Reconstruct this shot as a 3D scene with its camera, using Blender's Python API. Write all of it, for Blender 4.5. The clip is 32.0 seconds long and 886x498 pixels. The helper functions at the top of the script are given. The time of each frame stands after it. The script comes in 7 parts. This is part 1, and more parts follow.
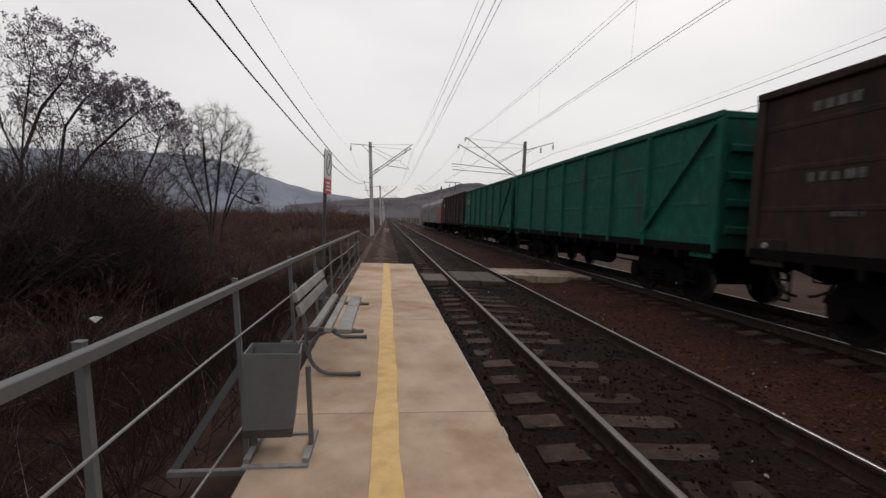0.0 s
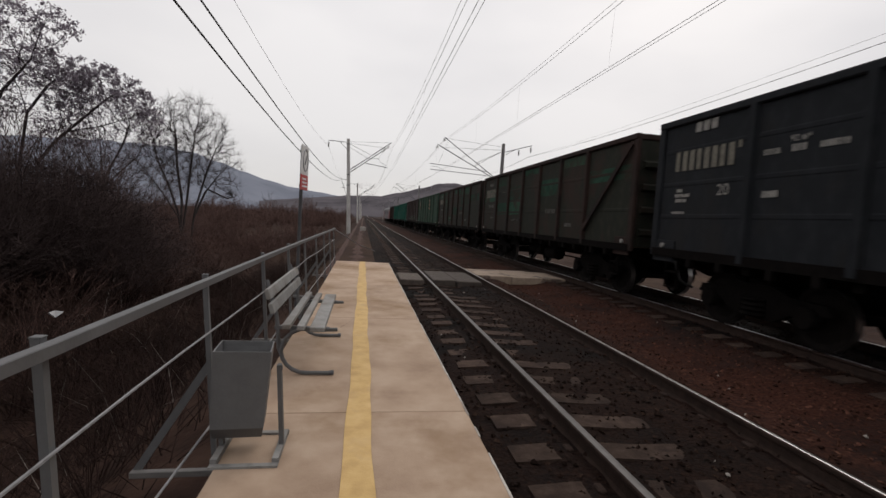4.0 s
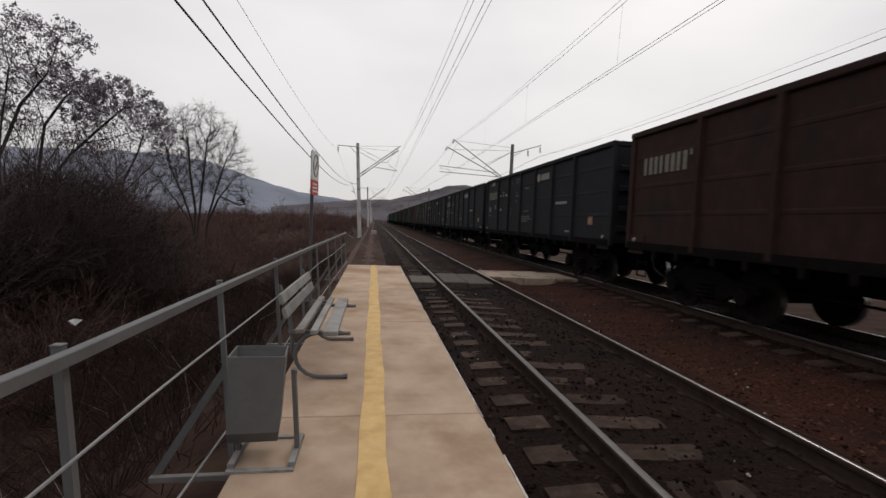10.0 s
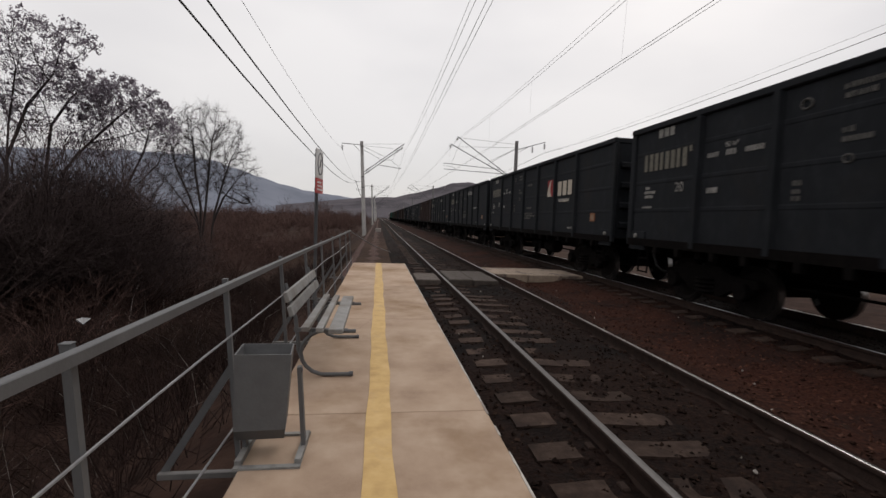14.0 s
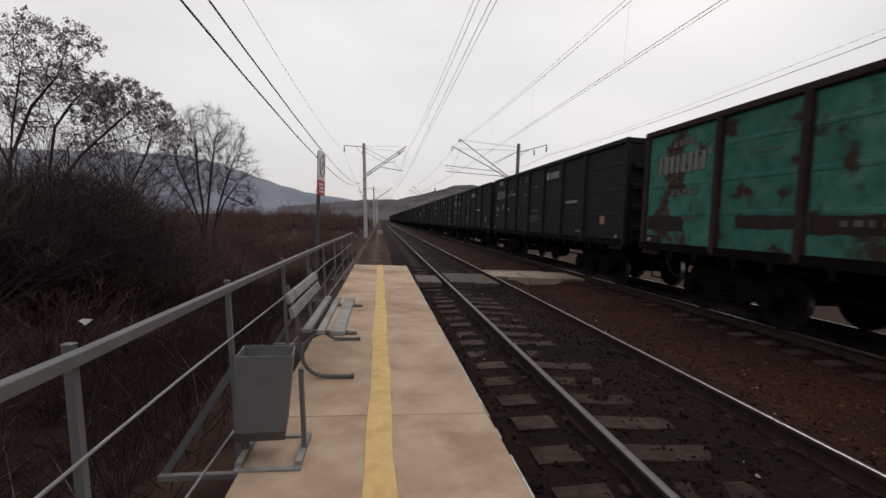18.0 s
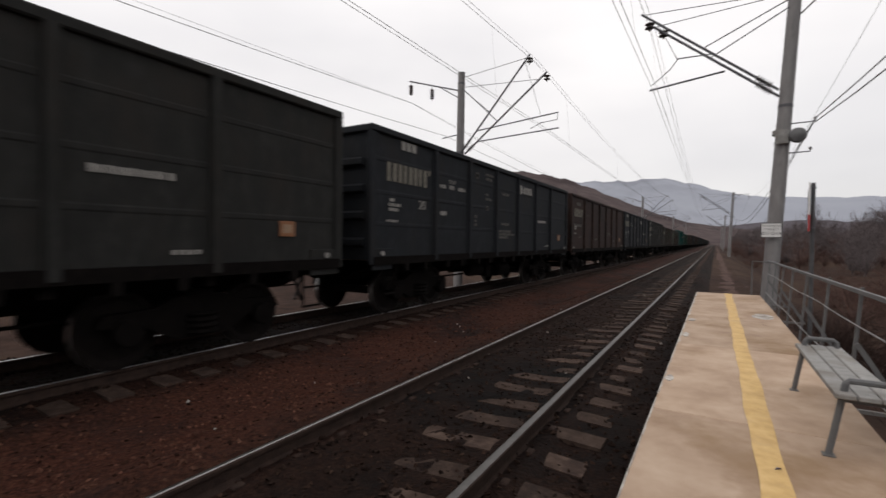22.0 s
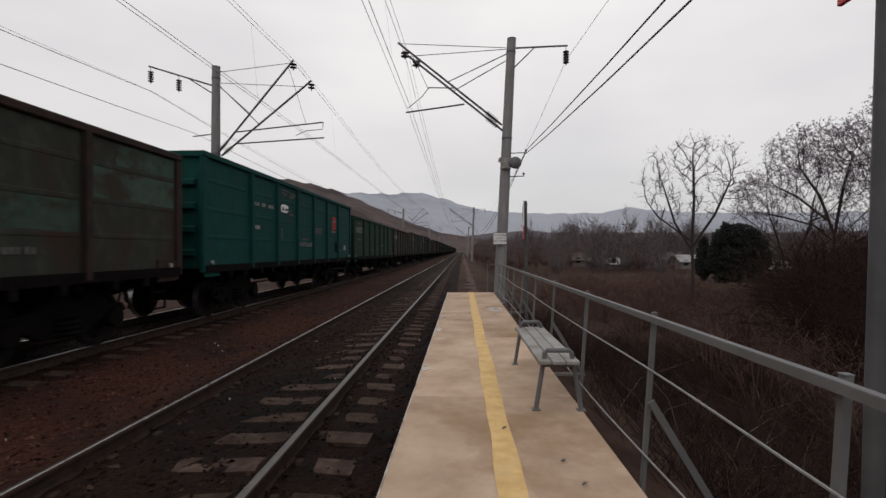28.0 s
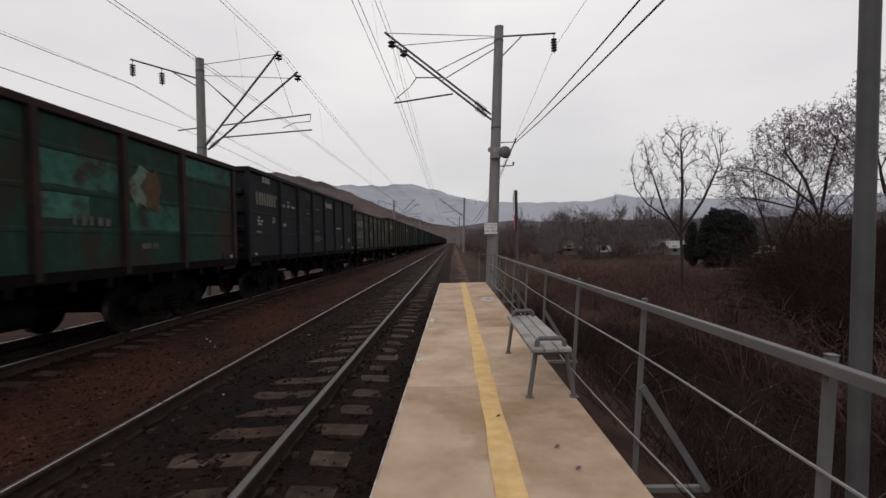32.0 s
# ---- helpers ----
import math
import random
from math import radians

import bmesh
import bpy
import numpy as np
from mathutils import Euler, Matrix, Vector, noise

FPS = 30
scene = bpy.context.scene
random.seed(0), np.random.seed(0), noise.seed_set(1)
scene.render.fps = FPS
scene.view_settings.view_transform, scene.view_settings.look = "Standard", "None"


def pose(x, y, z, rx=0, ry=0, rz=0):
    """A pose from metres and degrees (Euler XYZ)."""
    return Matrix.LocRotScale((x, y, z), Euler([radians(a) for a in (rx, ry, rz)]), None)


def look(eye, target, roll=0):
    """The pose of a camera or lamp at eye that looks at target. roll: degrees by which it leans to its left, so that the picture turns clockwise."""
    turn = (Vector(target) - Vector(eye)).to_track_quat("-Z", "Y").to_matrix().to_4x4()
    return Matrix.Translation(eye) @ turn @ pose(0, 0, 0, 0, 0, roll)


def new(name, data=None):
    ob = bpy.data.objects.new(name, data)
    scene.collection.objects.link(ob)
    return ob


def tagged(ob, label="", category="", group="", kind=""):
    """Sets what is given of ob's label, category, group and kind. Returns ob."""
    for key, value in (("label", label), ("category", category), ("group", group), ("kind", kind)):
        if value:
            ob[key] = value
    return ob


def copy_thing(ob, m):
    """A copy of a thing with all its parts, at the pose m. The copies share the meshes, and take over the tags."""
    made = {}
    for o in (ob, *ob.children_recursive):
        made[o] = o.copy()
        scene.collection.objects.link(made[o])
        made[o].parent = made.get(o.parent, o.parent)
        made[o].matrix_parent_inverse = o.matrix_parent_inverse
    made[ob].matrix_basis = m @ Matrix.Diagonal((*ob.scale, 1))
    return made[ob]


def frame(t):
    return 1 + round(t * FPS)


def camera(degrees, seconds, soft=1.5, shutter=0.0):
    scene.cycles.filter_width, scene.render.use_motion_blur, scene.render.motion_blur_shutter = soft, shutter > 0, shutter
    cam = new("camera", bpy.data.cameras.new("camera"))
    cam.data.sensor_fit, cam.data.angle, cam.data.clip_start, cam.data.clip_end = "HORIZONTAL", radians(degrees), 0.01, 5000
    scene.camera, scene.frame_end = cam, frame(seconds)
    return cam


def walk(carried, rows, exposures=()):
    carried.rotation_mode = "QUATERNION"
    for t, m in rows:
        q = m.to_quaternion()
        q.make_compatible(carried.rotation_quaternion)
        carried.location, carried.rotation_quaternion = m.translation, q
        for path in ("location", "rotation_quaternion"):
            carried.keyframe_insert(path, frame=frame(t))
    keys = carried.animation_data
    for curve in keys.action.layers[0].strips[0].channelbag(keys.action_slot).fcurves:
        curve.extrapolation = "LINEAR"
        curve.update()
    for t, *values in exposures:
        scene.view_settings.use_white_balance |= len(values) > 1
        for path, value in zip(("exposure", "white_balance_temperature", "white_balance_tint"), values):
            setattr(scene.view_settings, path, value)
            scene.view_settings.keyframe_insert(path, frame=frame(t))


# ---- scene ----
PI = math.pi
X1, X2 = 2.558, 7.393            # track centre lines, rails run along y, rail head at z = 0
PZ, PX0, PX1, PY0, PY1 = 0.183, -0.72, 0.815, -13.85, 13.85   # platform top and its edges
GAUGE = 1.595

# ---- camera and its walk ----
cam = camera(87.78, 32.0, soft=1.5, shutter=0.15)
PATH = [
    (0.0, 0.000, 0.000, 1.565, -6.96, -3.71, -2.09),
    (0.5, 0.000, 0.000, 1.565, -6.60, -3.79, -1.99),
    (1.0, 0.000, 0.000, 1.565, -6.07, -3.82, -2.19),
    (1.5, 0.000, 0.000, 1.565, -6.89, -3.44, -2.40),
    (2.0, 0.000, 0.000, 1.565, -7.34, -3.34, -2.75),
    (2.5, 0.000, 0.000, 1.565, -8.19, -3.12, -3.22),
    (3.0, 0.000, 0.000, 1.565, -8.73, -3.10, -3.00),
    (3.5, 0.000, 0.000, 1.565, -9.38, -3.51, -3.24),
    (5.5, 0.000, 0.000, 1.565, -10.12, -3.67, -3.72),
    (6.0, 0.000, 0.000, 1.565, -10.29, -3.74, -3.70),
    (6.5, 0.000, 0.000, 1.565, -10.44, -3.87, -3.67),
    (7.0, 0.000, 0.000, 1.565, -10.32, -3.87, -3.75),
    (7.5, 0.000, 0.000, 1.565, -10.02, -4.02, -3.48),
    (8.0, 0.000, 0.000, 1.565, -9.86, -4.13, -3.43),
    (8.5, 0.000, 0.000, 1.565, -9.45, -3.71, -2.93),
    (9.0, 0.000, 0.000, 1.565, -9.06, -3.72, -2.55),
    (9.5, 0.000, 0.000, 1.565, -8.77, -3.08, -2.03),
    (10.0, 0.000, 0.000, 1.565, -8.50, -3.40, -2.32),
    (10.5, 0.000, 0.000, 1.565, -8.71, -3.22, -2.55),
    (11.0, 0.000, 0.000, 1.565, -8.54, -3.48, -2.58),
    (11.5, 0.000, 0.000, 1.565, -8.35, -3.73, -2.30),
    (12.0, 0.000, 0.000, 1.565, -8.48, -4.09, -2.34),
    (12.5, 0.000, 0.000, 1.565, -8.23, -4.01, -2.16),
    (13.0, 0.000, 0.000, 1.565, -8.23, -4.00, -2.12),
    (13.5, 0.000, 0.000, 1.565, -8.12, -3.72, -1.98),
    (14.0, 0.000, 0.000, 1.565, -7.95, -3.74, -1.99),
    (14.5, 0.000, 0.000, 1.565, -7.90, -3.63, -2.12),
    (16.5, 0.000, 0.000, 1.565, -7.99, -3.17, -2.16),
    (17.0, 0.000, 0.000, 1.565, -7.85, -3.34, -2.10),
    (17.5, 0.000, 0.000, 1.565, -7.74, -3.30, -1.99),
    (18.0, 0.000, 0.000, 1.565, -7.74, -3.46, -2.16),
    (18.5, 0.000, 0.000, 1.565, -8.40, -3.57, -2.39),
    (19.0, 0.000, 0.000, 1.565, -11.31, -3.35, -3.01),
    (19.5, 0.000, 0.000, 1.565, -18.33, -2.34, -4.04),
    (20.0, 0.134, 0.092, 1.576, -29.81, -1.38, -2.44),
    (20.6, 0.161, 0.300, 1.630, -50.10, -1.00, -2.05),
    (21.0, 0.130, 0.480, 1.640, -71.56, -0.68, -1.48),
    (21.2, 0.135, 0.860, 1.650, -93.10, -0.35, -1.80),
    (21.4, 0.150, 1.200, 1.650, -115.07, -0.05, -2.08),
    (21.7, 0.260, 1.400, 1.630, -136.50, -0.55, -1.30),
    (22.0, 0.370, 1.480, 1.610, -149.38, -1.10, -0.62),
    (22.5, 0.325, 1.550, 1.580, -160.20, -0.20, -0.86),
    (23.0, 0.325, 1.550, 1.580, -166.33, -0.26, -1.00),
    (23.5, 0.325, 1.550, 1.580, -170.87, 0.46, -1.06),
    (24.0, 0.325, 1.550, 1.580, -173.49, 1.57, -0.50),
    (24.5, 0.325, 1.550, 1.580, -174.05, 1.63, -0.65),
    (25.0, 0.325, 1.550, 1.580, -175.69, 1.71, -0.24),
    (25.5, 0.325, 1.550, 1.580, -175.85, 1.50, 0.17),
    (26.0, 0.325, 1.550, 1.580, -176.42, 1.20, -0.13),
    (26.5, 0.325, 1.550, 1.580, -176.80, 0.81, 0.20),
    (28.5, 0.325, 1.550, 1.580, -177.77, 0.13, 0.12),
    (29.0, 0.325, 1.550, 1.580, -177.97, 0.01, -0.00),
    (29.5, 0.325, 1.550, 1.580, -178.59, -0.23, 0.13),
    (30.0, 0.325, 1.550, 1.580, -178.92, -0.32, 0.51),
    (30.5, 0.325, 1.550, 1.580, -179.02, -0.56, 0.69),
    (31.0, 0.325, 1.550, 1.580, -179.45, -0.58, 1.00),
    (31.5, 0.325, 1.550, 1.580, -178.68, -1.14, 1.67),
    (32.0, 0.325, 1.550, 1.580, -178.70, -0.95, 1.38),
]
walk(cam, [(t, pose(x, y, z, 90 + p, r, w)) for t, x, y, z, w, p, r in PATH],
     [(t, e, 6740, 12) for t, e in ((0, 0.0), (19.4, 0.0), (20.0, 0.15), (20.6, 0.5), (21.0, 1.05), (21.4, 0.9), (22.0, 0.25), (23.0, 0.0), (32.0, 0.0))])

# ---- overcast daylight ----
def ramp(nt, stops, interp="LINEAR"):
    n = nt.nodes.new("ShaderNodeValToRGB")
    n.color_ramp.interpolation = interp
    els = n.color_ramp.elements
    while len(els) < len(stops):
        els.new(0.5)
    for e, (pos, c) in zip(els, stops):
        e.position, e.color = pos, (*c, 1)
    return n


world = bpy.data.worlds.new("overcast")
scene.world = world
world.use_nodes = True
wn = world.node_tree
wn.nodes.clear()
sky = wn.nodes.new("ShaderNodeTexSky")
sky.sky_type, sky.sun_disc = "NISHITA", False
sky.sun_elevation, sky.sun_rotation = radians(38), radians(35)
coord = wn.nodes.new("ShaderNodeTexCoord")
stretch = wn.nodes.new("ShaderNodeMapping")
stretch.inputs["Scale"].default_value = (1.0, 1.0, 2.6)
cloud = wn.nodes.new("ShaderNodeTexNoise")
cloud.inputs["Scale"].default_value, cloud.inputs["Detail"].default_value = 1.7, 4
cloud.inputs["Roughness"].default_value = 0.45
deck = ramp(wn, [(0.30, (0.74, 0.745, 0.77)), (0.66, (0.93, 0.93, 0.94))])
soft_sky = wn.nodes.new("ShaderNodeMix")
soft_sky.data_type = "RGBA"
soft_sky.inputs[0].default_value = 0.93
sep = wn.nodes.new("ShaderNodeSeparateXYZ")
low = wn.nodes.new("ShaderNodeMapRange")
low.inputs["From Min"].default_value, low.inputs["From Max"].default_value = 0.0, 0.55
low.inputs["To Min"].default_value, low.inputs["To Max"].default_value = 0.74, 1.0
dim = wn.nodes.new("ShaderNodeMix")
dim.data_type, dim.blend_type = "RGBA", "MULTIPLY"
dim.inputs[0].default_value = 1.0
nish = wn.nodes.new("ShaderNodeMix")
nish.data_type, nish.blend_type = "RGBA", "MULTIPLY"
nish.inputs[0].default_value = 1.0
nish.inputs[7].default_value = (0.1, 0.1, 0.1, 1)
bg = wn.nodes.new("ShaderNodeBackground")
bg.inputs["Strength"].default_value = 1.06
wout = wn.nodes.new("ShaderNodeOutputWorld")
lk = wn.links.new
lk(coord.outputs["Generated"], stretch.inputs["Vector"])
lk(stretch.outputs["Vector"], cloud.inputs["Vector"])
lk(cloud.outputs["Fac"], deck.inputs["Fac"])
lk(sky.outputs["Color"], nish.inputs[6])
lk(nish.outputs[2], soft_sky.inputs[6])
lk(coord.outputs["Generated"], sep.inputs[0])
lk(sep.outputs["Z"], low.inputs["Value"])
lk(deck.outputs["Color"], dim.inputs[6])
lk(low.outputs["Result"], dim.inputs[7])
lk(dim.outputs[2], soft_sky.inputs[7])
lk(soft_sky.outputs[2], bg.inputs["Color"])
lk(bg.outputs["Background"], wout.inputs["Surface"])

sun = new("sun", bpy.data.lights.new("sun", "SUN"))
sun.data.energy, sun.data.angle, sun.data.color = 0.6, radians(25), (1.0, 0.97, 0.93)
sun.matrix_world = look((0, 0, 50), (0 - 50 * math.sin(radians(35)) * 0.8, -50 * math.cos(radians(35)) * 0.8, 0))

# ---- materials ----
def surface(name, stops, rough=0.8, metal=0.0, scale=3.0, detail=6.0, bump=0.0, bump_scale=60.0, stain=None, stain_scale=0.7,
            stain_range=(0.5, 0.62), streak=1.0, per=0.0, island=False, spec=0.3, coords="Object"):
    """A painted, rusty or mineral surface: grain over a colour ramp, a stain at a larger scale, fine relief."""
    m = bpy.data.materials.new(name)
    m.use_nodes = True
    nt = m.node_tree
    n, l = nt.nodes, nt.links.new
    b = n["Principled BSDF"]
    b.inputs["Metallic"].default_value = metal
    b.inputs["Specular IOR Level"].default_value = spec
    tc = n.new("ShaderNodeTexCoord")
    mp = n.new("ShaderNodeMapping")
    mp.inputs["Scale"].default_value = (1, 1, 1 / streak)
    info = n.new("ShaderNodeObjectInfo")
    off = n.new("ShaderNodeVectorMath")
    off.operation = "SCALE"
    off.inputs[0].default_value = (37.0, 53.0, 11.0)
    l(info.outputs["Random"], off.inputs["Scale"])
    add = n.new("ShaderNodeVectorMath")
    l(tc.outputs[coords], add.inputs[0])
    l(off.outputs[0], add.inputs[1])
    l(add.outputs[0], mp.inputs["Vector"])
    grain = n.new("ShaderNodeTexNoise")
    grain.inputs["Scale"].default_value, grain.inputs["Detail"].default_value = scale, detail
    grain.inputs["Roughness"].default_value = 0.62
    l(mp.outputs[0], grain.inputs["Vector"])
    r = ramp(nt, [(0.3 + 0.4 * i / max(1, len(stops) - 1), c) for i, c in enumerate(stops)])
    l(grain.outputs["Fac"], r.inputs["Fac"])
    colour = r.outputs["Color"]
    if stain:
        big = n.new("ShaderNodeTexNoise")
        big.inputs["Scale"].default_value, big.inputs["Detail"].default_value = stain_scale, 5
        big.inputs["Roughness"].default_value = 0.68
        l(mp.outputs[0], big.inputs["Vector"])
        mask = n.new("ShaderNodeMapRange")
        mask.inputs["From Min"].default_value, mask.inputs["From Max"].default_value = stain_range
        l(big.outputs["Fac"], mask.inputs["Value"])
        mx = n.new("ShaderNodeMix")
        mx.data_type = "RGBA"
        l(mask.outputs[0], mx.inputs[0])
        l(colour, mx.inputs[6])
        mx.inputs[7].default_value = (*stain, 1)
        colour = mx.outputs[2]
    if per or island:
        rnd = n.new("ShaderNodeNewGeometry").outputs["Random Per Island"] if island else info.outputs["Random"]
        tone = n.new("ShaderNodeMapRange")
        tone.inputs["To Min"].default_value, tone.inputs["To Max"].default_value = 1 - per, 1 + per
        l(rnd, tone.inputs["Value"])
        mul = n.new("ShaderNodeMix")
        mul.data_type, mul.blend_type = "RGBA", "MULTIPLY"
        mul.inputs[0].default_value = 1.0
        l(colour, mul.inputs[6])
        l(tone.outputs[0], mul.inputs[7])
        colour = mul.outputs[2]
    l(colour, b.inputs["Base Color"])
    rr = n.new("ShaderNodeMapRange")
    rr.inputs["To Min"].default_value, rr.inputs["To Max"].default_value = max(0.05, rough - 0.12), min(1, rough + 0.12)
    l(grain.outputs["Fac"], rr.inputs["Value"])
    l(rr.outputs[0], b.inputs["Roughness"])
    if bump:
        fine = n.new("ShaderNodeTexNoise")
        fine.inputs["Scale"].default_value, fine.inputs["Detail"].default_value = bump_scale, 5
        l(tc.outputs[coords], fine.inputs["Vector"])
        bp = n.new("ShaderNodeBump")
        bp.inputs["Strength"].default_value, bp.inputs["Distance"].default_value = bump, 0.02
        l(fine.outputs["Fac"], bp.inputs["Height"])
        l(bp.outputs[0], b.inputs["Normal"])
    return m


CONCRETE = surface("platform_concrete", [(0.292, 0.199, 0.138), (0.392, 0.283, 0.203), (0.462, 0.350, 0.261)], 0.85, scale=2.2, detail=9, bump=0.25,
                   bump_scale=140, stain=(0.255, 0.164, 0.096), stain_scale=0.75, stain_range=(0.48, 0.66), per=0.07)
CONCRETE_SIDE = surface("weathered_concrete", [(0.16, 0.15, 0.14), (0.27, 0.25, 0.235)], 0.9, scale=5, bump=0.4, bump_scale=60)
EDGE_PAINT = surface("white_edge_paint", [(0.30, 0.27, 0.24), (0.54, 0.51, 0.47)], 0.8, scale=9, stain=(0.22, 0.19, 0.17), stain_scale=3.0)
YELLOW = surface("yellow_line_paint", [(0.44, 0.285, 0.115), (0.55, 0.365, 0.152), (0.62, 0.430, 0.205)], 0.8, scale=6, detail=9, stain=(0.48, 0.33, 0.17), stain_scale=2.0,
                 stain_range=(0.56, 0.74), bump=0.2, bump_scale=140)
GREY_PAINT = surface("grey_metal_paint", [(0.092, 0.092, 0.094), (0.125, 0.125, 0.128)], 0.6, scale=6, stain=(0.10, 0.088, 0.080), stain_scale=4, stain_range=(0.62, 0.72), bump=0.08)
RUST_PAINT = surface("rusty_grey_paint", [(0.105, 0.10, 0.098), (0.15, 0.142, 0.136)], 0.7, scale=8, stain=(0.09, 0.055, 0.036), stain_scale=5, stain_range=(0.58, 0.68))
WIRE_STEEL = surface("galvanised_wire", [(0.20, 0.20, 0.205), (0.28, 0.28, 0.285)], 0.5, metal=0.3, scale=20)
PLANK = surface("grey_painted_planks", [(0.165, 0.16, 0.155), (0.24, 0.235, 0.225), (0.29, 0.285, 0.275)], 0.7, scale=12, streak=1.0, per=0.10, bump=0.2, bump_scale=90,
                stain=(0.17, 0.155, 0.14), stain_scale=3.0)
RAIL_STEEL = surface("worn_rail_steel", [(0.34, 0.33, 0.325), (0.46, 0.45, 0.44)], 0.30, metal=1.0, scale=14)
DULL_STEEL = surface("dull_rail_steel", [(0.085, 0.080, 0.077), (0.135, 0.128, 0.124)], 0.5, metal=0.6, scale=14)
RAIL_RUST = surface("rail_rust", [(0.020, 0.013, 0.011), (0.040, 0.026, 0.021)], 0.9, spec=0.1, scale=9, bump=0.3)
SLEEPER = surface("concrete_sleeper", [(0.030, 0.0192, 0.0152), (0.051, 0.0340, 0.0268), (0.083, 0.0575, 0.0460)], 0.95, spec=0.1, scale=9, per=0.28, bump=0.3, stain=(0.030, 0.020, 0.017), stain_scale=3,
                  stain_range=(0.48, 0.62))
BALLAST = surface("rusty_ballast", [(0.015, 0.0068, 0.0052), (0.046, 0.0175, 0.0118), (0.090, 0.038, 0.0245)], 0.97, spec=0.08, scale=26, detail=8, bump=1.0, bump_scale=30, stain=(0.016, 0.011, 0.010),
                  stain_scale=0.5, stain_range=(0.45, 0.66))
STONE = surface("ballast_stone", [(0.025, 0.0120, 0.0088), (0.058, 0.0255, 0.0175), (0.108, 0.053, 0.036)], 0.97, spec=0.08, scale=6, per=0.7, island=True)
PALE_STONE = surface("pale_stone", [(0.22, 0.20, 0.18), (0.36, 0.33, 0.30)], 0.9, scale=9)
EARTH = surface("brown_earth", spec=0.05, stops=[(0.015, 0.009, 0.007), (0.032, 0.0185, 0.0145), (0.052, 0.031, 0.0235)], rough=0.97, scale=1.6, detail=9, bump=0.8, bump_scale=14, stain=(0.060, 0.038, 0.026),
                stain_scale=0.045, stain_range=(0.52, 0.66))
PATH_EARTH = surface("trodden_path", [(0.036, 0.0145, 0.0105), (0.066, 0.028, 0.020)], 0.95, scale=7, bump=0.5, bump_scale=40)
SLAB = surface("crossing_slab", [(0.058, 0.046, 0.039), (0.098, 0.080, 0.068)], 0.9, scale=8, per=0.25, bump=0.4)
DECK = surface("pale_crossing_boards", [(0.27, 0.205, 0.155), (0.38, 0.30, 0.235)], 0.9, scale=8, bump=0.4, stain=(0.12, 0.09, 0.075), stain_scale=1.4)
MAST = surface("mast_concrete", [(0.155, 0.148, 0.148), (0.225, 0.217, 0.215)], 0.9, scale=7, bump=0.2, stain=(0.17, 0.16, 0.16), stain_scale=1.5, streak=3)
PALE_MAST = surface("pale_new_concrete", [(0.40, 0.385, 0.37), (0.52, 0.50, 0.485)], 0.9, scale=7, bump=0.2, stain=(0.34, 0.32, 0.31), stain_scale=1.5, streak=3)
DARK_STEEL = surface("dark_steel", [(0.070, 0.070, 0.078), (0.125, 0.125, 0.135)], 0.6, metal=0.2, scale=10)
PORCELAIN = surface("brown_insulator_glaze", [(0.05, 0.04, 0.04), (0.09, 0.075, 0.07)], 0.35, scale=8)
CABLE = surface("black_cable", [(0.02, 0.02, 0.023), (0.035, 0.035, 0.038)], 0.7, scale=10)
COPPER = surface("dull_copper_wire", [(0.10, 0.095, 0.095), (0.15, 0.14, 0.14)], 0.6, scale=10)
WHITE_SIGN = surface("white_sign_sheet", [(0.62, 0.61, 0.60), (0.70, 0.69, 0.68)], 0.5, scale=4)
RED_SIGN = surface("red_sign_sheet", [(0.42, 0.055, 0.055), (0.50, 0.075, 0.07)], 0.5, scale=4)
SIGN_INK = surface("dark_sign_ink", [(0.03, 0.03, 0.035), (0.05, 0.05, 0.055)], 0.6, scale=4)
BARK = surface("dark_bark", [(0.020, 0.0155, 0.015), (0.042, 0.032, 0.030)], 0.95, scale=9, bump=0.5)
TWIG = surface("bare_twigs", [(0.018, 0.0135, 0.014), (0.038, 0.029, 0.028)], 0.95, scale=3, per=0.35, island=True)
DRY_LEAF = surface("withered_leaves", [(0.165, 0.140, 0.170), (0.28, 0.245, 0.280)], 0.95, scale=3, per=0.4, island=True)


def let_light_through(m, share):
    """Thin leaves pass part of the light that falls on their far side."""
    nt = m.node_tree
    b, out = nt.nodes["Principled BSDF"], nt.nodes["Material Output"]
    back, mx = nt.nodes.new("ShaderNodeBsdfTranslucent"), nt.nodes.new("ShaderNodeMixShader")
    nt.links.new(b.inputs["Base Color"].links[0].from_socket, back.inputs["Color"])
    mx.inputs[0].default_value = share
    nt.links.new(b.outputs[0], mx.inputs[1])
    nt.links.new(back.outputs[0], mx.inputs[2])
    nt.links.new(mx.outputs[0], out.inputs["Surface"])


let_light_through(DRY_LEAF, 0.5)
# Bare wood in two tones: near shade and far haze are in the colours.
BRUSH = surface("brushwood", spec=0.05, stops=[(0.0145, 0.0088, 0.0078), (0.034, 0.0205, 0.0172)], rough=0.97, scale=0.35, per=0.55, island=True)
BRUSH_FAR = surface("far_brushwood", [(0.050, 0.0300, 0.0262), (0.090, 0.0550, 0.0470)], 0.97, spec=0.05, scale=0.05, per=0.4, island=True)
DRY_GRASS = surface("dry_grass", [(0.085, 0.055, 0.036), (0.15, 0.105, 0.068)], 0.97, scale=0.4, per=0.5, island=True)
NEEDLES = surface("dark_conifer_needles", [(0.008, 0.0095, 0.009), (0.018, 0.0205, 0.018)], 0.9, scale=3, per=0.4, island=True)
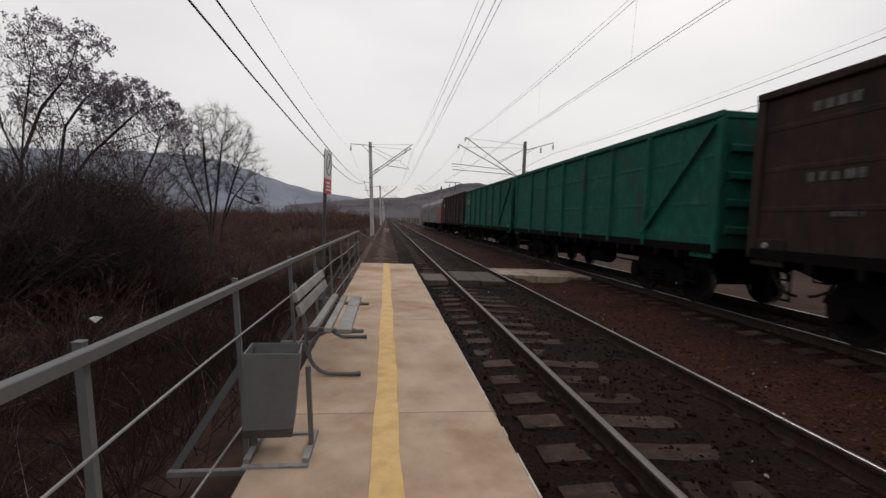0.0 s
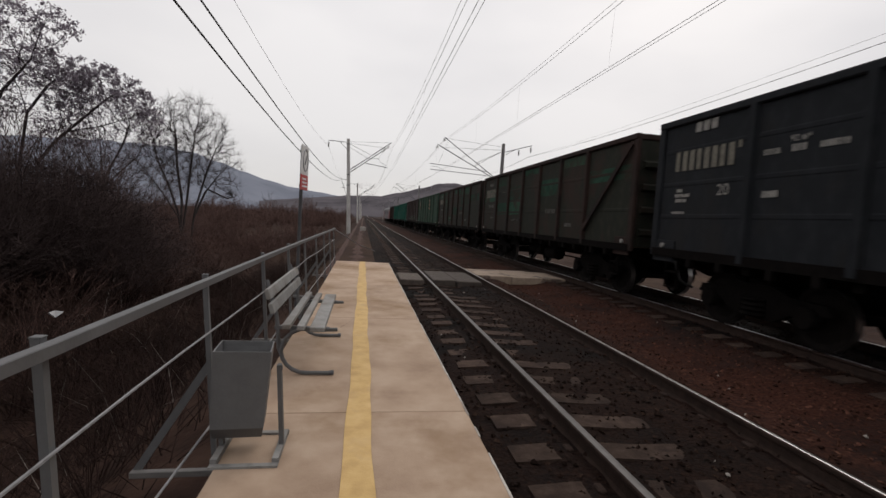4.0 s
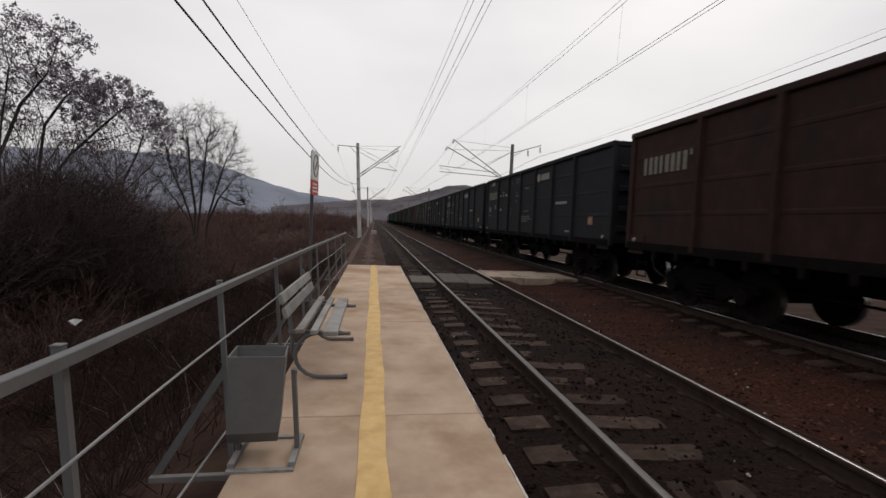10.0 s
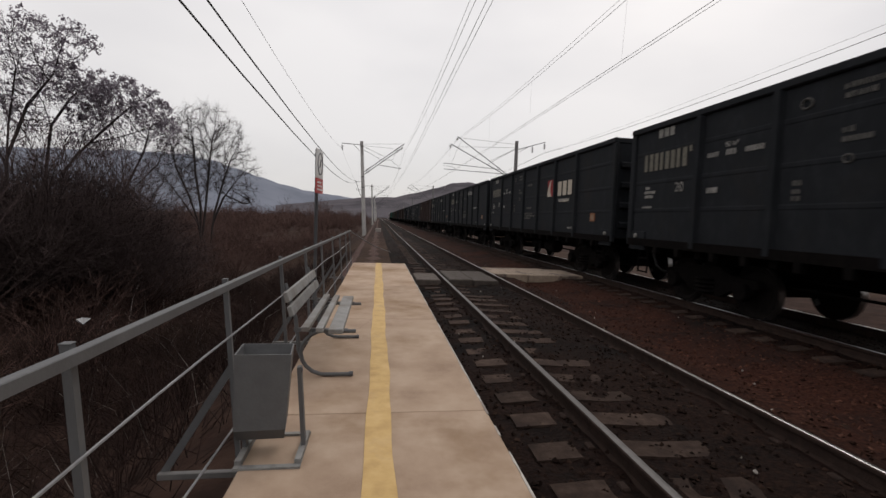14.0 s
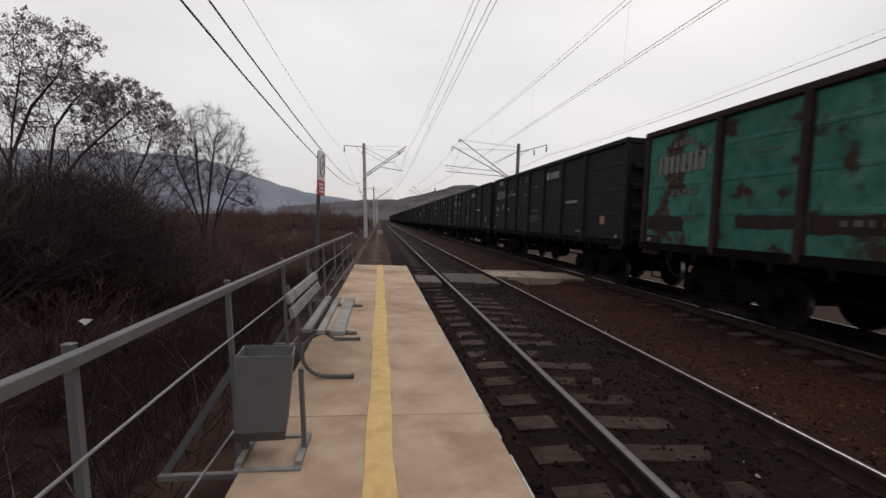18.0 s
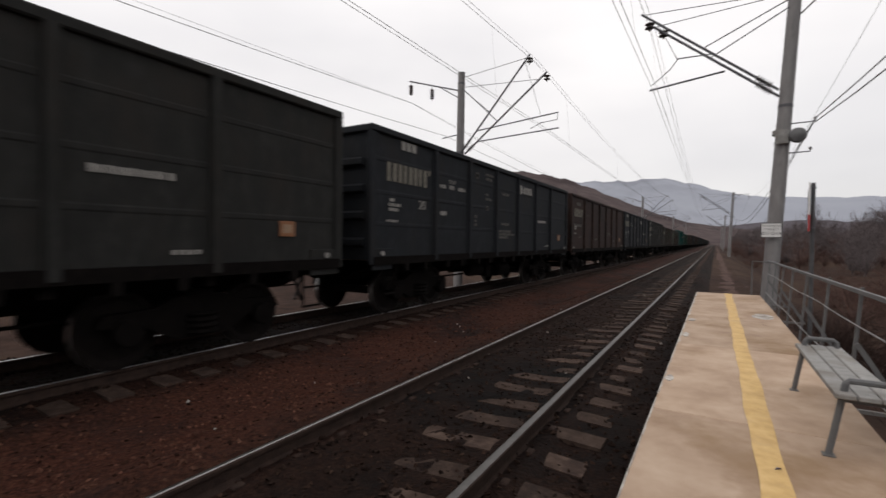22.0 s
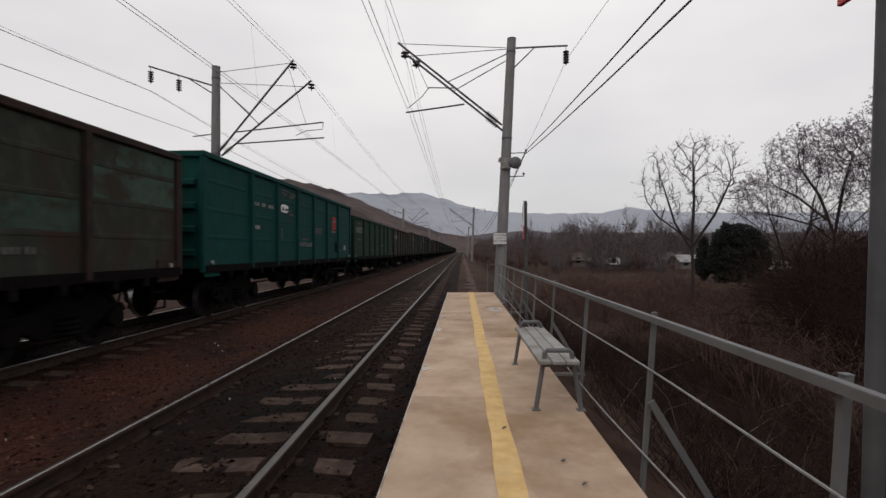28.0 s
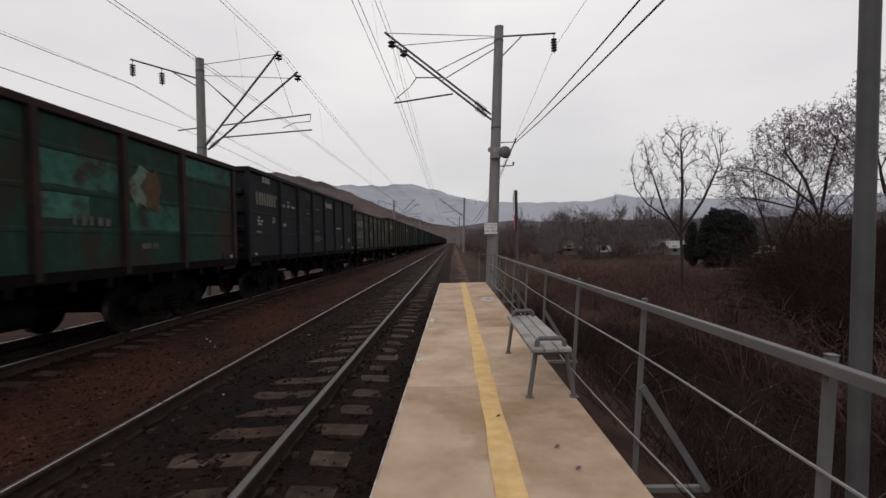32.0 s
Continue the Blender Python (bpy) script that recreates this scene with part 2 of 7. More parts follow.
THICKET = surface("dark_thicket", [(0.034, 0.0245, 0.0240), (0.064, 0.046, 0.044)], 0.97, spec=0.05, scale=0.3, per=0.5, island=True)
# Far woods: the haze of distance is mixed into this colour.
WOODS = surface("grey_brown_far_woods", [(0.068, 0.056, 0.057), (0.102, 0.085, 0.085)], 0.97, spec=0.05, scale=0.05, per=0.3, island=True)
PALE_BARK = surface("pale_birch_stems", [(0.16, 0.145, 0.13), (0.26, 0.24, 0.22)], 0.9, scale=8, per=0.5, island=True)


def oily_middle(m, tone):
    """Oil and brake dust darken the stones that lie within the tracks; rust reddens the strip between them."""
    nt = m.node_tree
    b = nt.nodes["Principled BSDF"]
    src = b.inputs["Base Color"].links[0].from_socket
    tc, sx = nt.nodes.new("ShaderNodeTexCoord"), nt.nodes.new("ShaderNodeSeparateXYZ")
    nt.links.new(tc.outputs["Object"], sx.inputs[0])
    off, ab, mr = nt.nodes.new("ShaderNodeMath"), nt.nodes.new("ShaderNodeMath"), nt.nodes.new("ShaderNodeMapRange")
    off.operation, off.inputs[1].default_value, ab.operation = "SUBTRACT", (X1 + X2) / 2 - 0.1, "ABSOLUTE"
    nt.links.new(sx.outputs["X"], off.inputs[0])
    nt.links.new(off.outputs[0], ab.inputs[0])
    nt.links.new(ab.outputs[0], mr.inputs["Value"])
    mr.inputs["From Min"].default_value, mr.inputs["From Max"].default_value = 0.6, 1.7
    mx = nt.nodes.new("ShaderNodeMix")
    mx.data_type, mx.blend_type = "RGBA", "MULTIPLY"
    mx.inputs[7].default_value = (*tone, 1)
    nt.links.new(mr.outputs[0], mx.inputs[0])
    nt.links.new(src, mx.inputs[6])
    nt.links.new(mx.outputs[2], b.inputs["Base Color"])


oily_middle(BALLAST, (0.28, 0.36, 0.39))
oily_middle(STONE, (0.29, 0.37, 0.40))

# ---- mesh building ----
class Shape:
    """Collects vertices and faces of one mesh."""

    def __init__(self):
        self.v, self.f = [], []

    def add(self, verts, faces):
        k = len(self.v)
        self.v += [tuple(p) for p in verts]
        self.f += [tuple(i + k for i in q) for q in faces]
        return self

    def box(self, x0, x1, y0, y1, z0, z1, cut=0.0, m=None):
        """A box; cut chamfers its twelve edges."""
        if cut <= 0:
            vs = [(x, y, z) for z in (z0, z1) for y in (y0, y1) for x in (x0, x1)]
            fs = [(0, 2, 3, 1), (4, 5, 7, 6), (0, 1, 5, 4), (2, 6, 7, 3), (0, 4, 6, 2), (1, 3, 7, 5)]
        else:
            c = min(cut, (x1 - x0) * 0.45, (y1 - y0) * 0.45, (z1 - z0) * 0.45)
            vs, idx = [], {}
            for sx in (0, 1):
                for sy in (0, 1):
                    for sz in (0, 1):
                        p = ((x0, x1)[sx], (y0, y1)[sy], (z0, z1)[sz])
                        d = tuple(c * (1 - 2 * s) for s in (sx, sy, sz))
                        for ax in range(3):
                            idx[sx, sy, sz, ax] = len(vs)
                            vs.append(tuple(p[i] if i == ax else p[i] + d[i] for i in range(3)))
            fs = []
            for ax in range(3):
                o = [i for i in range(3) if i != ax]
                for s in (0, 1):
                    loop = []
                    for a, b in ((0, 0), (1, 0), (1, 1), (0, 1)):
                        k = [0, 0, 0]
                        k[ax], k[o[0]], k[o[1]] = s, a, b
                        loop.append(idx[(*k, ax)])
                    flip = (s == 0) ^ (ax == 1)
                    fs.append(tuple(loop[::-1] if flip else loop))
            for ax in range(3):
                o = [i for i in range(3) if i != ax]
                for a in (0, 1):
                    for b in (0, 1):
                        k0, k1 = [0, 0, 0], [0, 0, 0]
                        k0[o[0]] = k1[o[0]] = a
                        k0[o[1]] = k1[o[1]] = b
                        k1[ax] = 1
                        fs.append((idx[(*k0, o[0])], idx[(*k1, o[0])], idx[(*k1, o[1])], idx[(*k0, o[1])]))
            for sx in (0, 1):
                for sy in (0, 1):
                    for sz in (0, 1):
                        fs.append(tuple(idx[sx, sy, sz, a] for a in range(3)))
        if m is not None:
            vs = [m @ Vector(p) for p in vs]
        return self.add(vs, fs)

    def tube(self, pts, r, n=8, r1=None, cap=True):
        """A round bar along a line of points, tapering from r to r1."""
        pts = [Vector(p) for p in pts]
        r1 = r if r1 is None else r1
        k, up = len(self.v), None
        for i, p in enumerate(pts):
            d = (pts[min(i + 1, len(pts) - 1)] - pts[max(i - 1, 0)]).normalized()
            if up is None:
                up = d.orthogonal().normalized()
            up = (up - d * up.dot(d)).normalized()
            side = d.cross(up)
            rad = r + (r1 - r) * i / max(1, len(pts) - 1)
            for j in range(n):
                a = 2 * PI * j / n
                self.v.append(tuple(p + (up * math.cos(a) + side * math.sin(a)) * rad))
        for i in range(len(pts) - 1):
            for j in range(n):
                a, b = k + i * n + j, k + i * n + (j + 1) % n
                self.f.append((a, b, b + n, a + n))
        if cap:
            self.f.append(tuple(k + j for j in range(n))[::-1])
            self.f.append(tuple(k + (len(pts) - 1) * n + j for j in range(n)))
        return self

    def bar(self, p, q, w, h, up=(0, 0, 1)):
        """A rectangular bar from p to q, w wide and h high."""
        p, q, up = Vector(p), Vector(q), Vector(up)
        d = (q - p).normalized()
        if abs(d.dot(up)) > 0.99:
            up = Vector((0, 1, 0))
        s = d.cross(up).normalized() * w / 2
        u = s.cross(d).normalized() * h / 2
        vs = [p - s - u, p + s - u, p + s + u, p - s + u, q - s - u, q + s - u, q + s + u, q - s + u]
        return self.add(vs, [(3, 2, 1, 0), (4, 5, 6, 7), (0, 1, 5, 4), (1, 2, 6, 5), (2, 3, 7, 6), (3, 0, 4, 7)])

    def prism(self, outline, a0, a1, axis="x"):
        """A flat outline of (u, w) drawn out along an axis; u, w are the two other axes in order."""
        n = len(outline)
        put = {"x": lambda a, u, w: (a, u, w), "y": lambda a, u, w: (u, a, w), "z": lambda a, u, w: (u, w, a)}[axis]
        vs = [put(a, u, w) for a in (a0, a1) for u, w in outline]
        fs = [tuple(range(n))[::-1], tuple(range(n, 2 * n))] + [(i, (i + 1) % n, n + (i + 1) % n, n + i) for i in range(n)]
        return self.add(vs, fs)

    def lathe(self, profile, n=16, at=(0, 0, 0), axis="z"):
        """A turned form from (radius, height) pairs about an axis through at."""
        k = len(self.v)
        for r, h in profile:
            for j in range(n):
                a = 2 * PI * j / n
                c, s = r * math.cos(a), r * math.sin(a)
                p = {"z": (c, s, h), "x": (h, c, s), "y": (c, h, s)}[axis]
                self.v.append(tuple(p[i] + at[i] for i in range(3)))
        for i in range(len(profile) - 1):
            for j in range(n):
                a, b = k + i * n + j, k + i * n + (j + 1) % n
                self.f.append((a, b, b + n, a + n))
        self.f.append(tuple(k + j for j in range(n))[::-1])
        self.f.append(tuple(k + (len(profile) - 1) * n + j for j in range(n)))
        return self

    def mesh(self, name, mat=None, smooth=False):
        me = bpy.data.meshes.new(name)
        me.from_pydata(self.v, [], self.f)
        if mat:
            me.materials.append(mat)
        bm = bmesh.new()
        bm.from_mesh(me)
        bmesh.ops.recalc_face_normals(bm, faces=bm.faces)
        bm.to_mesh(me)
        bm.free()
        if smooth:
            me.polygons.foreach_set("use_smooth", [True] * len(me.polygons))
            me.set_sharp_from_angle(angle=radians(40))
        return me


def part(name, shape, mat, parent, label="", at=None, smooth=False):
    """One mesh under a thing or a part; shape may be a finished mesh that alike parts share."""
    me = shape if isinstance(shape, bpy.types.Mesh) else shape.mesh(name, mat, smooth)
    ob = new(name, me)
    ob.parent = parent
    if at is not None:
        ob.matrix_basis = at if isinstance(at, Matrix) else Matrix.Translation(at)
    return tagged(ob, label) if label else ob


def thing(name, at, label, category, group="", kind=""):
    ob = new(name)
    ob.empty_display_size = 0.1
    ob.matrix_basis = at if isinstance(at, Matrix) else Matrix.Translation(at)
    return tagged(ob, label, category, group, kind)


def solid(name, shape, mat, label, category="", group="", kind="", smooth=False):
    return tagged(new(name, shape.mesh(name, mat, smooth)), label, category, group, kind)


def raw(name, verts, faces, mats, label, category="", kind="", index=None):
    """One large mesh from arrays, with no clean-up."""
    me = bpy.data.meshes.new(name)
    me.from_pydata(verts, [], faces)
    for m in mats if isinstance(mats, (list, tuple)) else [mats]:
        me.materials.append(m)
    if index is not None:
        me.polygons.foreach_set("material_index", index)
    return tagged(new(name, me), label, category, "", kind)


def lettering(text, size, mat, parent, m, name="lettering", depth=0.002):
    """Words in the built-in font, turned into a mesh, on the plane of m."""
    cu = bpy.data.curves.new(name, "FONT")
    cu.body, cu.size, cu.extrude, cu.align_x, cu.align_y = text, size, depth, "CENTER", "CENTER"
    tmp = bpy.data.objects.new(name, cu)
    scene.collection.objects.link(tmp)
    me = bpy.data.meshes.new_from_object(tmp.evaluated_get(bpy.context.evaluated_depsgraph_get()))
    bpy.data.objects.remove(tmp)
    me.materials.clear()
    me.materials.append(mat)
    ob = new(name, me)
    ob.parent, ob.matrix_basis = parent, m
    return ob

# ---- ground ----
def smooth(a, b, x):
    u = np.clip((x - a) / (b - a), 0, 1)
    return u * u * (3 - 2 * u)


def lump(x, y, s, k):
    """A cheap rolling noise of plain waves."""
    return (np.sin(x / s + k) * np.cos(y / s * 1.3 - k * 2) + 0.5 * np.sin(x / s * 2.1 - y / s * 1.7 + k) + 0.3 * np.cos(x / s * 4.3 + y / s * 3.7)) / 1.8


def ground_z(x, y):
    """The lie of the land: the railway on its bank, a slope on both sides, a flat beyond."""
    x, y = np.asarray(x, float), np.asarray(y, float)
    z = np.where(x < 4, -0.34 - 1.75 * smooth(0.7, 4.6, -x), -0.34)
    z = np.where(x < -4, z - 0.5 * smooth(5, 60, -x) + 0.22 * lump(x, y, 3.1, 1.0) * smooth(4, 8, -x), z)
    z = np.where(x > 9.6, -0.34 - 0.9 * smooth(9.6, 12.5, x) + 3.2 * smooth(16, 60, x) + 0.2 * lump(x, y, 4.0, 2.0) * smooth(12, 16, x), z)
    return z


def grid_sheet(xs, ys, height):
    xs, ys = np.array(xs), np.array(ys)
    X, Y = np.meshgrid(xs, ys)
    Z = height(X, Y)
    v = np.stack([X, Y, Z], -1).reshape(-1, 3)
    n, k = len(xs), len(ys)
    a = (np.arange(k - 1)[:, None] * n + np.arange(n - 1)).reshape(-1)
    f = np.stack([a, a + 1, a + n + 1, a + n], -1)
    return v.tolist(), f.tolist()


gx = [-4000, -2000, -1000, -500, -300, -200, -140, -100, -80, -65] + list(np.arange(-55, -12, 2.5)) + list(np.arange(-12, 12.1, 0.4)) + list(np.arange(13, 60, 3)) + \
    [70, 100, 150, 220, 320, 500, 1000, 2000, 4000]
gy = [-4000, -2000, -1000, -600, -400, -300, -230, -180, -150] + list(np.arange(-130, -30, 5)) + list(np.arange(-30, 31, 0.8)) + list(np.arange(34, 135, 5)) + \
    [150, 180, 230, 300, 400, 600, 1000, 2000, 4000]
v, f = grid_sheet(gx, gy, ground_z)
raw("ground", v, f, EARTH, "brown wintry earth sloping down from the railway bank", "ground", "structure")


def bed_z(x, y):
    d = np.abs(x - X1)
    e = np.abs(x - X2)
    top = np.maximum(-0.197 - 0.5 * smooth(1.5, 2.9, d), -0.199 - 0.62 * smooth(1.5, 2.9, e))
    mid = np.where((x > X1 + 1.2) & (x < X2 - 1.2), np.maximum(top, -0.30 - 0.03 * np.sin(x * 3)), top)
    cover = np.maximum(smooth(0.0, 0.35, x - X1 - 0.12 * lump(x, y, 0.5, 1.5)) * (x < X1 + 1.6), smooth(-0.75, -0.45, x - X2))   # stones lie over the far halves of the sleepers
    for r in (X1 - GAUGE / 2, X1 + GAUGE / 2, X2 - GAUGE / 2, X2 + GAUGE / 2):
        cover = np.maximum(cover, 1 - smooth(0.13, 0.30, np.abs(x - r - 0.03 * lump(x, y, 0.3, 2.5))))
    mid = mid + 0.045 * cover
    return mid + 0.014 * lump(x, y, 0.11, 0.4) + 0.012 * lump(x, y, 0.35, 2.0)


near = list(np.arange(-24, 24.01, 0.16))
far_back = sorted({-round(24 * 1.17 ** k, 2) for k in range(1, 24)})
far_fwd = sorted({round(24 * 1.17 ** k, 2) for k in range(1, 24)})
bx = list(np.arange(-0.2, 10.61, 0.12))
v, f = grid_sheet(bx, far_back + near + far_fwd, bed_z)
raw("ballast_bed", v, f, BALLAST, "rusty dark brown crushed stone ballast under both tracks", "ballast", "structure")

# loose stones that can be told apart on the bed
rs = np.random.RandomState(4)
sv, sf = [], []
base = np.array([(1, 0, 0), (-1, 0, 0), (0, 1, 0), (0, -1, 0), (0, 0, 1), (0, 0, -1)], float)
tri = [(0, 2, 4), (2, 1, 4), (1, 3, 4), (3, 0, 4), (2, 0, 5), (1, 2, 5), (3, 1, 5), (0, 3, 5)]
for i in range(32000):
    y = rs.normal(0, 9.0) if i % 3 else rs.uniform(-26, 26)
    x = rs.uniform(0.85, 9.3)
    s = rs.uniform(0.011, 0.028)
    q = base * s * rs.uniform(0.6, 1.3, 3) * np.array([1, 1, 0.7])
    a = rs.uniform(0, 6.28)
    q = q @ np.array([[math.cos(a), -math.sin(a), 0], [math.sin(a), math.cos(a), 0], [0, 0, 1]]) + rs.normal(0, s * 0.22, (6, 3))
    q += (x, y, float(bed_z(np.array(x), np.array(y))) + s * 0.3)
    k = len(sv)
    sv += q.tolist()
    sf += [tuple(c + k for c in t) for t in tri]
raw("ballast_stones", sv, sf, STONE, "loose rusty ballast stones lying between the rails", "ballast", "stuff")
sv, sf = [], []
for i in range(70):
    y, x, s = rs.normal(0, 9.0), rs.uniform(0.9, 6.0), rs.uniform(0.010, 0.024)
    q = base * s * rs.uniform(0.6, 1.3, 3) + (x, y, float(bed_z(np.array(x), np.array(y))) + s * 0.6)
    k = len(sv)
    sv += q.tolist()
    sf += [tuple(c + k for c in t) for t in tri]
raw("pale_pebbles", sv, sf, PALE_STONE, "scattered pale pebbles and litter on the ballast", "pebbles", "stuff")

# ---- rails ----
RAIL_LEN = (-620, 760)


def rail_profile(x):
    """Half height outline of a heavy rail, head at z = 0."""
    foot, web, head, h = 0.075, 0.010, 0.0375, 0.18
    pts = [(-foot, -h), (foot, -h), (foot, -h + 0.012), (web + 0.01, -h + 0.034), (web, -h + 0.05), (web, -0.05), (head - 0.004, -0.038), (head, -0.028), (head, -0.006), (head - 0.008, 0)]
    pts = pts + [(-a, b) for a, b in reversed(pts[2:])] + []
    return [(x + a, b - 0.002) for a, b in pts]


for cx, who in ((X1, "platform track"), (X2, "freight track")):
    for s in (-1, 1):
        x = cx + s * GAUGE / 2
        rail = thing("rail", (0, 0, 0), ("steel rail with a dull grey head on concrete sleepers, " if cx == X1 and s < 0 else "steel rail with a bright worn head on concrete sleepers, ") + who, "rail", "rails", "structure")
        part("rail_body", Shape().prism(rail_profile(x), *RAIL_LEN, "y"), RAIL_RUST, rail)
        dull = cx == X1 and s < 0
        w = 0.029 if dull else 0.019
        part("rail_head", Shape().prism([(x - w - 0.002, -0.008), (x + w + 0.002, -0.008), (x + w, -0.0005), (x + 0.010, 0.002), (x - 0.010, 0.002), (x - w, -0.0005)], *RAIL_LEN, "y"),
             DULL_STEEL if dull else RAIL_STEEL, rail, "dull grey running surface" if dull else "bright worn running surface")

# ---- platform ----
def wavy(y):
    return 0.012 * math.sin(y * 1.9) + 0.008 * math.sin(y * 5.3 + 1)


platform = thing("platform", (0, 0, 0), "low narrow concrete railway platform with worn brown patches", "platform", "", "structure")
joints = [PY0] + [y for y in np.arange(-2.86 - 3.03 * 3, PY1 - 0.5, 3.03) if y > PY0 + 0.5] + [PY1]
for y0, y1 in zip(joints, joints[1:]):
    part("platform_slab", Shape().box(PX0 + random.uniform(-0.006, 0.006), PX1, y0 + 0.002, y1 - 0.002, PZ - 0.16, PZ - random.uniform(0, 0.002), 0.008), CONCRETE, platform)
side = Shape().box(PX0 + 0.12, PX1 - 0.06, PY0 + 0.1, PY1 - 0.1, -0.75, PZ - 0.16)
part("platform_base", side, CONCRETE_SIDE, platform)
edge = Shape()
y = PY0 + 0.02
while y < PY1 - 0.05:
    step = random.uniform(0.05, 0.22)
    w = random.uniform(0.004, 0.013) if -6 < y else random.uniform(0.008, 0.035)
    if random.random() < 0.9:
        edge.box(PX1 - w, PX1 + 0.003, y, min(y + step, PY1 - 0.01), PZ - 0.05, PZ + 0.003)
    y += step
part("edge_stripe", edge, EDGE_PAINT, platform, "flaking white edge paint")
line = Shape()
n = 150
for i in range(n):
    ya, yb = PY0 + (PY1 - PY0) * i / n, PY0 + (PY1 - PY0) * (i + 1) / n
    ea = 0.039 - 0.085 + 0.5 * wavy(ya), 0.039 + 0.085 + 0.6 * wavy(ya * 1.3 + 2)
    eb = 0.039 - 0.085 + 0.5 * wavy(yb), 0.039 + 0.085 + 0.6 * wavy(yb * 1.3 + 2)
    k = len(line.v)
    line.add([(ea[0], ya, PZ + 0.004), (ea[1], ya, PZ + 0.004), (eb[1], yb, PZ + 0.004), (eb[0], yb, PZ + 0.004)], [(0, 1, 2, 3)])
part("yellow_line", line, YELLOW, platform, "hand-painted yellow safety line")

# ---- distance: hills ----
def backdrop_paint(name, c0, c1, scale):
    """Far wooded slopes, haze mixed into their colour, too far off to shift."""
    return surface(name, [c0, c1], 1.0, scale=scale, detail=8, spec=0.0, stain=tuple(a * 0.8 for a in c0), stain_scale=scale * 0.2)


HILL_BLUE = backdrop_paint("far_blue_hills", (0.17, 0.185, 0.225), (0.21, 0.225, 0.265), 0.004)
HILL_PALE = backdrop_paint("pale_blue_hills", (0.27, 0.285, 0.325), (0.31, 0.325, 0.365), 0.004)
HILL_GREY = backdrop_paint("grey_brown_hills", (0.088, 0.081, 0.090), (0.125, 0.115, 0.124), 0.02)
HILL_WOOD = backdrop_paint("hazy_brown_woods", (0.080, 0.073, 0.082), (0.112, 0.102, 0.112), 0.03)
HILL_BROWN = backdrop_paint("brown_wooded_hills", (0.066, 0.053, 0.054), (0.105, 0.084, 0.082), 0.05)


def hill(name, dist, az0, az1, crest, mat, label, depth=0.3, step=0.5):
    """A ridge round the viewer: crest gives (azimuth, elevation) in degrees, east of north."""
    azs = np.arange(az0, az1 + step / 2, step)
    els = np.interp(azs, [a for a, _ in crest], [e for _, e in crest])
    v, rows = [], 10
    for i, (a, e) in enumerate(zip(azs, els)):
        h = dist * math.tan(radians(max(e, 0))) + 2
        h += h * 0.012 * math.sin(a * 2.3) + h * 0.006 * math.sin(a * 5.1 + 1)
        for j in range(rows):
            u = j / (rows - 1)
            d = dist * (1 - depth * (1 - u))
            z = -4 + (h + 4) * (0.5 - 0.5 * math.cos(PI * u)) ** 0.8
            v.append((d * math.sin(radians(a)), d * math.cos(radians(a)), z))
    f = [(i * rows + j, (i + 1) * rows + j, (i + 1) * rows + j + 1, i * rows + j + 1) for i in range(len(azs) - 1) for j in range(rows - 1)]
    ob = raw(name, v, f, mat, label, "hill", "structure")
    ob.data.polygons.foreach_set("use_smooth", [True] * len(f))
    return ob


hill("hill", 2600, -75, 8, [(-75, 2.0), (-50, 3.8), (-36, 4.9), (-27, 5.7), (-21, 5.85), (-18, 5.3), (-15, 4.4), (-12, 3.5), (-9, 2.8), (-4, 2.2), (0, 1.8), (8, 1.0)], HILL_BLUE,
     "mountain with a long falling ridge, blue-grey with haze", 0.35)
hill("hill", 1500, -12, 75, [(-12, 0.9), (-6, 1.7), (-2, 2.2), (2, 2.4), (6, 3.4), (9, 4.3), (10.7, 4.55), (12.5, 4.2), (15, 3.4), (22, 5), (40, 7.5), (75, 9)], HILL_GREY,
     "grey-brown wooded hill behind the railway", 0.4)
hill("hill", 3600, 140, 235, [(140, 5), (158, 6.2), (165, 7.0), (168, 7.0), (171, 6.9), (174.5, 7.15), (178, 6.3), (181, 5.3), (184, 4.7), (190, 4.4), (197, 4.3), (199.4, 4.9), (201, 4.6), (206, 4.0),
     (220, 3.4), (235, 3)], HILL_PALE, "mountain range beyond the valley, blue with haze", 0.3)
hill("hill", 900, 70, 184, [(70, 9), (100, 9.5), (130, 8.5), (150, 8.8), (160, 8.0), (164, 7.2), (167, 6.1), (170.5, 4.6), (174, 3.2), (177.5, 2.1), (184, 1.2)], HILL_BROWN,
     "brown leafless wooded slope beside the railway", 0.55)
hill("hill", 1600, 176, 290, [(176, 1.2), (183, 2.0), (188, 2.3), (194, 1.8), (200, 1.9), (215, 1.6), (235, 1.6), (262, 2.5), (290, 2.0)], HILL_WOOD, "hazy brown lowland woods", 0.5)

# ---- the freight train ----
def car_paint(name, base, worn, stain, lo, hi, scale=1.3):
    return surface(name, [tuple(c * 0.8 for c in base), base, worn], 0.8, spec=0.12, scale=5, detail=9, stain=stain, stain_scale=scale, stain_range=(lo, hi), streak=1.6, bump=0.12, bump_scale=25)


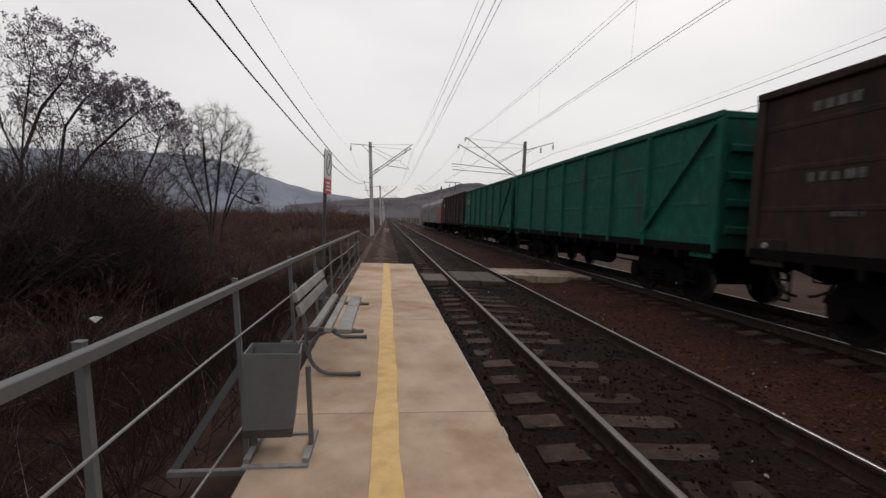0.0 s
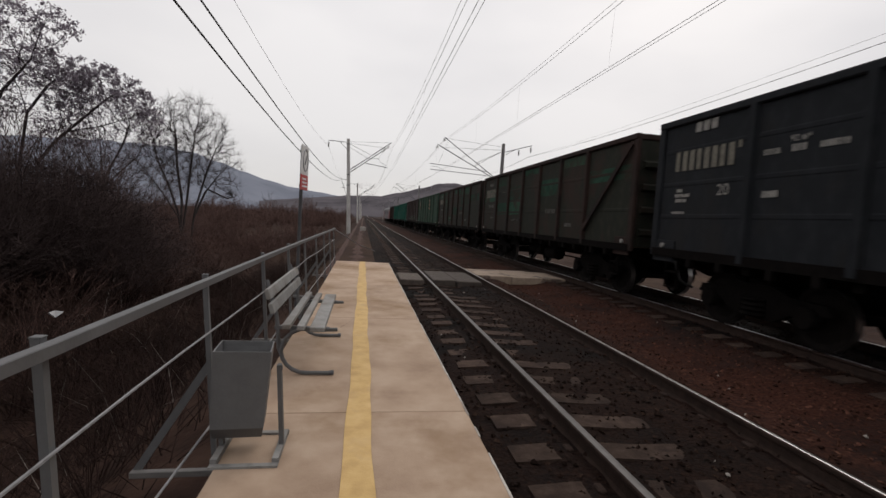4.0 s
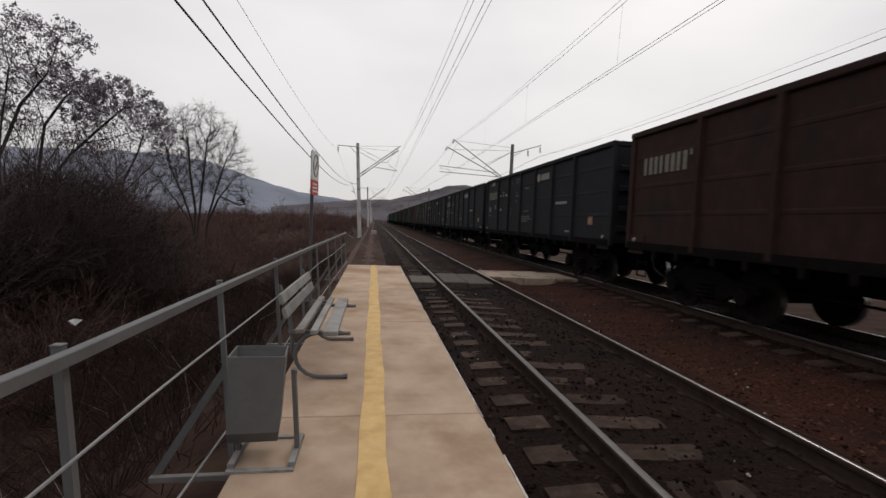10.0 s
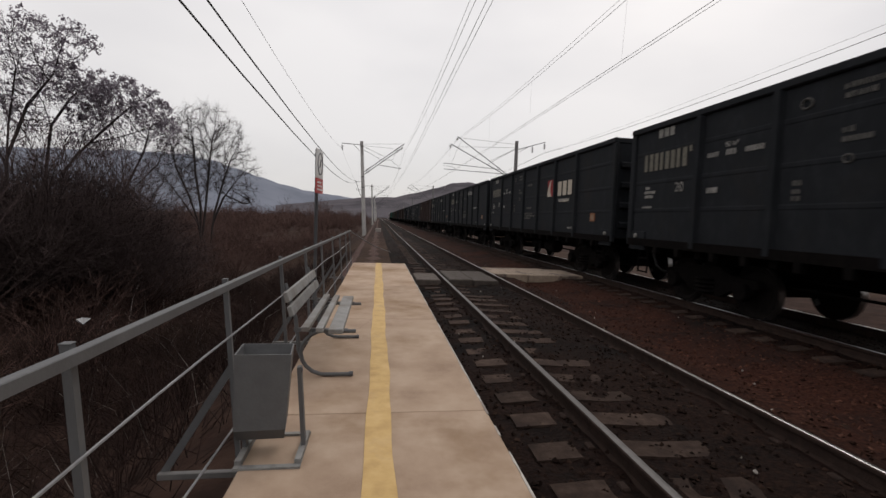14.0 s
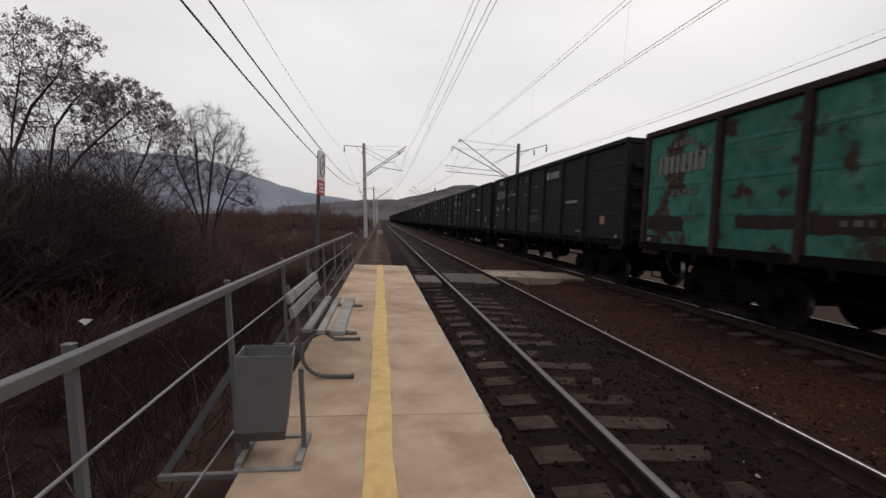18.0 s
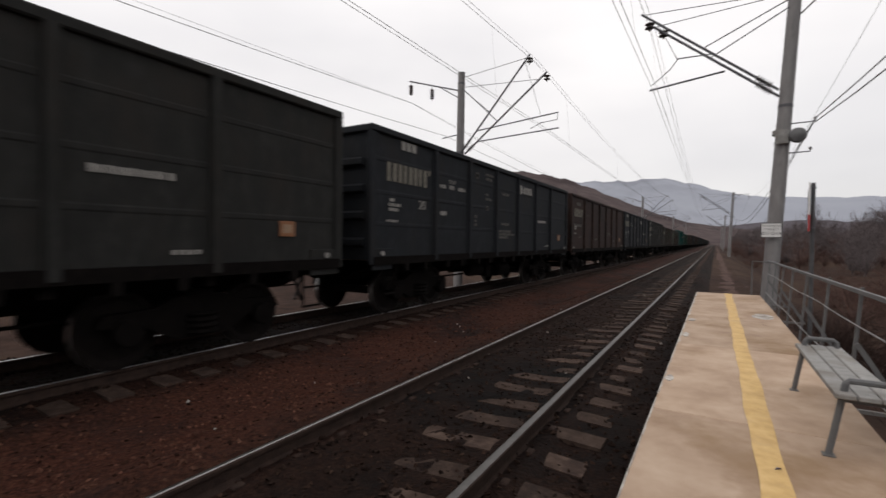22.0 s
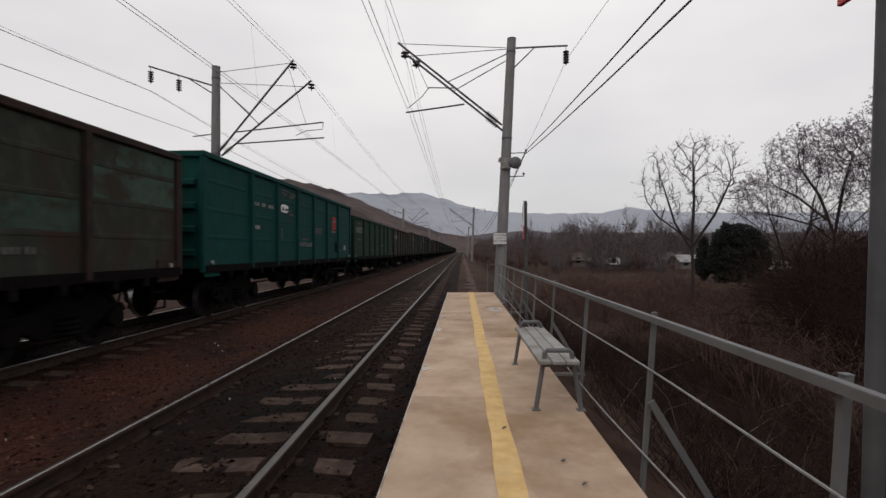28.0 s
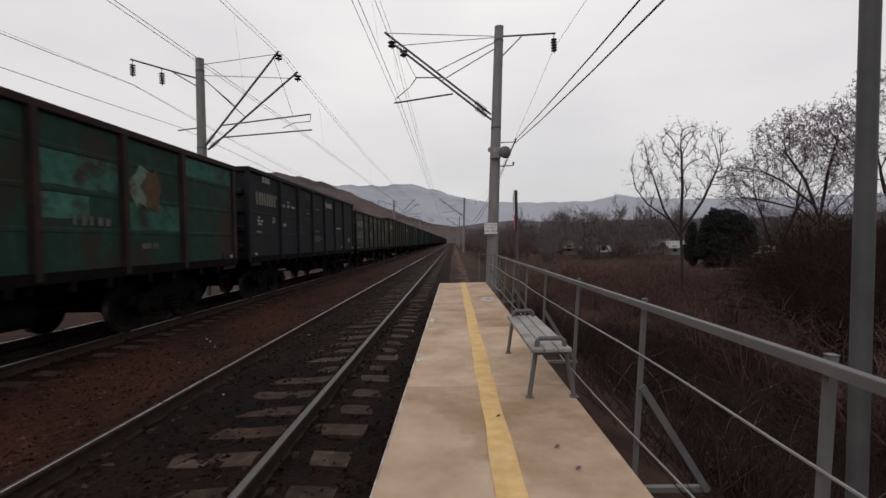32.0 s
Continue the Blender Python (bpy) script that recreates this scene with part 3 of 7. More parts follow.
PAINTS = {
    "black": car_paint("black_wagon_paint", (0.0140, 0.0156, 0.0184), (0.0212, 0.0230, 0.0262), (0.0186, 0.0178, 0.0180), 0.52, 0.75),
    "olive": car_paint("greenish_black_wagon_paint", (0.0188, 0.0188, 0.0180), (0.0270, 0.0270, 0.0256), (0.0240, 0.0212, 0.0188), 0.50, 0.72),
    "brown": car_paint("rust_brown_wagon_paint", (0.0280, 0.0172, 0.0148), (0.0440, 0.0265, 0.0220), (0.0180, 0.0138, 0.0130), 0.50, 0.62),
    "redbrown": car_paint("red_brown_wagon_paint", (0.0260, 0.0128, 0.0110), (0.0370, 0.0185, 0.0155), (0.0180, 0.0118, 0.0110), 0.52, 0.66),
    "green": car_paint("green_wagon_paint", (0.0064, 0.0680, 0.0480), (0.0144, 0.1000, 0.0720), (0.0272, 0.0440, 0.0360), 0.53, 0.70),
    "teal": car_paint("teal_wagon_paint", (0.0026, 0.0400, 0.0350), (0.0050, 0.0520, 0.0460), (0.0042, 0.0290, 0.0260), 0.55, 0.75),
    "darkgreen": car_paint("dark_green_wagon_paint", (0.0090, 0.0300, 0.0205), (0.0165, 0.0420, 0.0295), (0.0190, 0.0210, 0.0165), 0.53, 0.68),
    "midgreen": car_paint("faded_green_wagon_paint", (0.026, 0.052, 0.036), (0.040, 0.074, 0.052), (0.040, 0.042, 0.030), 0.52, 0.66),
    "patched": car_paint("patched_green_wagon_paint", (0.0200, 0.0215, 0.0165), (0.0320, 0.0320, 0.0245), (0.0310, 0.0205, 0.0165), 0.48, 0.60, 0.9),
    "palegreen": car_paint("pale_green_wagon_paint", (0.0270, 0.0300, 0.0240), (0.0420, 0.0450, 0.0370), (0.0310, 0.0210, 0.0170), 0.50, 0.60, 0.9),
    "mossy": car_paint("mossy_green_wagon_paint", (0.0120, 0.0330, 0.0250), (0.0200, 0.0470, 0.0360), (0.0260, 0.0200, 0.0160), 0.50, 0.62, 0.9),
    "mint": car_paint("flaking_turquoise_wagon_paint", (0.0200, 0.0170, 0.0135), (0.0300, 0.0250, 0.0200), (0.0270, 0.0160, 0.0125), 0.48, 0.58, 0.8),
}
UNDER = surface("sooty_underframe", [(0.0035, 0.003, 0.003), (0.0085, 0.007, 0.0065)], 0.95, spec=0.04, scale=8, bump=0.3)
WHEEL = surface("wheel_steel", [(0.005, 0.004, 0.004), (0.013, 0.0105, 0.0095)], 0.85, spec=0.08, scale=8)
TREAD_GLINT = surface("bright_wheel_tread", [(0.20, 0.19, 0.185), (0.30, 0.29, 0.28)], 0.35, metal=0.9, scale=8)
INSIDE = surface("rusty_inside", [(0.05, 0.032, 0.026), (0.085, 0.05, 0.038)], 0.9, scale=4)
PATCHES = {
    "patched": surface("repainted_green", [(0.011, 0.032, 0.021), (0.018, 0.049, 0.033), (0.031, 0.067, 0.048)], 0.85, spec=0.1, scale=4, detail=9, stain=(0.028, 0.024, 0.018), stain_scale=1.2, stain_range=(0.47, 0.62), per=0.35),
    "palegreen": surface("repainted_pale_green", [(0.040, 0.070, 0.055), (0.068, 0.102, 0.083)], 0.85, spec=0.1, scale=4, detail=9, stain=(0.040, 0.034, 0.026), stain_scale=1.2, stain_range=(0.50, 0.62), per=0.35),
    "mint": surface("flaked_turquoise", [(0.020, 0.080, 0.064), (0.034, 0.112, 0.090), (0.062, 0.150, 0.122)], 0.85, spec=0.1, scale=2.6, detail=10, stain=(0.034, 0.022, 0.016), stain_scale=1.1, stain_range=(0.535, 0.60), per=0.2, bump=0.15, bump_scale=25),
    "mossy": surface("repainted_mossy_green", [(0.016, 0.058, 0.046), (0.030, 0.088, 0.070), (0.050, 0.115, 0.094)], 0.85, spec=0.1, scale=4, detail=9, stain=(0.030, 0.028, 0.022), stain_scale=1.4, stain_range=(0.50, 0.62), per=0.4),
}
CHALK = surface("stencil_white", [(0.15, 0.145, 0.135), (0.30, 0.285, 0.265)], 0.8, scale=14, detail=8)
NUMBER = surface("cream_stencil", [(0.095, 0.087, 0.070), (0.185, 0.170, 0.140)], 0.8, scale=14, detail=8)
FADED = surface("faded_stencil_white", [(0.045, 0.043, 0.04), (0.115, 0.108, 0.10)], 0.9, scale=14, detail=8)
CREAM = surface("cream_emblem_paint", [(0.42, 0.37, 0.30), (0.52, 0.46, 0.38)], 0.7, scale=10)
EMBLEM_RED = surface("red_emblem_paint", [(0.20, 0.014, 0.014), (0.27, 0.020, 0.020)], 0.7, scale=8)
ORANGE = surface("orange_plate", [(0.17, 0.072, 0.032), (0.23, 0.10, 0.045)], 0.6, scale=10)
PLATE_FACE = surface("tan_plate_face", [(0.20, 0.13, 0.085), (0.28, 0.19, 0.125)], 0.6, scale=10)
HOSE = surface("rubber_hose", [(0.012, 0.012, 0.012), (0.02, 0.02, 0.02)], 0.7, scale=9)

PITCH, HALF, WIDE, TOP, SILL = 13.92, 6.6, 1.49, 3.78, 1.22
LOW_TOP, MID_TOP = 3.44, 3.70     # older bodies are lower
POSTS = [-4.2625, -2.5575, -0.8525, 0.8525, 2.5575, 4.2625]


def wagon_meshes(paint, old, top):
    """The meshes of one kind of open wagon; its front end points along +y."""
    P, M = PATCHES["mint"] if paint == "mint" else PAINTS[paint], {}
    frame_paint = PAINTS["brown"] if paint in PATCHES else P
    for s in (-1, 1):
        edges = [-HALF + 0.12] + POSTS + [HALF - 0.12]
        x = s * (WIDE - 0.08)
        outer, levels = [], ([SILL + k * (top - SILL) for k in ((0.27, 0.51, 0.76) if not old else (0.33, 0.68))])
        for z in levels:                                   # pressed ribs of every bay
            outer += [(x + s * 0.04, z - 0.045), (x + s * 0.048, z - 0.025), (x + s * 0.048, z + 0.025), (x + s * 0.04, z + 0.045)]
        o = [(x, SILL), (x + s * 0.04, SILL)] + outer + [(x + s * 0.04, top - 0.1), (x, top - 0.1)]
        for k in (0, 1, 6):
            M["panel", s, k] = Shape().prism(o, edges[k] + 0.004, edges[k + 1] - 0.004, "y").mesh("side_panel", P)
        M["top_rail", s] = Shape().box(s * (WIDE - 0.03) - 0.055, s * (WIDE - 0.03) + 0.055, -HALF + 0.02, HALF - 0.02, top - 0.13, top, 0.02).mesh("top_rail", frame_paint)
        teeth = []
        for y in [q + 0.85 for q in [-5.96] + POSTS]:
            for d in (-0.42, 0.30):
                teeth += [(y + d - 0.06, SILL - 0.10), (y + d - 0.05, SILL - 0.25), (y + d + 0.05, SILL - 0.25), (y + d + 0.06, SILL - 0.10)]
        o = [(HALF - 0.1, SILL + 0.06), (-HALF + 0.1, SILL + 0.06), (-HALF + 0.1, SILL - 0.10)] + teeth + [(HALF - 0.1, SILL - 0.10)]
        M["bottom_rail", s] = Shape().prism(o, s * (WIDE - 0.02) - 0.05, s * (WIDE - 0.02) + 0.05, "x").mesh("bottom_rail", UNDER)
        w = 0.085
        post = [(-w, 0.0), (-w * 0.65, 0.085), (w * 0.65, 0.085), (w, 0.0)]
        k = Shape()
        pts = [(s * (WIDE - 0.042 + d), u) for u, d in post]
        k.prism([(x, u) for x, u in pts], SILL - 0.06, top - 0.11, "z")
        M["post", s] = k.mesh("post", frame_paint)
    for e in (-1, 1):
        y = e * (HALF - 0.1)
        sh = Shape().box(-WIDE + 0.08, WIDE - 0.08, y - 0.02, y + 0.02, SILL, top - 0.08)
        for z in [SILL + k * (top - SILL) for k in (0.13, 0.33, 0.53, 0.73)]:
            sh.prism([(y + e * 0.01, z - 0.10), (y + e * 0.10, z - 0.05), (y + e * 0.10, z + 0.05), (y + e * 0.01, z + 0.10)], -WIDE + 0.2, WIDE - 0.2, "x")
        M["end_wall", e] = sh.mesh("end_wall", P)
        M["end_rail", e] = Shape().box(-WIDE + 0.02, WIDE - 0.02, y - 0.05, y + 0.09, top - 0.14, top - 0.003, 0.02).mesh("end_rail", frame_paint)
        for s in (-1, 1):
            sh = Shape().box(s * (WIDE - 0.04) - 0.05, s * (WIDE - 0.04) + 0.05, y - 0.09, y + 0.09, SILL - 0.10, top - 0.12, 0.02)
            sh.box(s * (WIDE - 0.03) - 0.018, s * (WIDE - 0.03) + 0.018, min(y, y - e * 0.62), max(y, y - e * 0.62), SILL - 0.2, SILL + 0.22, 0.008)
            M["corner_post", e, s] = sh.mesh("corner_post", frame_paint)
    M["floor"] = Shape().box(-WIDE + 0.1, WIDE - 0.1, -HALF + 0.15, HALF - 0.15, SILL - 0.02, SILL + 0.05).mesh("wagon_floor", INSIDE)
    if old:
        M["brace"] = Shape().bar((-WIDE - 0.03, -HALF + 0.2, top - 0.2), (-WIDE - 0.03, -POSTS[5] + 0.1, SILL + 0.2), 0.05, 0.12).mesh("brace", frame_paint)
    return M


def bogie_meshes():
    M = {}
    for s in (-1, 1):
        o = [(-1.25, 0.56), (-1.18, 0.70), (-0.62, 0.72), (-0.34, 0.84), (0.34, 0.84), (0.62, 0.72), (1.18, 0.70), (1.25, 0.56), (0.72, 0.50), (0.36, 0.30), (-0.36, 0.30), (-0.72, 0.50)]
        sh = Shape().prism(o, s * 1.02 - 0.07, s * 1.02 + 0.07, "x")
        for a in (-0.925, 0.925):
            sh.lathe([(0.15, -0.09), (0.17, -0.05), (0.17, 0.06), (0.12, 0.10)], 12, (s * 1.1, a, 0.478), "x")
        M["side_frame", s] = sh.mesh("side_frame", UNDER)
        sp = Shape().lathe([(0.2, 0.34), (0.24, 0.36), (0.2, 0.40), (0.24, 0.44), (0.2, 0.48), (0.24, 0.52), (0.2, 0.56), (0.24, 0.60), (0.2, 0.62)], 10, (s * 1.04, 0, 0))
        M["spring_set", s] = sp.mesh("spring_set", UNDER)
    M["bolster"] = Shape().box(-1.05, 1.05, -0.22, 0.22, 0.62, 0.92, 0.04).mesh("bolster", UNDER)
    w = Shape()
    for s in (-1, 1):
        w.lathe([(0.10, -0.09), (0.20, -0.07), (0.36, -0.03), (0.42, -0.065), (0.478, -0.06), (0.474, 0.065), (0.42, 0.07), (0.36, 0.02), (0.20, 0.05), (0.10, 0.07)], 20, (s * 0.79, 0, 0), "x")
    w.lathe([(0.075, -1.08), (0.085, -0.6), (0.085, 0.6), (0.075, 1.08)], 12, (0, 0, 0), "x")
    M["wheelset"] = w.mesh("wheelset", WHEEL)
    me = M["wheelset"]
    me.materials.append(TREAD_GLINT)
    for q in me.polygons:
        r = [math.hypot(me.vertices[i].co.y, me.vertices[i].co.z) for i in q.vertices]
        # Real treads, and a few disc faces painted bright as glints.
        if min(r) > 0.47 or (0.3 < sum(r) / len(r) < 0.4 and q.index % 60 == 0):
            q.material_index = 1
    return M


BOGIE = bogie_meshes()
u = Shape().box(-0.22, 0.22, -HALF + 0.1, HALF - 0.1, 0.86, 1.16)
for y in POSTS + [-5.6, 5.6]:
    u.box(-WIDE + 0.12, WIDE - 0.12, y - 0.07, y + 0.07, 0.98, SILL - 0.02)
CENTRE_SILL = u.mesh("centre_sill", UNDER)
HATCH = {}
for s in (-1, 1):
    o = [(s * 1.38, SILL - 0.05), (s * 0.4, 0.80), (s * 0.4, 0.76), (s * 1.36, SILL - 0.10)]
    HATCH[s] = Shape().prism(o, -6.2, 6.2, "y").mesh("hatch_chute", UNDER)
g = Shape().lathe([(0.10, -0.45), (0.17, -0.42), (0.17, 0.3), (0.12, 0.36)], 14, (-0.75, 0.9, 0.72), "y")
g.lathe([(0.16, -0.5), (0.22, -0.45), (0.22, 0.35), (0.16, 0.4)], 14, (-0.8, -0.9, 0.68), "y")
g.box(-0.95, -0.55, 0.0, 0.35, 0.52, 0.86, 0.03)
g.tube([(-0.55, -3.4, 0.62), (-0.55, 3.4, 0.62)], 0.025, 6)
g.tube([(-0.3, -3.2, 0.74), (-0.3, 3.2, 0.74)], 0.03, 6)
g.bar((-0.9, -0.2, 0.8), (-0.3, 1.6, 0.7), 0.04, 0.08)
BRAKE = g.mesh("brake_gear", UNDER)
c = {}
for e in (-1, 1):
    k = Shape().box(-0.12, 0.12, min(e * 6.3, e * 6.78), max(e * 6.3, e * 6.78), 0.92, 1.18, 0.03)
    k.box(-0.2, 0.16, min(e * 6.70, e * 6.955), max(e * 6.70, e * 6.955), 0.89, 1.22, 0.05)
    c["coupler", e] = k.mesh("coupler", UNDER)
    pts = [(0.28 * e, e * 6.5, 0.98), (0.3 * e, e * 6.62, 0.80), (0.28 * e, e * 6.74, 0.55), (0.2 * e, e * 6.86, 0.45), (0.1 * e, e * 6.95, 0.42)]
    c["hose", e] = Shape().tube(pts, 0.028, 8).mesh("air_hose", HOSE)
    for s in (-1, 1):
        lad = Shape()
        for a in (5.75, 6.1):
            lad.bar((s * 1.45, e * a, SILL - 0.1), (s * 1.45, e * a, 0.52), 0.035, 0.012)
        for z in (0.54, 0.84):
            lad.bar((s * 1.45, e * 5.75, z), (s * 1.45, e * 6.1, z), 0.03, 0.03)
        c["step", e, s] = lad.mesh("step", UNDER)


def stencil_row(x, y, z, count, w, h, gap, lumpy=0.0, seed=1):
    """A row of plain painted bars on the platform side of a wagon, read from +y towards -y."""
    rr = random.Random(seed)
    sh = Shape()
    for i in range(count):
        yy = y - i * (w + gap)
        ww = w * (1 - lumpy * rr.random())
        sh.box(x - 0.003, x + 0.002, yy - ww, yy, z, z + h * (1 - 0.3 * lumpy * rr.random()))
    return sh


XS = -(WIDE - 0.028)      # face of the platform side, just outside the pressed ribs


def digit_bars(y, z, h, step):
    """Eight plain bars in the place of a running number, and a small one raised after them."""
    sh = Shape()
    for i in range(8):
        yy = y - i * step
        sh.box(XS - 0.004, XS + 0.001, yy - step * (0.66 if i % 3 else 0.56), yy, z, z + h)
    sh.box(XS - 0.004, XS + 0.001, y - 8 * step - 0.08, y - 8 * step - 0.01, z + h * 0.72, z + h * 1.04)
    return sh


STENCILS = {}
STENCILS["number"] = digit_bars(HALF - 0.55, 2.77, 0.37, 0.186).mesh("running_number", NUMBER)
m1 = stencil_row(XS, HALF - 1.02, 3.45, 3, 0.14, 0.18, 0.05)
STENCILS["owner"] = m1.mesh("owner_mark", CHALK)
m1 = stencil_row(XS, HALF - 0.64, 2.37, 1, 0.14, 0.06, 0.05)
m1.add(*(lambda s: (s.v, s.f))(stencil_row(XS, HALF - 0.60, 2.275, 5, 0.07, 0.065, 0.012, 0.3, 3)))
m1.add(*(lambda s: (s.v, s.f))(stencil_row(XS, HALF - 0.62, 2.18, 4, 0.07, 0.065, 0.012, 0.3, 4)))
m1.add(*(lambda s: (s.v, s.f))(stencil_row(XS, HALF - 0.54, 1.96, 5, 0.06, 0.05, 0.015, 0.4, 6)))
STENCILS["repair"] = m1.mesh("repair_stencil", CHALK)
m1 = stencil_row(XS, POSTS[5] - 0.22, 2.84, 4, 0.05, 0.09, 0.02, 0.3, 5)
m1.add(*(lambda s: (s.v, s.f))(stencil_row(XS, POSTS[5] - 0.68, 2.84, 3, 0.06, 0.10, 0.02, 0.3, 7)))
m1.add(*(lambda s: (s.v, s.f))(stencil_row(XS, POSTS[5] - 1.10, 2.84, 6, 0.05, 0.09, 0.015, 0.3, 8)))
m1.add(*(lambda s: (s.v, s.f))(stencil_row(XS, POSTS[5] - 0.25, 2.20, 4, 0.06, 0.10, 0.012, 0.2, 9)))
STENCILS["load"] = m1.mesh("load_stencil", CHALK)
m1 = Shape().tube([(XS, POSTS[4] - 0.45 + 0.085 * math.cos(a), 3.36 + 0.07 * math.sin(a)) for a in np.linspace(0, 2 * PI, 17)], 0.016, 5)
for k, (dy, z, cnt) in enumerate(((0.98, 3.42, 7), (1.0, 3.3, 5), (1.0, 2.86, 2), (1.0, 2.74, 5), (0.32, 2.22, 2), (0.32, 2.10, 2), (0.32, 2.0, 2))):
    q = stencil_row(XS, POSTS[4] - dy, z, cnt, 0.065, 0.075, 0.015, 0.4, k)
    m1.add(q.v, q.f)
m1.tube([(XS, POSTS[4] - 1.1 + 0.065 * math.cos(a), 2.52 + 0.055 * math.sin(a)) for a in np.linspace(0, 2 * PI, 15)], 0.013, 5)
STENCILS["survey"] = m1.mesh("survey_stencil", FADED)
m1 = Shape()
for k, (dy, z, cnt) in enumerate(((0.45, 2.98, 7), (0.40, 2.08, 8), (0.18, 1.86, 13), (0.18, 1.77, 16), (0.18, 1.68, 10))):
    q = stencil_row(XS, POSTS[3] - dy, z, cnt, 0.065, 0.075 if z < 2.5 else 0.09, 0.012, 0.4, 20 + k)
    m1.add(q.v, q.f)
STENCILS["address"] = m1.mesh("address_stencil", FADED)
m1 = stencil_row(XS, POSTS[1] - 0.3, 2.28, 11, 0.07, 0.09, 0.012, 0.35, 31)
q = stencil_row(XS, POSTS[0] + 0.55, 1.40, 4, 0.08, 0.06, 0.02, 0.3, 33)
m1.add(q.v, q.f)
STENCILS["caution"] = m1.mesh("caution_stencil", CHALK)
m1 = Shape()                                                                 # the operator's emblem as plain shapes
m1.lathe([(0.15, -0.004), (0.15, 0.003)], 16, (XS, POSTS[2] - 0.30, 3.30), "x")
for i in range(4):
    m1.box(XS - 0.003, XS + 0.002, POSTS[2] - 0.55 - 0.2 * i - 0.15, POSTS[2] - 0.55 - 0.2 * i, 3.19, 3.41)
STENCILS["operator"] = m1.mesh("operator_emblem", CHALK)
a = [(-0.99, 2.42), (-1.0, 2.60), (-1.08, 2.78), (-1.22, 2.94), (-1.34, 2.98), (-1.27, 2.86), (-1.24, 2.70), (-1.27, 2.55), (-1.36, 2.42)]
STENCILS["crescent"] = Shape().prism([(POSTS[2] + u, w + 0.05) for u, w in a], XS - 0.008, XS + 0.001, "x").mesh("crescent_emblem", CREAM)
STENCILS["redpatch"] = Shape().box(XS - 0.004, XS + 0.001, POSTS[2] - 1.52, POSTS[2] - 1.0, 2.47, 3.04).mesh("emblem_field", EMBLEM_RED)
for k in range(3):                                                           # the operator's name as three plain blocks
    y0 = POSTS[1] - 0.24 - 0.41 * k
    STENCILS["block", k] = Shape().box(XS - 0.005, XS, y0 - 0.29, y0, 2.47, 2.93).mesh("name_block", CREAM)
STENCILS["subline"] = stencil_row(XS, POSTS[1] - 0.40, 2.26, 11, 0.06, 0.08, 0.006, 0.2, 40).mesh("name_subline", CREAM)
STENCILS["plate"] = Shape().box(XS - 0.012, XS + 0.002, -HALF + 1.04, -HALF + 1.32, 1.64, 1.87, 0.004).mesh("route_plate", ORANGE)
STENCILS["plate_face"] = Shape().box(XS - 0.015, XS - 0.011, -HALF + 1.09, -HALF + 1.27, 1.69, 1.82).mesh("plate_face", PLATE_FACE)
for e in (-1, 1):
    STENCILS["end_lamp", e] = Shape().lathe([(0.045, -0.03), (0.05, 0.01)], 10, (XS - 0.02, e * (HALF - 0.38), 1.34), "x").mesh("end_bracket", CHALK)
m1 = stencil_row(XS, HALF - 1.0, 3.3, 4, 0.13, 0.14, 0.05)
for k, (y0, z, w, h) in enumerate(((5.6, 2.3, 0.9, 0.35), (5.2, 1.8, 0.5, 0.2), (3.6, 2.9, 0.7, 0.12), (2.0, 1.7, 0.9, 0.25), (-1.5, 2.0, 0.8, 0.4), (-3.0, 1.6, 0.5, 0.3))):
    q = stencil_row(XS, y0, z, 5, w / 6, h * 0.4, w / 30, 0.6, 50 + k)
    m1.add(q.v, q.f)
STENCILS["faded"] = m1.mesh("faded_stencil", FADED)
STENCILS["redsquare"] = Shape().box(XS - 0.004, XS + 0.001, -3.98, -3.38, 2.50, 3.06).mesh("red_square_emblem", EMBLEM_RED)
m1 = Shape()
for i in range(9):
    a0, a1 = -1.2 + 0.27 * i, -1.2 + 0.27 * (i + 1)
    m1.add([(XS - 0.004, -3.2 - 0.32 * math.cos(a0), 2.3 + 0.5 * math.sin(a0)), (XS - 0.004, -3.2 - 0.32 * math.cos(a1), 2.3 + 0.5 * math.sin(a1)),
            (XS - 0.004, -3.2 - 0.22 * math.cos(a1), 2.3 + 0.42 * math.sin(a1)), (XS - 0.004, -3.2 - 0.22 * math.cos(a0), 2.3 + 0.42 * math.sin(a0))], [(0, 1, 2, 3)])
STENCILS["arc"] = m1.mesh("sprayed_arc", CHALK)
TEXT_POSE = Matrix(((0, 0, -1, 0), (-1, 0, 0, 0), (0, 1, 0, 0), (0, 0, 0, 1)))


def text_mesh(text, size, mat, y, z, name):
    """Readable words on the platform side, as a mesh in the wagon's space."""
    ob = lettering(text, size, mat, None, Matrix.Identity(4), name)
    me = ob.data
    me.transform(Matrix.Translation((XS - 0.004, y, z)) @ TEXT_POSE)
    bpy.data.objects.remove(ob)
    return me


STENCILS["code"] = text_mesh("20", 0.27, CHALK, HALF - 1.80, 2.36, "region_code")
STENCILS["volume"] = text_mesh("92 м³", 0.13, CHALK, POSTS[5] - 0.80, 3.02, "volume_mark")
STENCILS["return"] = text_mesh("ст. КОТЕЛ Ю-ВОСТ", 0.185, CHALK, 0.02, 1.81, "return_address")
PATCH_RUST = surface("rusty_orange_field", [(0.055, 0.036, 0.022), (0.095, 0.058, 0.034)], 0.85, spec=0.1, scale=5, stain=(0.03, 0.05, 0.035), stain_scale=2.2, stain_range=(0.5, 0.62))
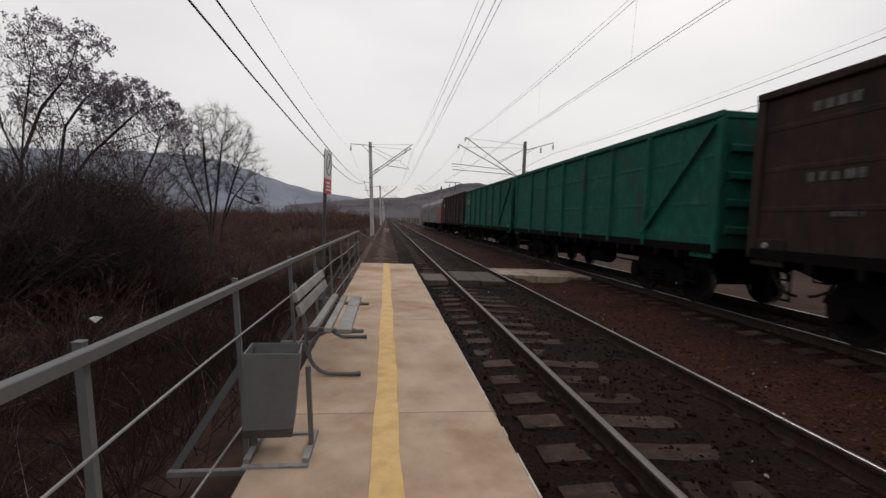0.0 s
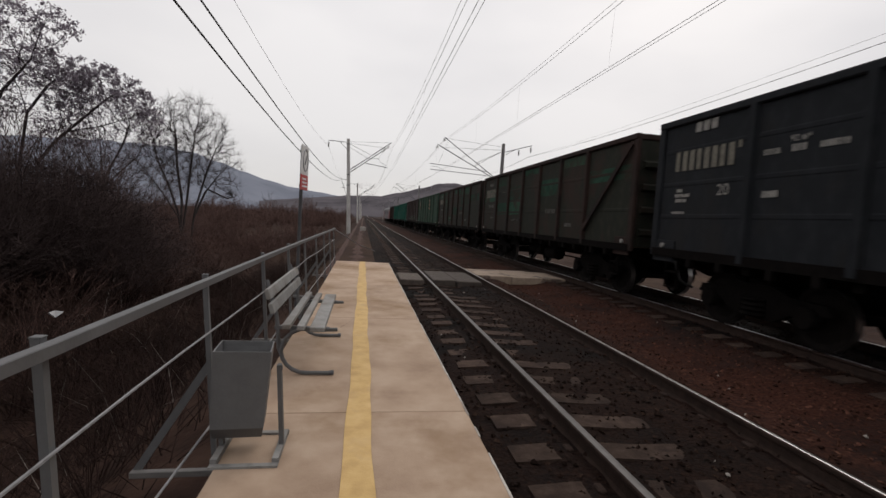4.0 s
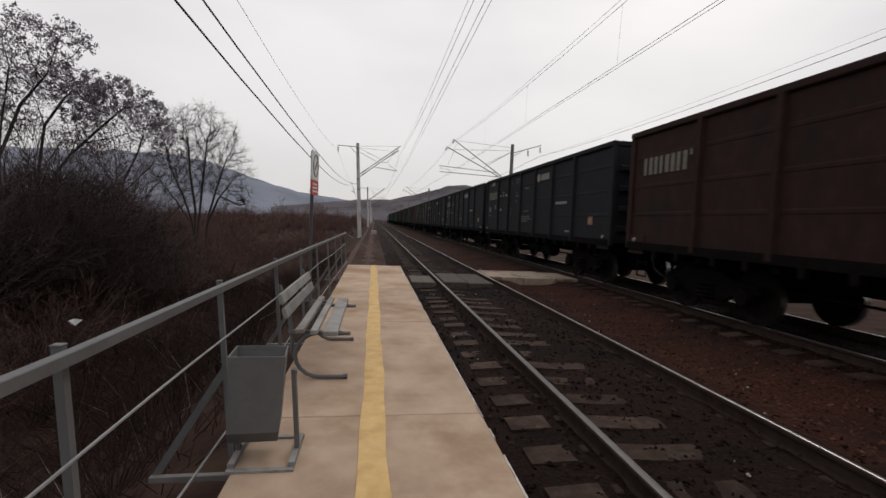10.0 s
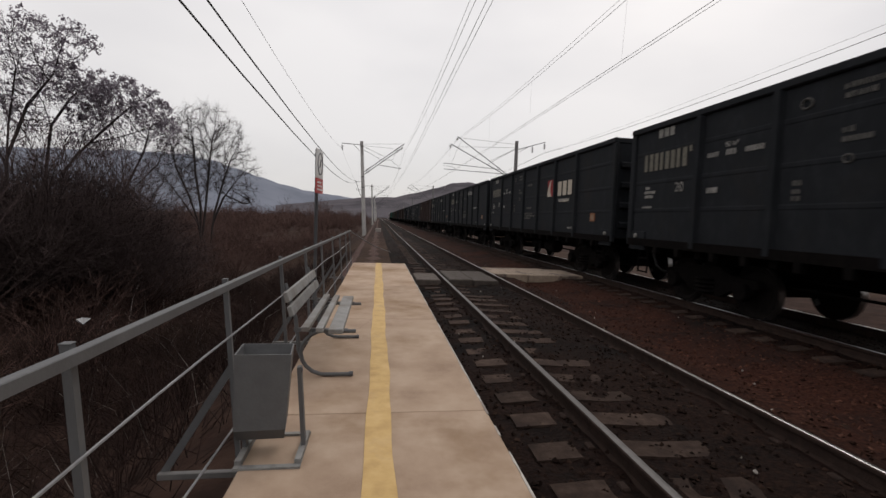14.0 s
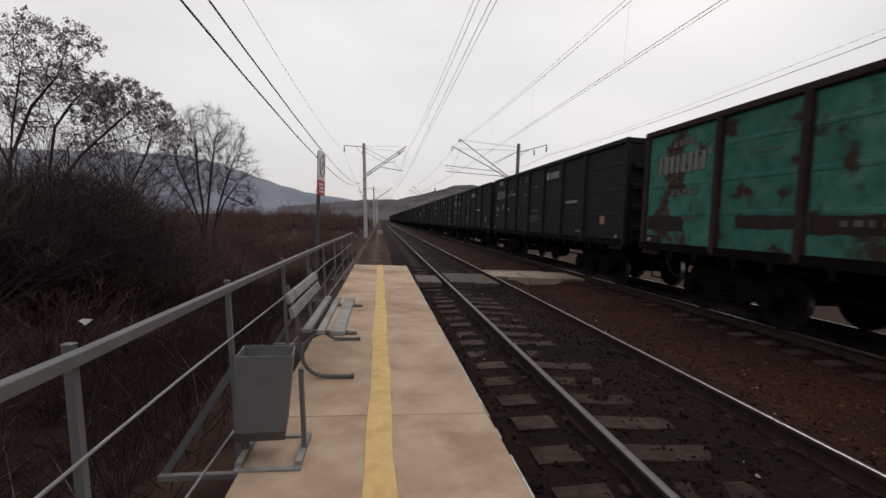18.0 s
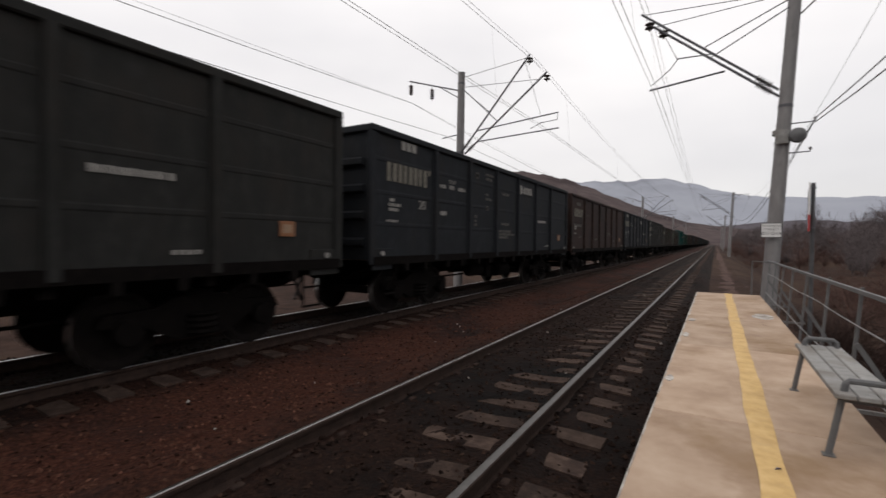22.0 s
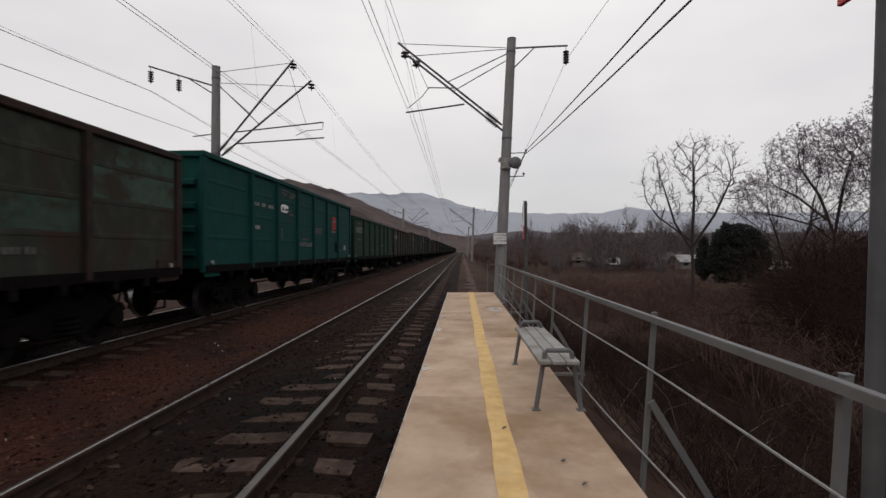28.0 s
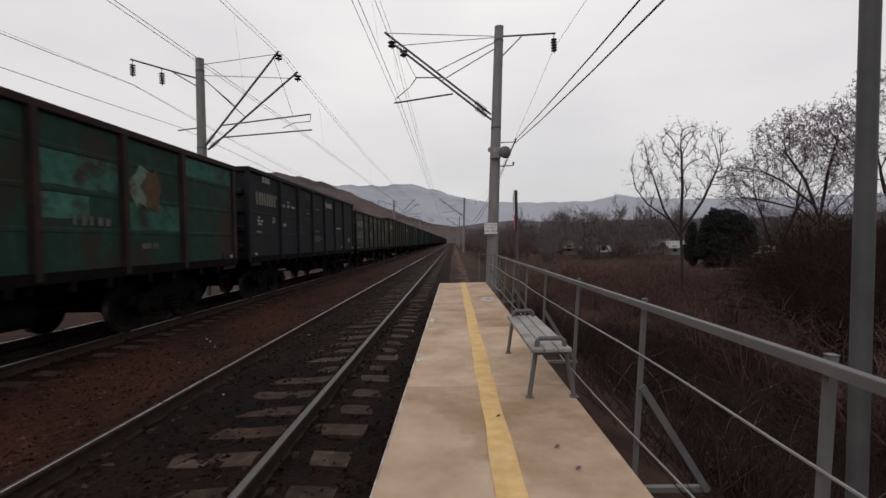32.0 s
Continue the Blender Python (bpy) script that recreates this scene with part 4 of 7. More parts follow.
PALE_PATCH = surface("pale_green_patch", [(0.075, 0.115, 0.090), (0.14, 0.185, 0.15)], 0.85, spec=0.1, scale=5, stain=(0.06, 0.04, 0.03), stain_scale=2.0)
m1 = Shape()
rr = random.Random(5)
for i, (a0, a1) in enumerate(zip(POSTS, POSTS[1:])):
    if i != 4:
        m1.box(XS + 0.006, XS + 0.02, a0 + 0.2, a1 - 0.2 - 0.3 * rr.random(), 1.36 + 0.06 * rr.random(), 1.62 + 0.2 * rr.random())
STENCILS["patch_strip"] = m1.mesh("repainted_strip", PALE_PATCH)
OVAL = POSTS[4] - 0.62
STENCILS["oval"] = Shape().prism([(OVAL + 0.29 * math.copysign(abs(math.cos(a)) ** 0.5, math.cos(a)), 2.93 + 0.125 * math.copysign(abs(math.sin(a)) ** 0.5, math.sin(a)))
                                  for a in np.linspace(0, 2 * PI, 25)[:-1]], XS - 0.004, XS + 0.001, "x").mesh("oval_plate", WHITE_SIGN)
m1 = Shape().prism([(OVAL + 0.24, 2.86), (OVAL + 0.14, 3.0), (OVAL + 0.0, 2.86)], XS - 0.008, XS - 0.002, "x")
for k in range(4):
    m1.box(XS - 0.008, XS - 0.002, OVAL - 0.09 - 0.06 * k, OVAL - 0.05 - 0.06 * k, 2.86, 2.94)
STENCILS["oval_mark"] = m1.mesh("oval_mark", SIGN_INK)
m1 = Shape()
for k, (y0, z, cnt, w) in enumerate(((0.36, 1.98, 9, 0.065), (-1.15, 2.43, 12, 0.072), (-1.15, 2.34, 9, 0.065), (-1.15, 2.26, 10, 0.065), (2.17, 3.47, 8, 0.06), (2.1, 3.37, 6, 0.06), (1.36, 3.38, 5, 0.06))):
    q = stencil_row(XS, y0, z, cnt, w, 0.06, 0.01, 0.3, 80 + k)
    m1.add(q.v, q.f)
STENCILS["owner_rows"] = m1.mesh("owner_stencil", FADED)
rr = random.Random(12)
STENCILS["graffiti_pale"] = Shape().prism([(POSTS[1] - 0.5 + 0.42 * math.cos(a) * rr.uniform(0.6, 1.1), 2.75 + 0.45 * math.sin(a) * rr.uniform(0.6, 1.1)) for a in np.linspace(0, 2 * PI, 15)[:-1]], XS - 0.003, XS + 0.006, "x").mesh("sprayed_pale_patch", PALE_PATCH)
STENCILS["graffiti_red"] = Shape().prism([(POSTS[1] - 0.75 + 0.30 * math.cos(a) * rr.uniform(0.6, 1.1), 2.78 + 0.5 * math.sin(a) * rr.uniform(0.6, 1.1)) for a in np.linspace(0, 2 * PI, 15)[:-1]], XS - 0.006, XS - 0.001, "x").mesh("sprayed_red_patch", PATCH_RUST)
STENCILS["orange_square"] = Shape().box(XS - 0.004, XS + 0.001, POSTS[2] - 1.35, POSTS[2] - 0.45, 2.50, 3.38).mesh("orange_square_emblem", ORANGE)
m1 = Shape()
for k, (ya, yb, za, zb) in enumerate(((0.55, 0.75, 3.02, 3.22), (0.82, 1.0, 3.02, 3.22), (1.07, 1.25, 3.02, 3.22), (0.55, 0.85, 2.64, 2.86), (0.92, 1.25, 2.64, 2.86))):
    m1.box(XS - 0.007, XS - 0.002, POSTS[2] - yb, POSTS[2] - ya, za, zb)
STENCILS["orange_bars"] = m1.mesh("emblem_bars", PAINTS["darkgreen"])
STENCILS["red_arc"] = Shape().tube([(XS - 0.006, -3.40, 2.82), (XS - 0.006, -3.54, 2.88), (XS - 0.006, -3.72, 2.90), (XS - 0.006, -3.96, 2.84)], 0.018, 6).mesh("white_arc", CHALK)
STENCILS["rust_square"] = Shape().box(XS + 0.004, XS + 0.02, POSTS[3] - 0.75, POSTS[3] - 0.3, 1.5, 1.95).mesh("rust_patch", PAINTS["brown"])

STENCILS["rust_field"] = Shape().box(XS + 0.004, XS + 0.012, HALF - 2.25, HALF - 0.75, 2.62, 3.42).mesh("rust_field", PATCH_RUST)
STENCILS["name_bars"] = stencil_row(XS, HALF - 0.95, 2.98, 4, 0.2, 0.3, 0.08, 0.5, 71).mesh("name_bars", NUMBER)
STENCILS["red_subline"] = stencil_row(XS, -3.38, 2.40, 7, 0.075, 0.05, 0.012, 0.3, 61).mesh("emblem_subline", CHALK)
STENCILS["soot_square"] = Shape().box(XS + 0.004, XS + 0.016, -4.16, -3.80, 1.55, 2.0).mesh("soot_patch", UNDER)
STENCILS["plate_white"] = Shape().box(XS - 0.012, XS + 0.002, -HALF + 1.02, -HALF + 1.32, 1.62, 1.86, 0.004).mesh("route_plate", CHALK)
STENCILS["short_mark"] = stencil_row(XS, -4.36, 1.56, 4, 0.07, 0.06, 0.01, 0.3, 62).mesh("short_mark", CHALK)


def repaint(seed, cover):
    """Repainted fields between the ribs of the platform side, bay by bay; cover gives the share of each band, lowest first."""
    rr, out = random.Random(seed), []
    edges = [-HALF + 0.12] + POSTS + [HALF - 0.12]
    levels = [SILL + k * (TOP - SILL) for k in (0.03, 0.27, 0.51, 0.76, 0.955)]
    for a0, a1 in zip(edges, edges[1:]):
        for k, share in enumerate(cover):
            if rr.random() > share:
                continue
            y0, y1 = a0 + 0.10, a1 - 0.10
            lo, hi = levels[k] + 0.05, levels[k + 1] - 0.05
            if rr.random() < 0.3:
                y0, y1 = (y0 + (y1 - y0) * rr.uniform(0.1, 0.5), y1) if rr.random() < 0.5 else (y0, y1 - (y1 - y0) * rr.uniform(0.1, 0.5))
            if k == 0 or rr.random() < 0.2:
                lo += (hi - lo) * rr.uniform(0.2, 0.6)
            n = 5
            o = [(y0 + (y1 - y0) * i / n, hi + rr.gauss(0, 0.006)) for i in range(n + 1)] + [(y1 + (y0 - y1) * i / n, lo + rr.gauss(0, 0.012)) for i in range(n + 1)]
            out.append(Shape().prism(o, XS + 0.008, XS + 0.014, "x"))
    return out


COVER = {"mint": (0.95, 0.12, 0.10, 0.10), "mossy": (0.1, 0.4, 0.5, 0.4), "palegreen": (0.2, 0.55, 0.75, 0.7), "patched": (0.15, 0.35, 0.45, 0.4)}
STYLE = {"midgreen": "faded green", "black": "soot-black", "olive": "greenish-black", "brown": "rust-brown", "redbrown": "dark red-brown", "green": "bright green", "teal": "clean teal-green", "darkgreen": "dirty dark green",
         "patched": "patchy green and rust-brown", "palegreen": "pale green, rust-streaked", "mint": "flaking turquoise and rust", "mossy": "blotchy mossy green"}
MADE = {}


def wagon(paint, marks, old=False, top=TOP):
    """An open goods wagon of the given paint and markings, built once and then copied."""
    key = (paint, marks, old, top)
    if key in MADE:
        return copy_thing(MADE[key], Matrix.Identity(4))
    label = STYLE[paint] + " open freight wagon of the passing train"
    if "crescent" in marks:
        label = STYLE[paint] + " open freight wagon with a red and cream emblem"
    elif "redsquare" in marks:
        label = STYLE[paint] + " open freight wagon with a red square emblem"
    w = thing("freight_wagon", (0, 0, 0), label, "freight wagon", "wagons of the train")
    M = wagon_meshes(paint, old, top)
    fit = Matrix.Translation((0, 0, SILL)) @ Matrix.Diagonal((1, 1, (top - SILL) / (TOP - SILL), 1)) @ Matrix.Translation((0, 0, -SILL))
    for s in (-1, 1):
        for k in range(7):
            part("side_panel", M["panel", s, {0: 0, 6: 6}.get(k, 1)], None, w, at=(0, (k - 1) * 1.705 if 0 < k < 6 else 0, 0))
        part("top_rail", M["top_rail", s], None, w)
        part("bottom_rail", M["bottom_rail", s], None, w)
        for y in POSTS:
            part("post", M["post", s], None, w, at=(0, y, 0))
    for e in (-1, 1):
        part("end_wall", M["end_wall", e], None, w)
        part("end_rail", M["end_rail", e], None, w)
        for s in (-1, 1):
            part("corner_post", M["corner_post", e, s], None, w)
            part("step", c["step", e, s], None, w)
        part("coupler", c["coupler", e], None, w)
        part("air_hose", c["hose", e], None, w, "black rubber brake hose")
        b = part("bogie", BOGIE["bolster"], None, w, at=(0, e * 4.325, 0))
        for s in (-1, 1):
            part("side_frame", BOGIE["side_frame", s], None, b)
            part("spring_set", BOGIE["spring_set", s], None, b)
        for a in (-0.925, 0.925):
            ws = part("wheelset", BOGIE["wheelset"], None, w, "dark wheelset with bright treads", at=(0, e * 4.325 + a, 0.478))
    part("wagon_floor", M["floor"], None, w, "rusty inside floor")
    part("centre_sill", CENTRE_SILL, None, w)
    for s in (-1, 1):
        part("hatch_chute", HATCH[s], None, w)
    part("brake_gear", BRAKE, None, w)
    if old:
        part("brace", M["brace"], None, w)
    # on the turquoise wagon these fields are brown dirt and rust, not repaint
    for sh in repaint(len(MADE) + 3, COVER[paint]) if paint in PATCHES else ():
        part("repainted_field", sh, PAINTS["mint"] if paint == "mint" else PATCHES[paint], w, "ragged field of new paint, on turquoise panels of dirt", at=fit)
    for k in marks:
        me = STENCILS[k]
        me = me[0] if isinstance(me, list) else me
        tagged(part(me.name.split(".")[0], me, None, w, at=fit), kind="stuff" if len(me.polygons) > 40 else "")
    MADE[key] = w
    return w


FULL = ("code", "volume", "number", "owner", "repair", "load", "survey", "address", "caution", "plate", "plate_face", ("end_lamp", -1), ("end_lamp", 1))
OP, HT, OLD = FULL + ("operator",), FULL + (("block", 0), ("block", 1), ("block", 2), "subline", "redpatch", "crescent"), ("number", "faded", ("end_lamp", -1), ("end_lamp", 1))
ROLL = {16: ("brown", OLD, True), 15: ("green", OLD, True), 14: ("green", (), True), 13: ("brown", ("faded", "arc", "patch_strip", ("end_lamp", -1), ("end_lamp", 1)), False), 12: ("midgreen", ("faded", ("end_lamp", -1), ("end_lamp", 1), "rust_field", "name_bars", "orange_square", "orange_bars", "rust_square"), False), 11: ("patched", OLD, False), 10: ("patched", OLD, True),
        9: ("black", OP, False), 8: ("brown", ("faded", "plate", "plate_face", ("end_lamp", -1), ("end_lamp", 1)), False), 7: ("palegreen", OLD + ("arc",), False), 3: ("redbrown", ("number", ("end_lamp", -1), ("end_lamp", 1)), False), 0: ("black", HT, False),
        -5: ("mint", OLD, False), -8: ("black", HT, False), -9: ("olive", OP, False), -11: ("brown", ("number", "repair", "faded", "plate", "plate_face", ("end_lamp", -1), ("end_lamp", 1)), False), -13: ("olive", OP, False),
        -14: ("patched", OLD + ("arc",), False), -15: ("palegreen", OLD, False), -16: ("teal", ("load", "survey", "redsquare", "red_arc", "red_subline", "soot_square", "plate_white", "short_mark", "oval", "oval_mark", "owner_rows", "return", ("end_lamp", -1), ("end_lamp", 1)), False),
        -17: ("darkgreen", OLD, False), -18: ("patched", OLD, False), -19: ("mossy", OLD + ("graffiti_pale", "graffiti_red"), False), -20: ("black", OP, False), -21: ("palegreen", OLD, False)}
far_mix = ["black", "black", "darkgreen", "black", "brown", "black", "patched", "olive"]
HEIGHTS = {15: MID_TOP, 14: MID_TOP, 13: 3.74, 12: 3.74, 11: 3.74, 10: 3.76, -5: MID_TOP, -14: 3.56, -15: 3.50, -17: LOW_TOP, -18: LOW_TOP, -19: 3.64, -21: 3.5}
TRAIN = []
for n in range(16, -46, -1):
    kind = ROLL.get(n) or (("black", OP, False) if n > -22 else (far_mix[(n * 7) % 8], OLD if n % 3 else OP, False))
    TRAIN.append((wagon(*kind, HEIGHTS.get(n, TOP)), n * PITCH - HALF))

# the locomotive, two coupled sections at the head
LOCO_RED = surface("red_loco_paint", [(0.12, 0.03, 0.028), (0.17, 0.042, 0.036)], 0.5, scale=6)
LOCO_GREY = surface("grey_loco_paint", [(0.08, 0.075, 0.076), (0.13, 0.122, 0.122)], 0.5, scale=6)
GLASS = surface("dark_glass", [(0.015, 0.017, 0.02), (0.02, 0.022, 0.026)], 0.1, scale=3, spec=0.6)


def loco_section(cab):
    """One section of an electric locomotive; its cab end points along cab (+1 or -1 in y)."""
    w = thing("locomotive", (0, 0, 0), "red and grey electric locomotive section with raised current collector", "locomotive", "locomotive sections")
    o = [(-1.5, 1.1), (-1.5, 3.35), (-1.25, 3.85), (1.25, 3.85), (1.5, 3.35), (1.5, 1.1)]
    part("body", Shape().prism(o, -7.3, 7.3, "y"), LOCO_GREY, w)
    part("red_band", Shape().box(-1.515, 1.515, min(cab * 2.5, cab * 7.33), max(cab * 2.5, cab * 7.33), 1.15, 3.0, 0.02), LOCO_RED, w, "red painted cab")
    part("roof_gear", Shape().box(-0.8, 0.8, -5.5, 5.5, 3.85, 4.05, 0.05).box(-0.5, 0.5, -2.5, -0.5, 4.05, 4.35, 0.05), DARK_STEEL, w)
    part("windscreen", Shape().box(-1.2, 1.2, cab * 7.33 - 0.02, cab * 7.33 + 0.02, 2.6, 3.3), GLASS, w)
    for s in (-1, 1):
        for k in range(5):
            part("side_grille", Shape().box(s * 1.51 - 0.02, s * 1.51 + 0.02, -cab * (4.8 - k * 1.5) - 0.5, -cab * (4.8 - k * 1.5) + 0.5, 2.3, 3.0, 0.01), DARK_STEEL, w)
    for a in (-4.2, 4.2):
        b = part("bogie", Shape().box(-1.2, 1.2, a - 2.0, a + 2.0, 0.35, 0.95, 0.1), UNDER, w)
        for d in (-1.45, 1.45):
            part("wheelset", BOGIE["wheelset"], None, w, at=(0, a + d, 0.478))
    pan = Shape()
    y0 = cab * 5.2
    for s in (-0.5, 0.5):
        pan.tube([(s, y0, 4.05), (s * 0.8, y0 - cab * 1.4, 4.9), (s * 0.6, y0 - cab * 0.1, 5.75)], 0.035, 6)
    pan.tube([(-0.95, y0 - cab * 0.1, 5.72), (-0.6, y0 - cab * 0.1, 5.8), (0.6, y0 - cab * 0.1, 5.8), (0.95, y0 - cab * 0.1, 5.72)], 0.04, 6)
    part("current_collector", pan, DARK_STEEL, w)
    return w


for k, cab in ((0, -1), (1, 1)):
    TRAIN.append((loco_section(cab), 17 * PITCH + 0.6 + 7.6 + 15.4 * k - PITCH + HALF * 0 + 0.6))

# ---- railing of the platform ----
POST_Y = [-13.9, -12.45, -10.95, -9.52, -7.96, -6.3, -4.73, -3.11, -1.51, -0.01, 1.52, 2.98, 4.6, 6.05, 7.6, 9.25, 10.85, 12.5, 14.0]
ARM_Y = (-13.9, -10.95, -7.96, -4.73, -1.51, 2.98, 6.05, 9.25, 12.5)
RX, RZ = -0.885, 1.137


def bow_x(y):
    """The railing draws in a little towards its far end."""
    return 0.07 * max(0.0, (y - 5.0) / 9.0)


def lift_z(y):
    """The back half of the handrail stands slightly higher."""
    return 0.022 * min(1.0, max(0.0, (1.2 - y) / 1.2))


def lean_x(z):
    """The posts lean outwards a little at the top."""
    return RX - 0.042 + 0.075 * (RZ - z)


railing = thing("railing", (0, 0, 0), "grey-painted steel railing along the back of the platform", "railing")
bar, ends = Shape(), [POST_Y[0] - 0.05] + POST_Y[1:-1] + [POST_Y[-1] + 0.05]
for y in ends:
    x, z = RX + bow_x(y), RZ + lift_z(y)
    bar.v += [(x - 0.018, y, z - 0.04), (x + 0.018, y, z - 0.04), (x + 0.018, y, z - 0.003), (x + 0.015, y, z), (x - 0.015, y, z), (x - 0.018, y, z - 0.003)]
for k in range(len(ends) - 1):
    bar.f += [(6 * k + j, 6 * k + (j + 1) % 6, 6 * k + 6 + (j + 1) % 6, 6 * k + 6 + j) for j in range(6)]
bar.f += [tuple(range(6))[::-1], tuple(range(len(bar.v) - 6, len(bar.v)))]
part("handrail", bar, GREY_PAINT, railing, "square-section grey handrail")
p0, p1 = Vector((lean_x(-0.2), 0, -0.2)), Vector((lean_x(RZ), 0, RZ + 0.008))
post_me = Shape().bar(p0, p1, 0.028, 0.030, (0, 1, 0)).mesh("post", GREY_PAINT)
arm_me = Shape().box(-1.32, PX0 + 0.3, -0.02, 0.02, -0.115, -0.075, 0.004).mesh("bracket_arm", RUST_PAINT)
brace_me = Shape().bar((-1.30, 0.03, -0.095), (lean_x(0.6), 0.03, 0.60), 0.022, 0.045).mesh("brace", GREY_PAINT)
cap_me = Shape().box(lean_x(RZ) - 0.017, lean_x(RZ) + 0.017, -0.017, 0.017, RZ + 0.008, RZ + 0.014, 0.002).mesh("post_cap", GREY_PAINT)
for y in POST_Y:
    ob = part("post", post_me, None, railing, at=(bow_x(y), y, lift_z(y)))
    part("post_cap", cap_me, None, ob)
    if y in ARM_Y:
        part("bracket_arm", arm_me, None, railing, "rusty grey bracket arm", at=(bow_x(y), y, 0))
        part("brace", brace_me, None, railing, at=(bow_x(y), y, 0))
for z in (0.80, 0.27):
    rod = [(lean_x(z) + 0.027 + bow_x(y) + 0.006 * math.sin(y * 2.1 + z), y, z + 0.010 * math.sin(y * 1.3 + 5 * z)) for y in np.arange(POST_Y[0], POST_Y[-1] + 0.05, 0.43)]
    part("railing_rod", Shape().tube(rod, 0.0065, 6), WIRE_STEEL, railing, "thin steel rod")
part("end_stay", Shape().tube([(RX + 0.07, POST_Y[-1], RZ - 0.04), (-0.2, 19.5, 0.35), (0.7, 25.0, -0.33)], 0.012, 6), WIRE_STEEL, railing, "thin steel stay running down to the ground")
part("end_rail", Shape().tube([(RX + 0.01, POST_Y[0] - 0.02, RZ - 0.04), (RX + 0.35, POST_Y[0] - 0.3, RZ - 0.02), (RX + 0.36, POST_Y[0] - 0.3, -0.4)], 0.018, 8), GREY_PAINT, railing)

# ---- litter bin ----
bin_ob = thing("litter_bin", (-0.565, 2.71, PZ), "grey sheet-metal tilting litter bin on a welded frame", "litter bin")
hw, hd = 0.175, 0.21
frame_sh = Shape()
frame_sh.box(-hw, hw, -hd, -hd + 0.035, 0.0, 0.012).box(-hw, hw, hd - 0.035, hd, 0.0, 0.012).box(-hw, -hw + 0.035, -hd + 0.035, hd - 0.035, 0.001, 0.035).box(hw - 0.035, hw, -hd + 0.035, hd - 0.035, 0.001, 0.035)
part("base_frame", frame_sh, PLANK, bin_ob, "worn angle-iron base frame")
for s in (-1, 1):
    part("upright", Shape().bar((s * (hw - 0.012), 0, 0.03), (s * (hw - 0.012) - 0.03, 0, 0.50), 0.024, 0.04), GREY_PAINT, bin_ob)
    part("pivot", Shape().lathe([(0.014, -0.012), (0.014, 0.018)], 8, (s * (hw - 0.012) - 0.03, 0, 0.48), "x"), DARK_STEEL, bin_ob)
t0, t1, b0 = (0.155, 0.15), 0.64, 0.085
body = Shape()
ring = lambda x, y0, y1, z: [(-x, y0, z), (x, y0, z), (x, y1, z), (-x, y1, z)]
rows = [ring(0.128, -0.06, 0.08, b0 + 0.055), ring(0.136, -0.13, 0.10, b0 + 0.13), ring(0.148, -0.145, 0.16, t1 - 0.03), ring(0.150, -0.146, 0.165, t1), ring(0.142, -0.138, 0.157, t1), ring(0.140, -0.136, 0.155, t1 - 0.03),
        ring(0.115, -0.055, 0.075, b0 + 0.075)]
for r in rows:
    k = len(body.v)
    body.v += r
for i in range(len(rows) - 1):
    for j in range(4):
        a, b = 4 * i + j, 4 * i + (j + 1) % 4
        body.f.append((a, b, b + 4, a + 4))
body.f += [(3, 2, 1, 0), (24, 25, 26, 27)]
part("container", body, GREY_PAINT, bin_ob, "dented grey sheet container", at=pose(-0.082, 0, -0.05, -4, 2, 7))

# ---- bench with a back ----
bench = thing("bench", (0, 0, 0), "grey slatted bench with a back on bent steel tubes", "bench", "benches")
seat_z = PZ + 0.45
for x0, x1, dz in ((-0.385, -0.265, 0.0), (-0.485, -0.425, 0.012), (-0.60, -0.535, 0.02)):
    part("seat_slat", Shape().box(x0, x1, 3.80, 5.42, seat_z - 0.04 + dz, seat_z + dz, 0.006), PLANK, bench)
for k, (z, x) in enumerate(((0.775, -0.685), (0.89, -0.718))):
    part("back_slat", Shape().box(-0.018, 0.018, 3.80, 5.42, -0.042, 0.042, 0.006), PLANK, bench, at=pose(x, 0, z, 0, -18, 0))
for y in (3.97, 5.22):
    leg = [(-0.20, y, PZ + 0.018), (-0.42, y, PZ + 0.018)]
    leg += [(-0.42 - 0.205 * math.sin(a), y, PZ + 0.018 + 0.19 * (1 - math.cos(a))) for a in np.linspace(0.25, PI, 10)]
    leg += [(-0.30, y, seat_z - 0.06), (-0.17, y, seat_z - 0.055)]
    part("leg", Shape().tube(leg, 0.017, 8), GREY_PAINT, bench, "bent steel tube leg")
    back = [(-0.62, y + 0.05, PZ + 0.14), (-0.655, y + 0.05, PZ + 0.22), (-0.66, y + 0.05, PZ + 0.34), (-0.68, y + 0.05, PZ + 0.50), (-0.768, y + 0.05, PZ + 0.79)]
    part("back_support", Shape().tube(back, 0.017, 8), GREY_PAINT, bench, "bent steel tube upright")
    part("seat_bearer", Shape().bar((-0.69, y + 0.05, seat_z - 0.055), (-0.24, y + 0.02, seat_z - 0.055), 0.03, 0.03), GREY_PAINT, bench)
    for x in (-0.20,):
        part("foot_cap", Shape().lathe([(0.021, -0.02), (0.021, 0.015)], 8, (x, y, PZ + 0.021), "x"), DARK_STEEL, bench)

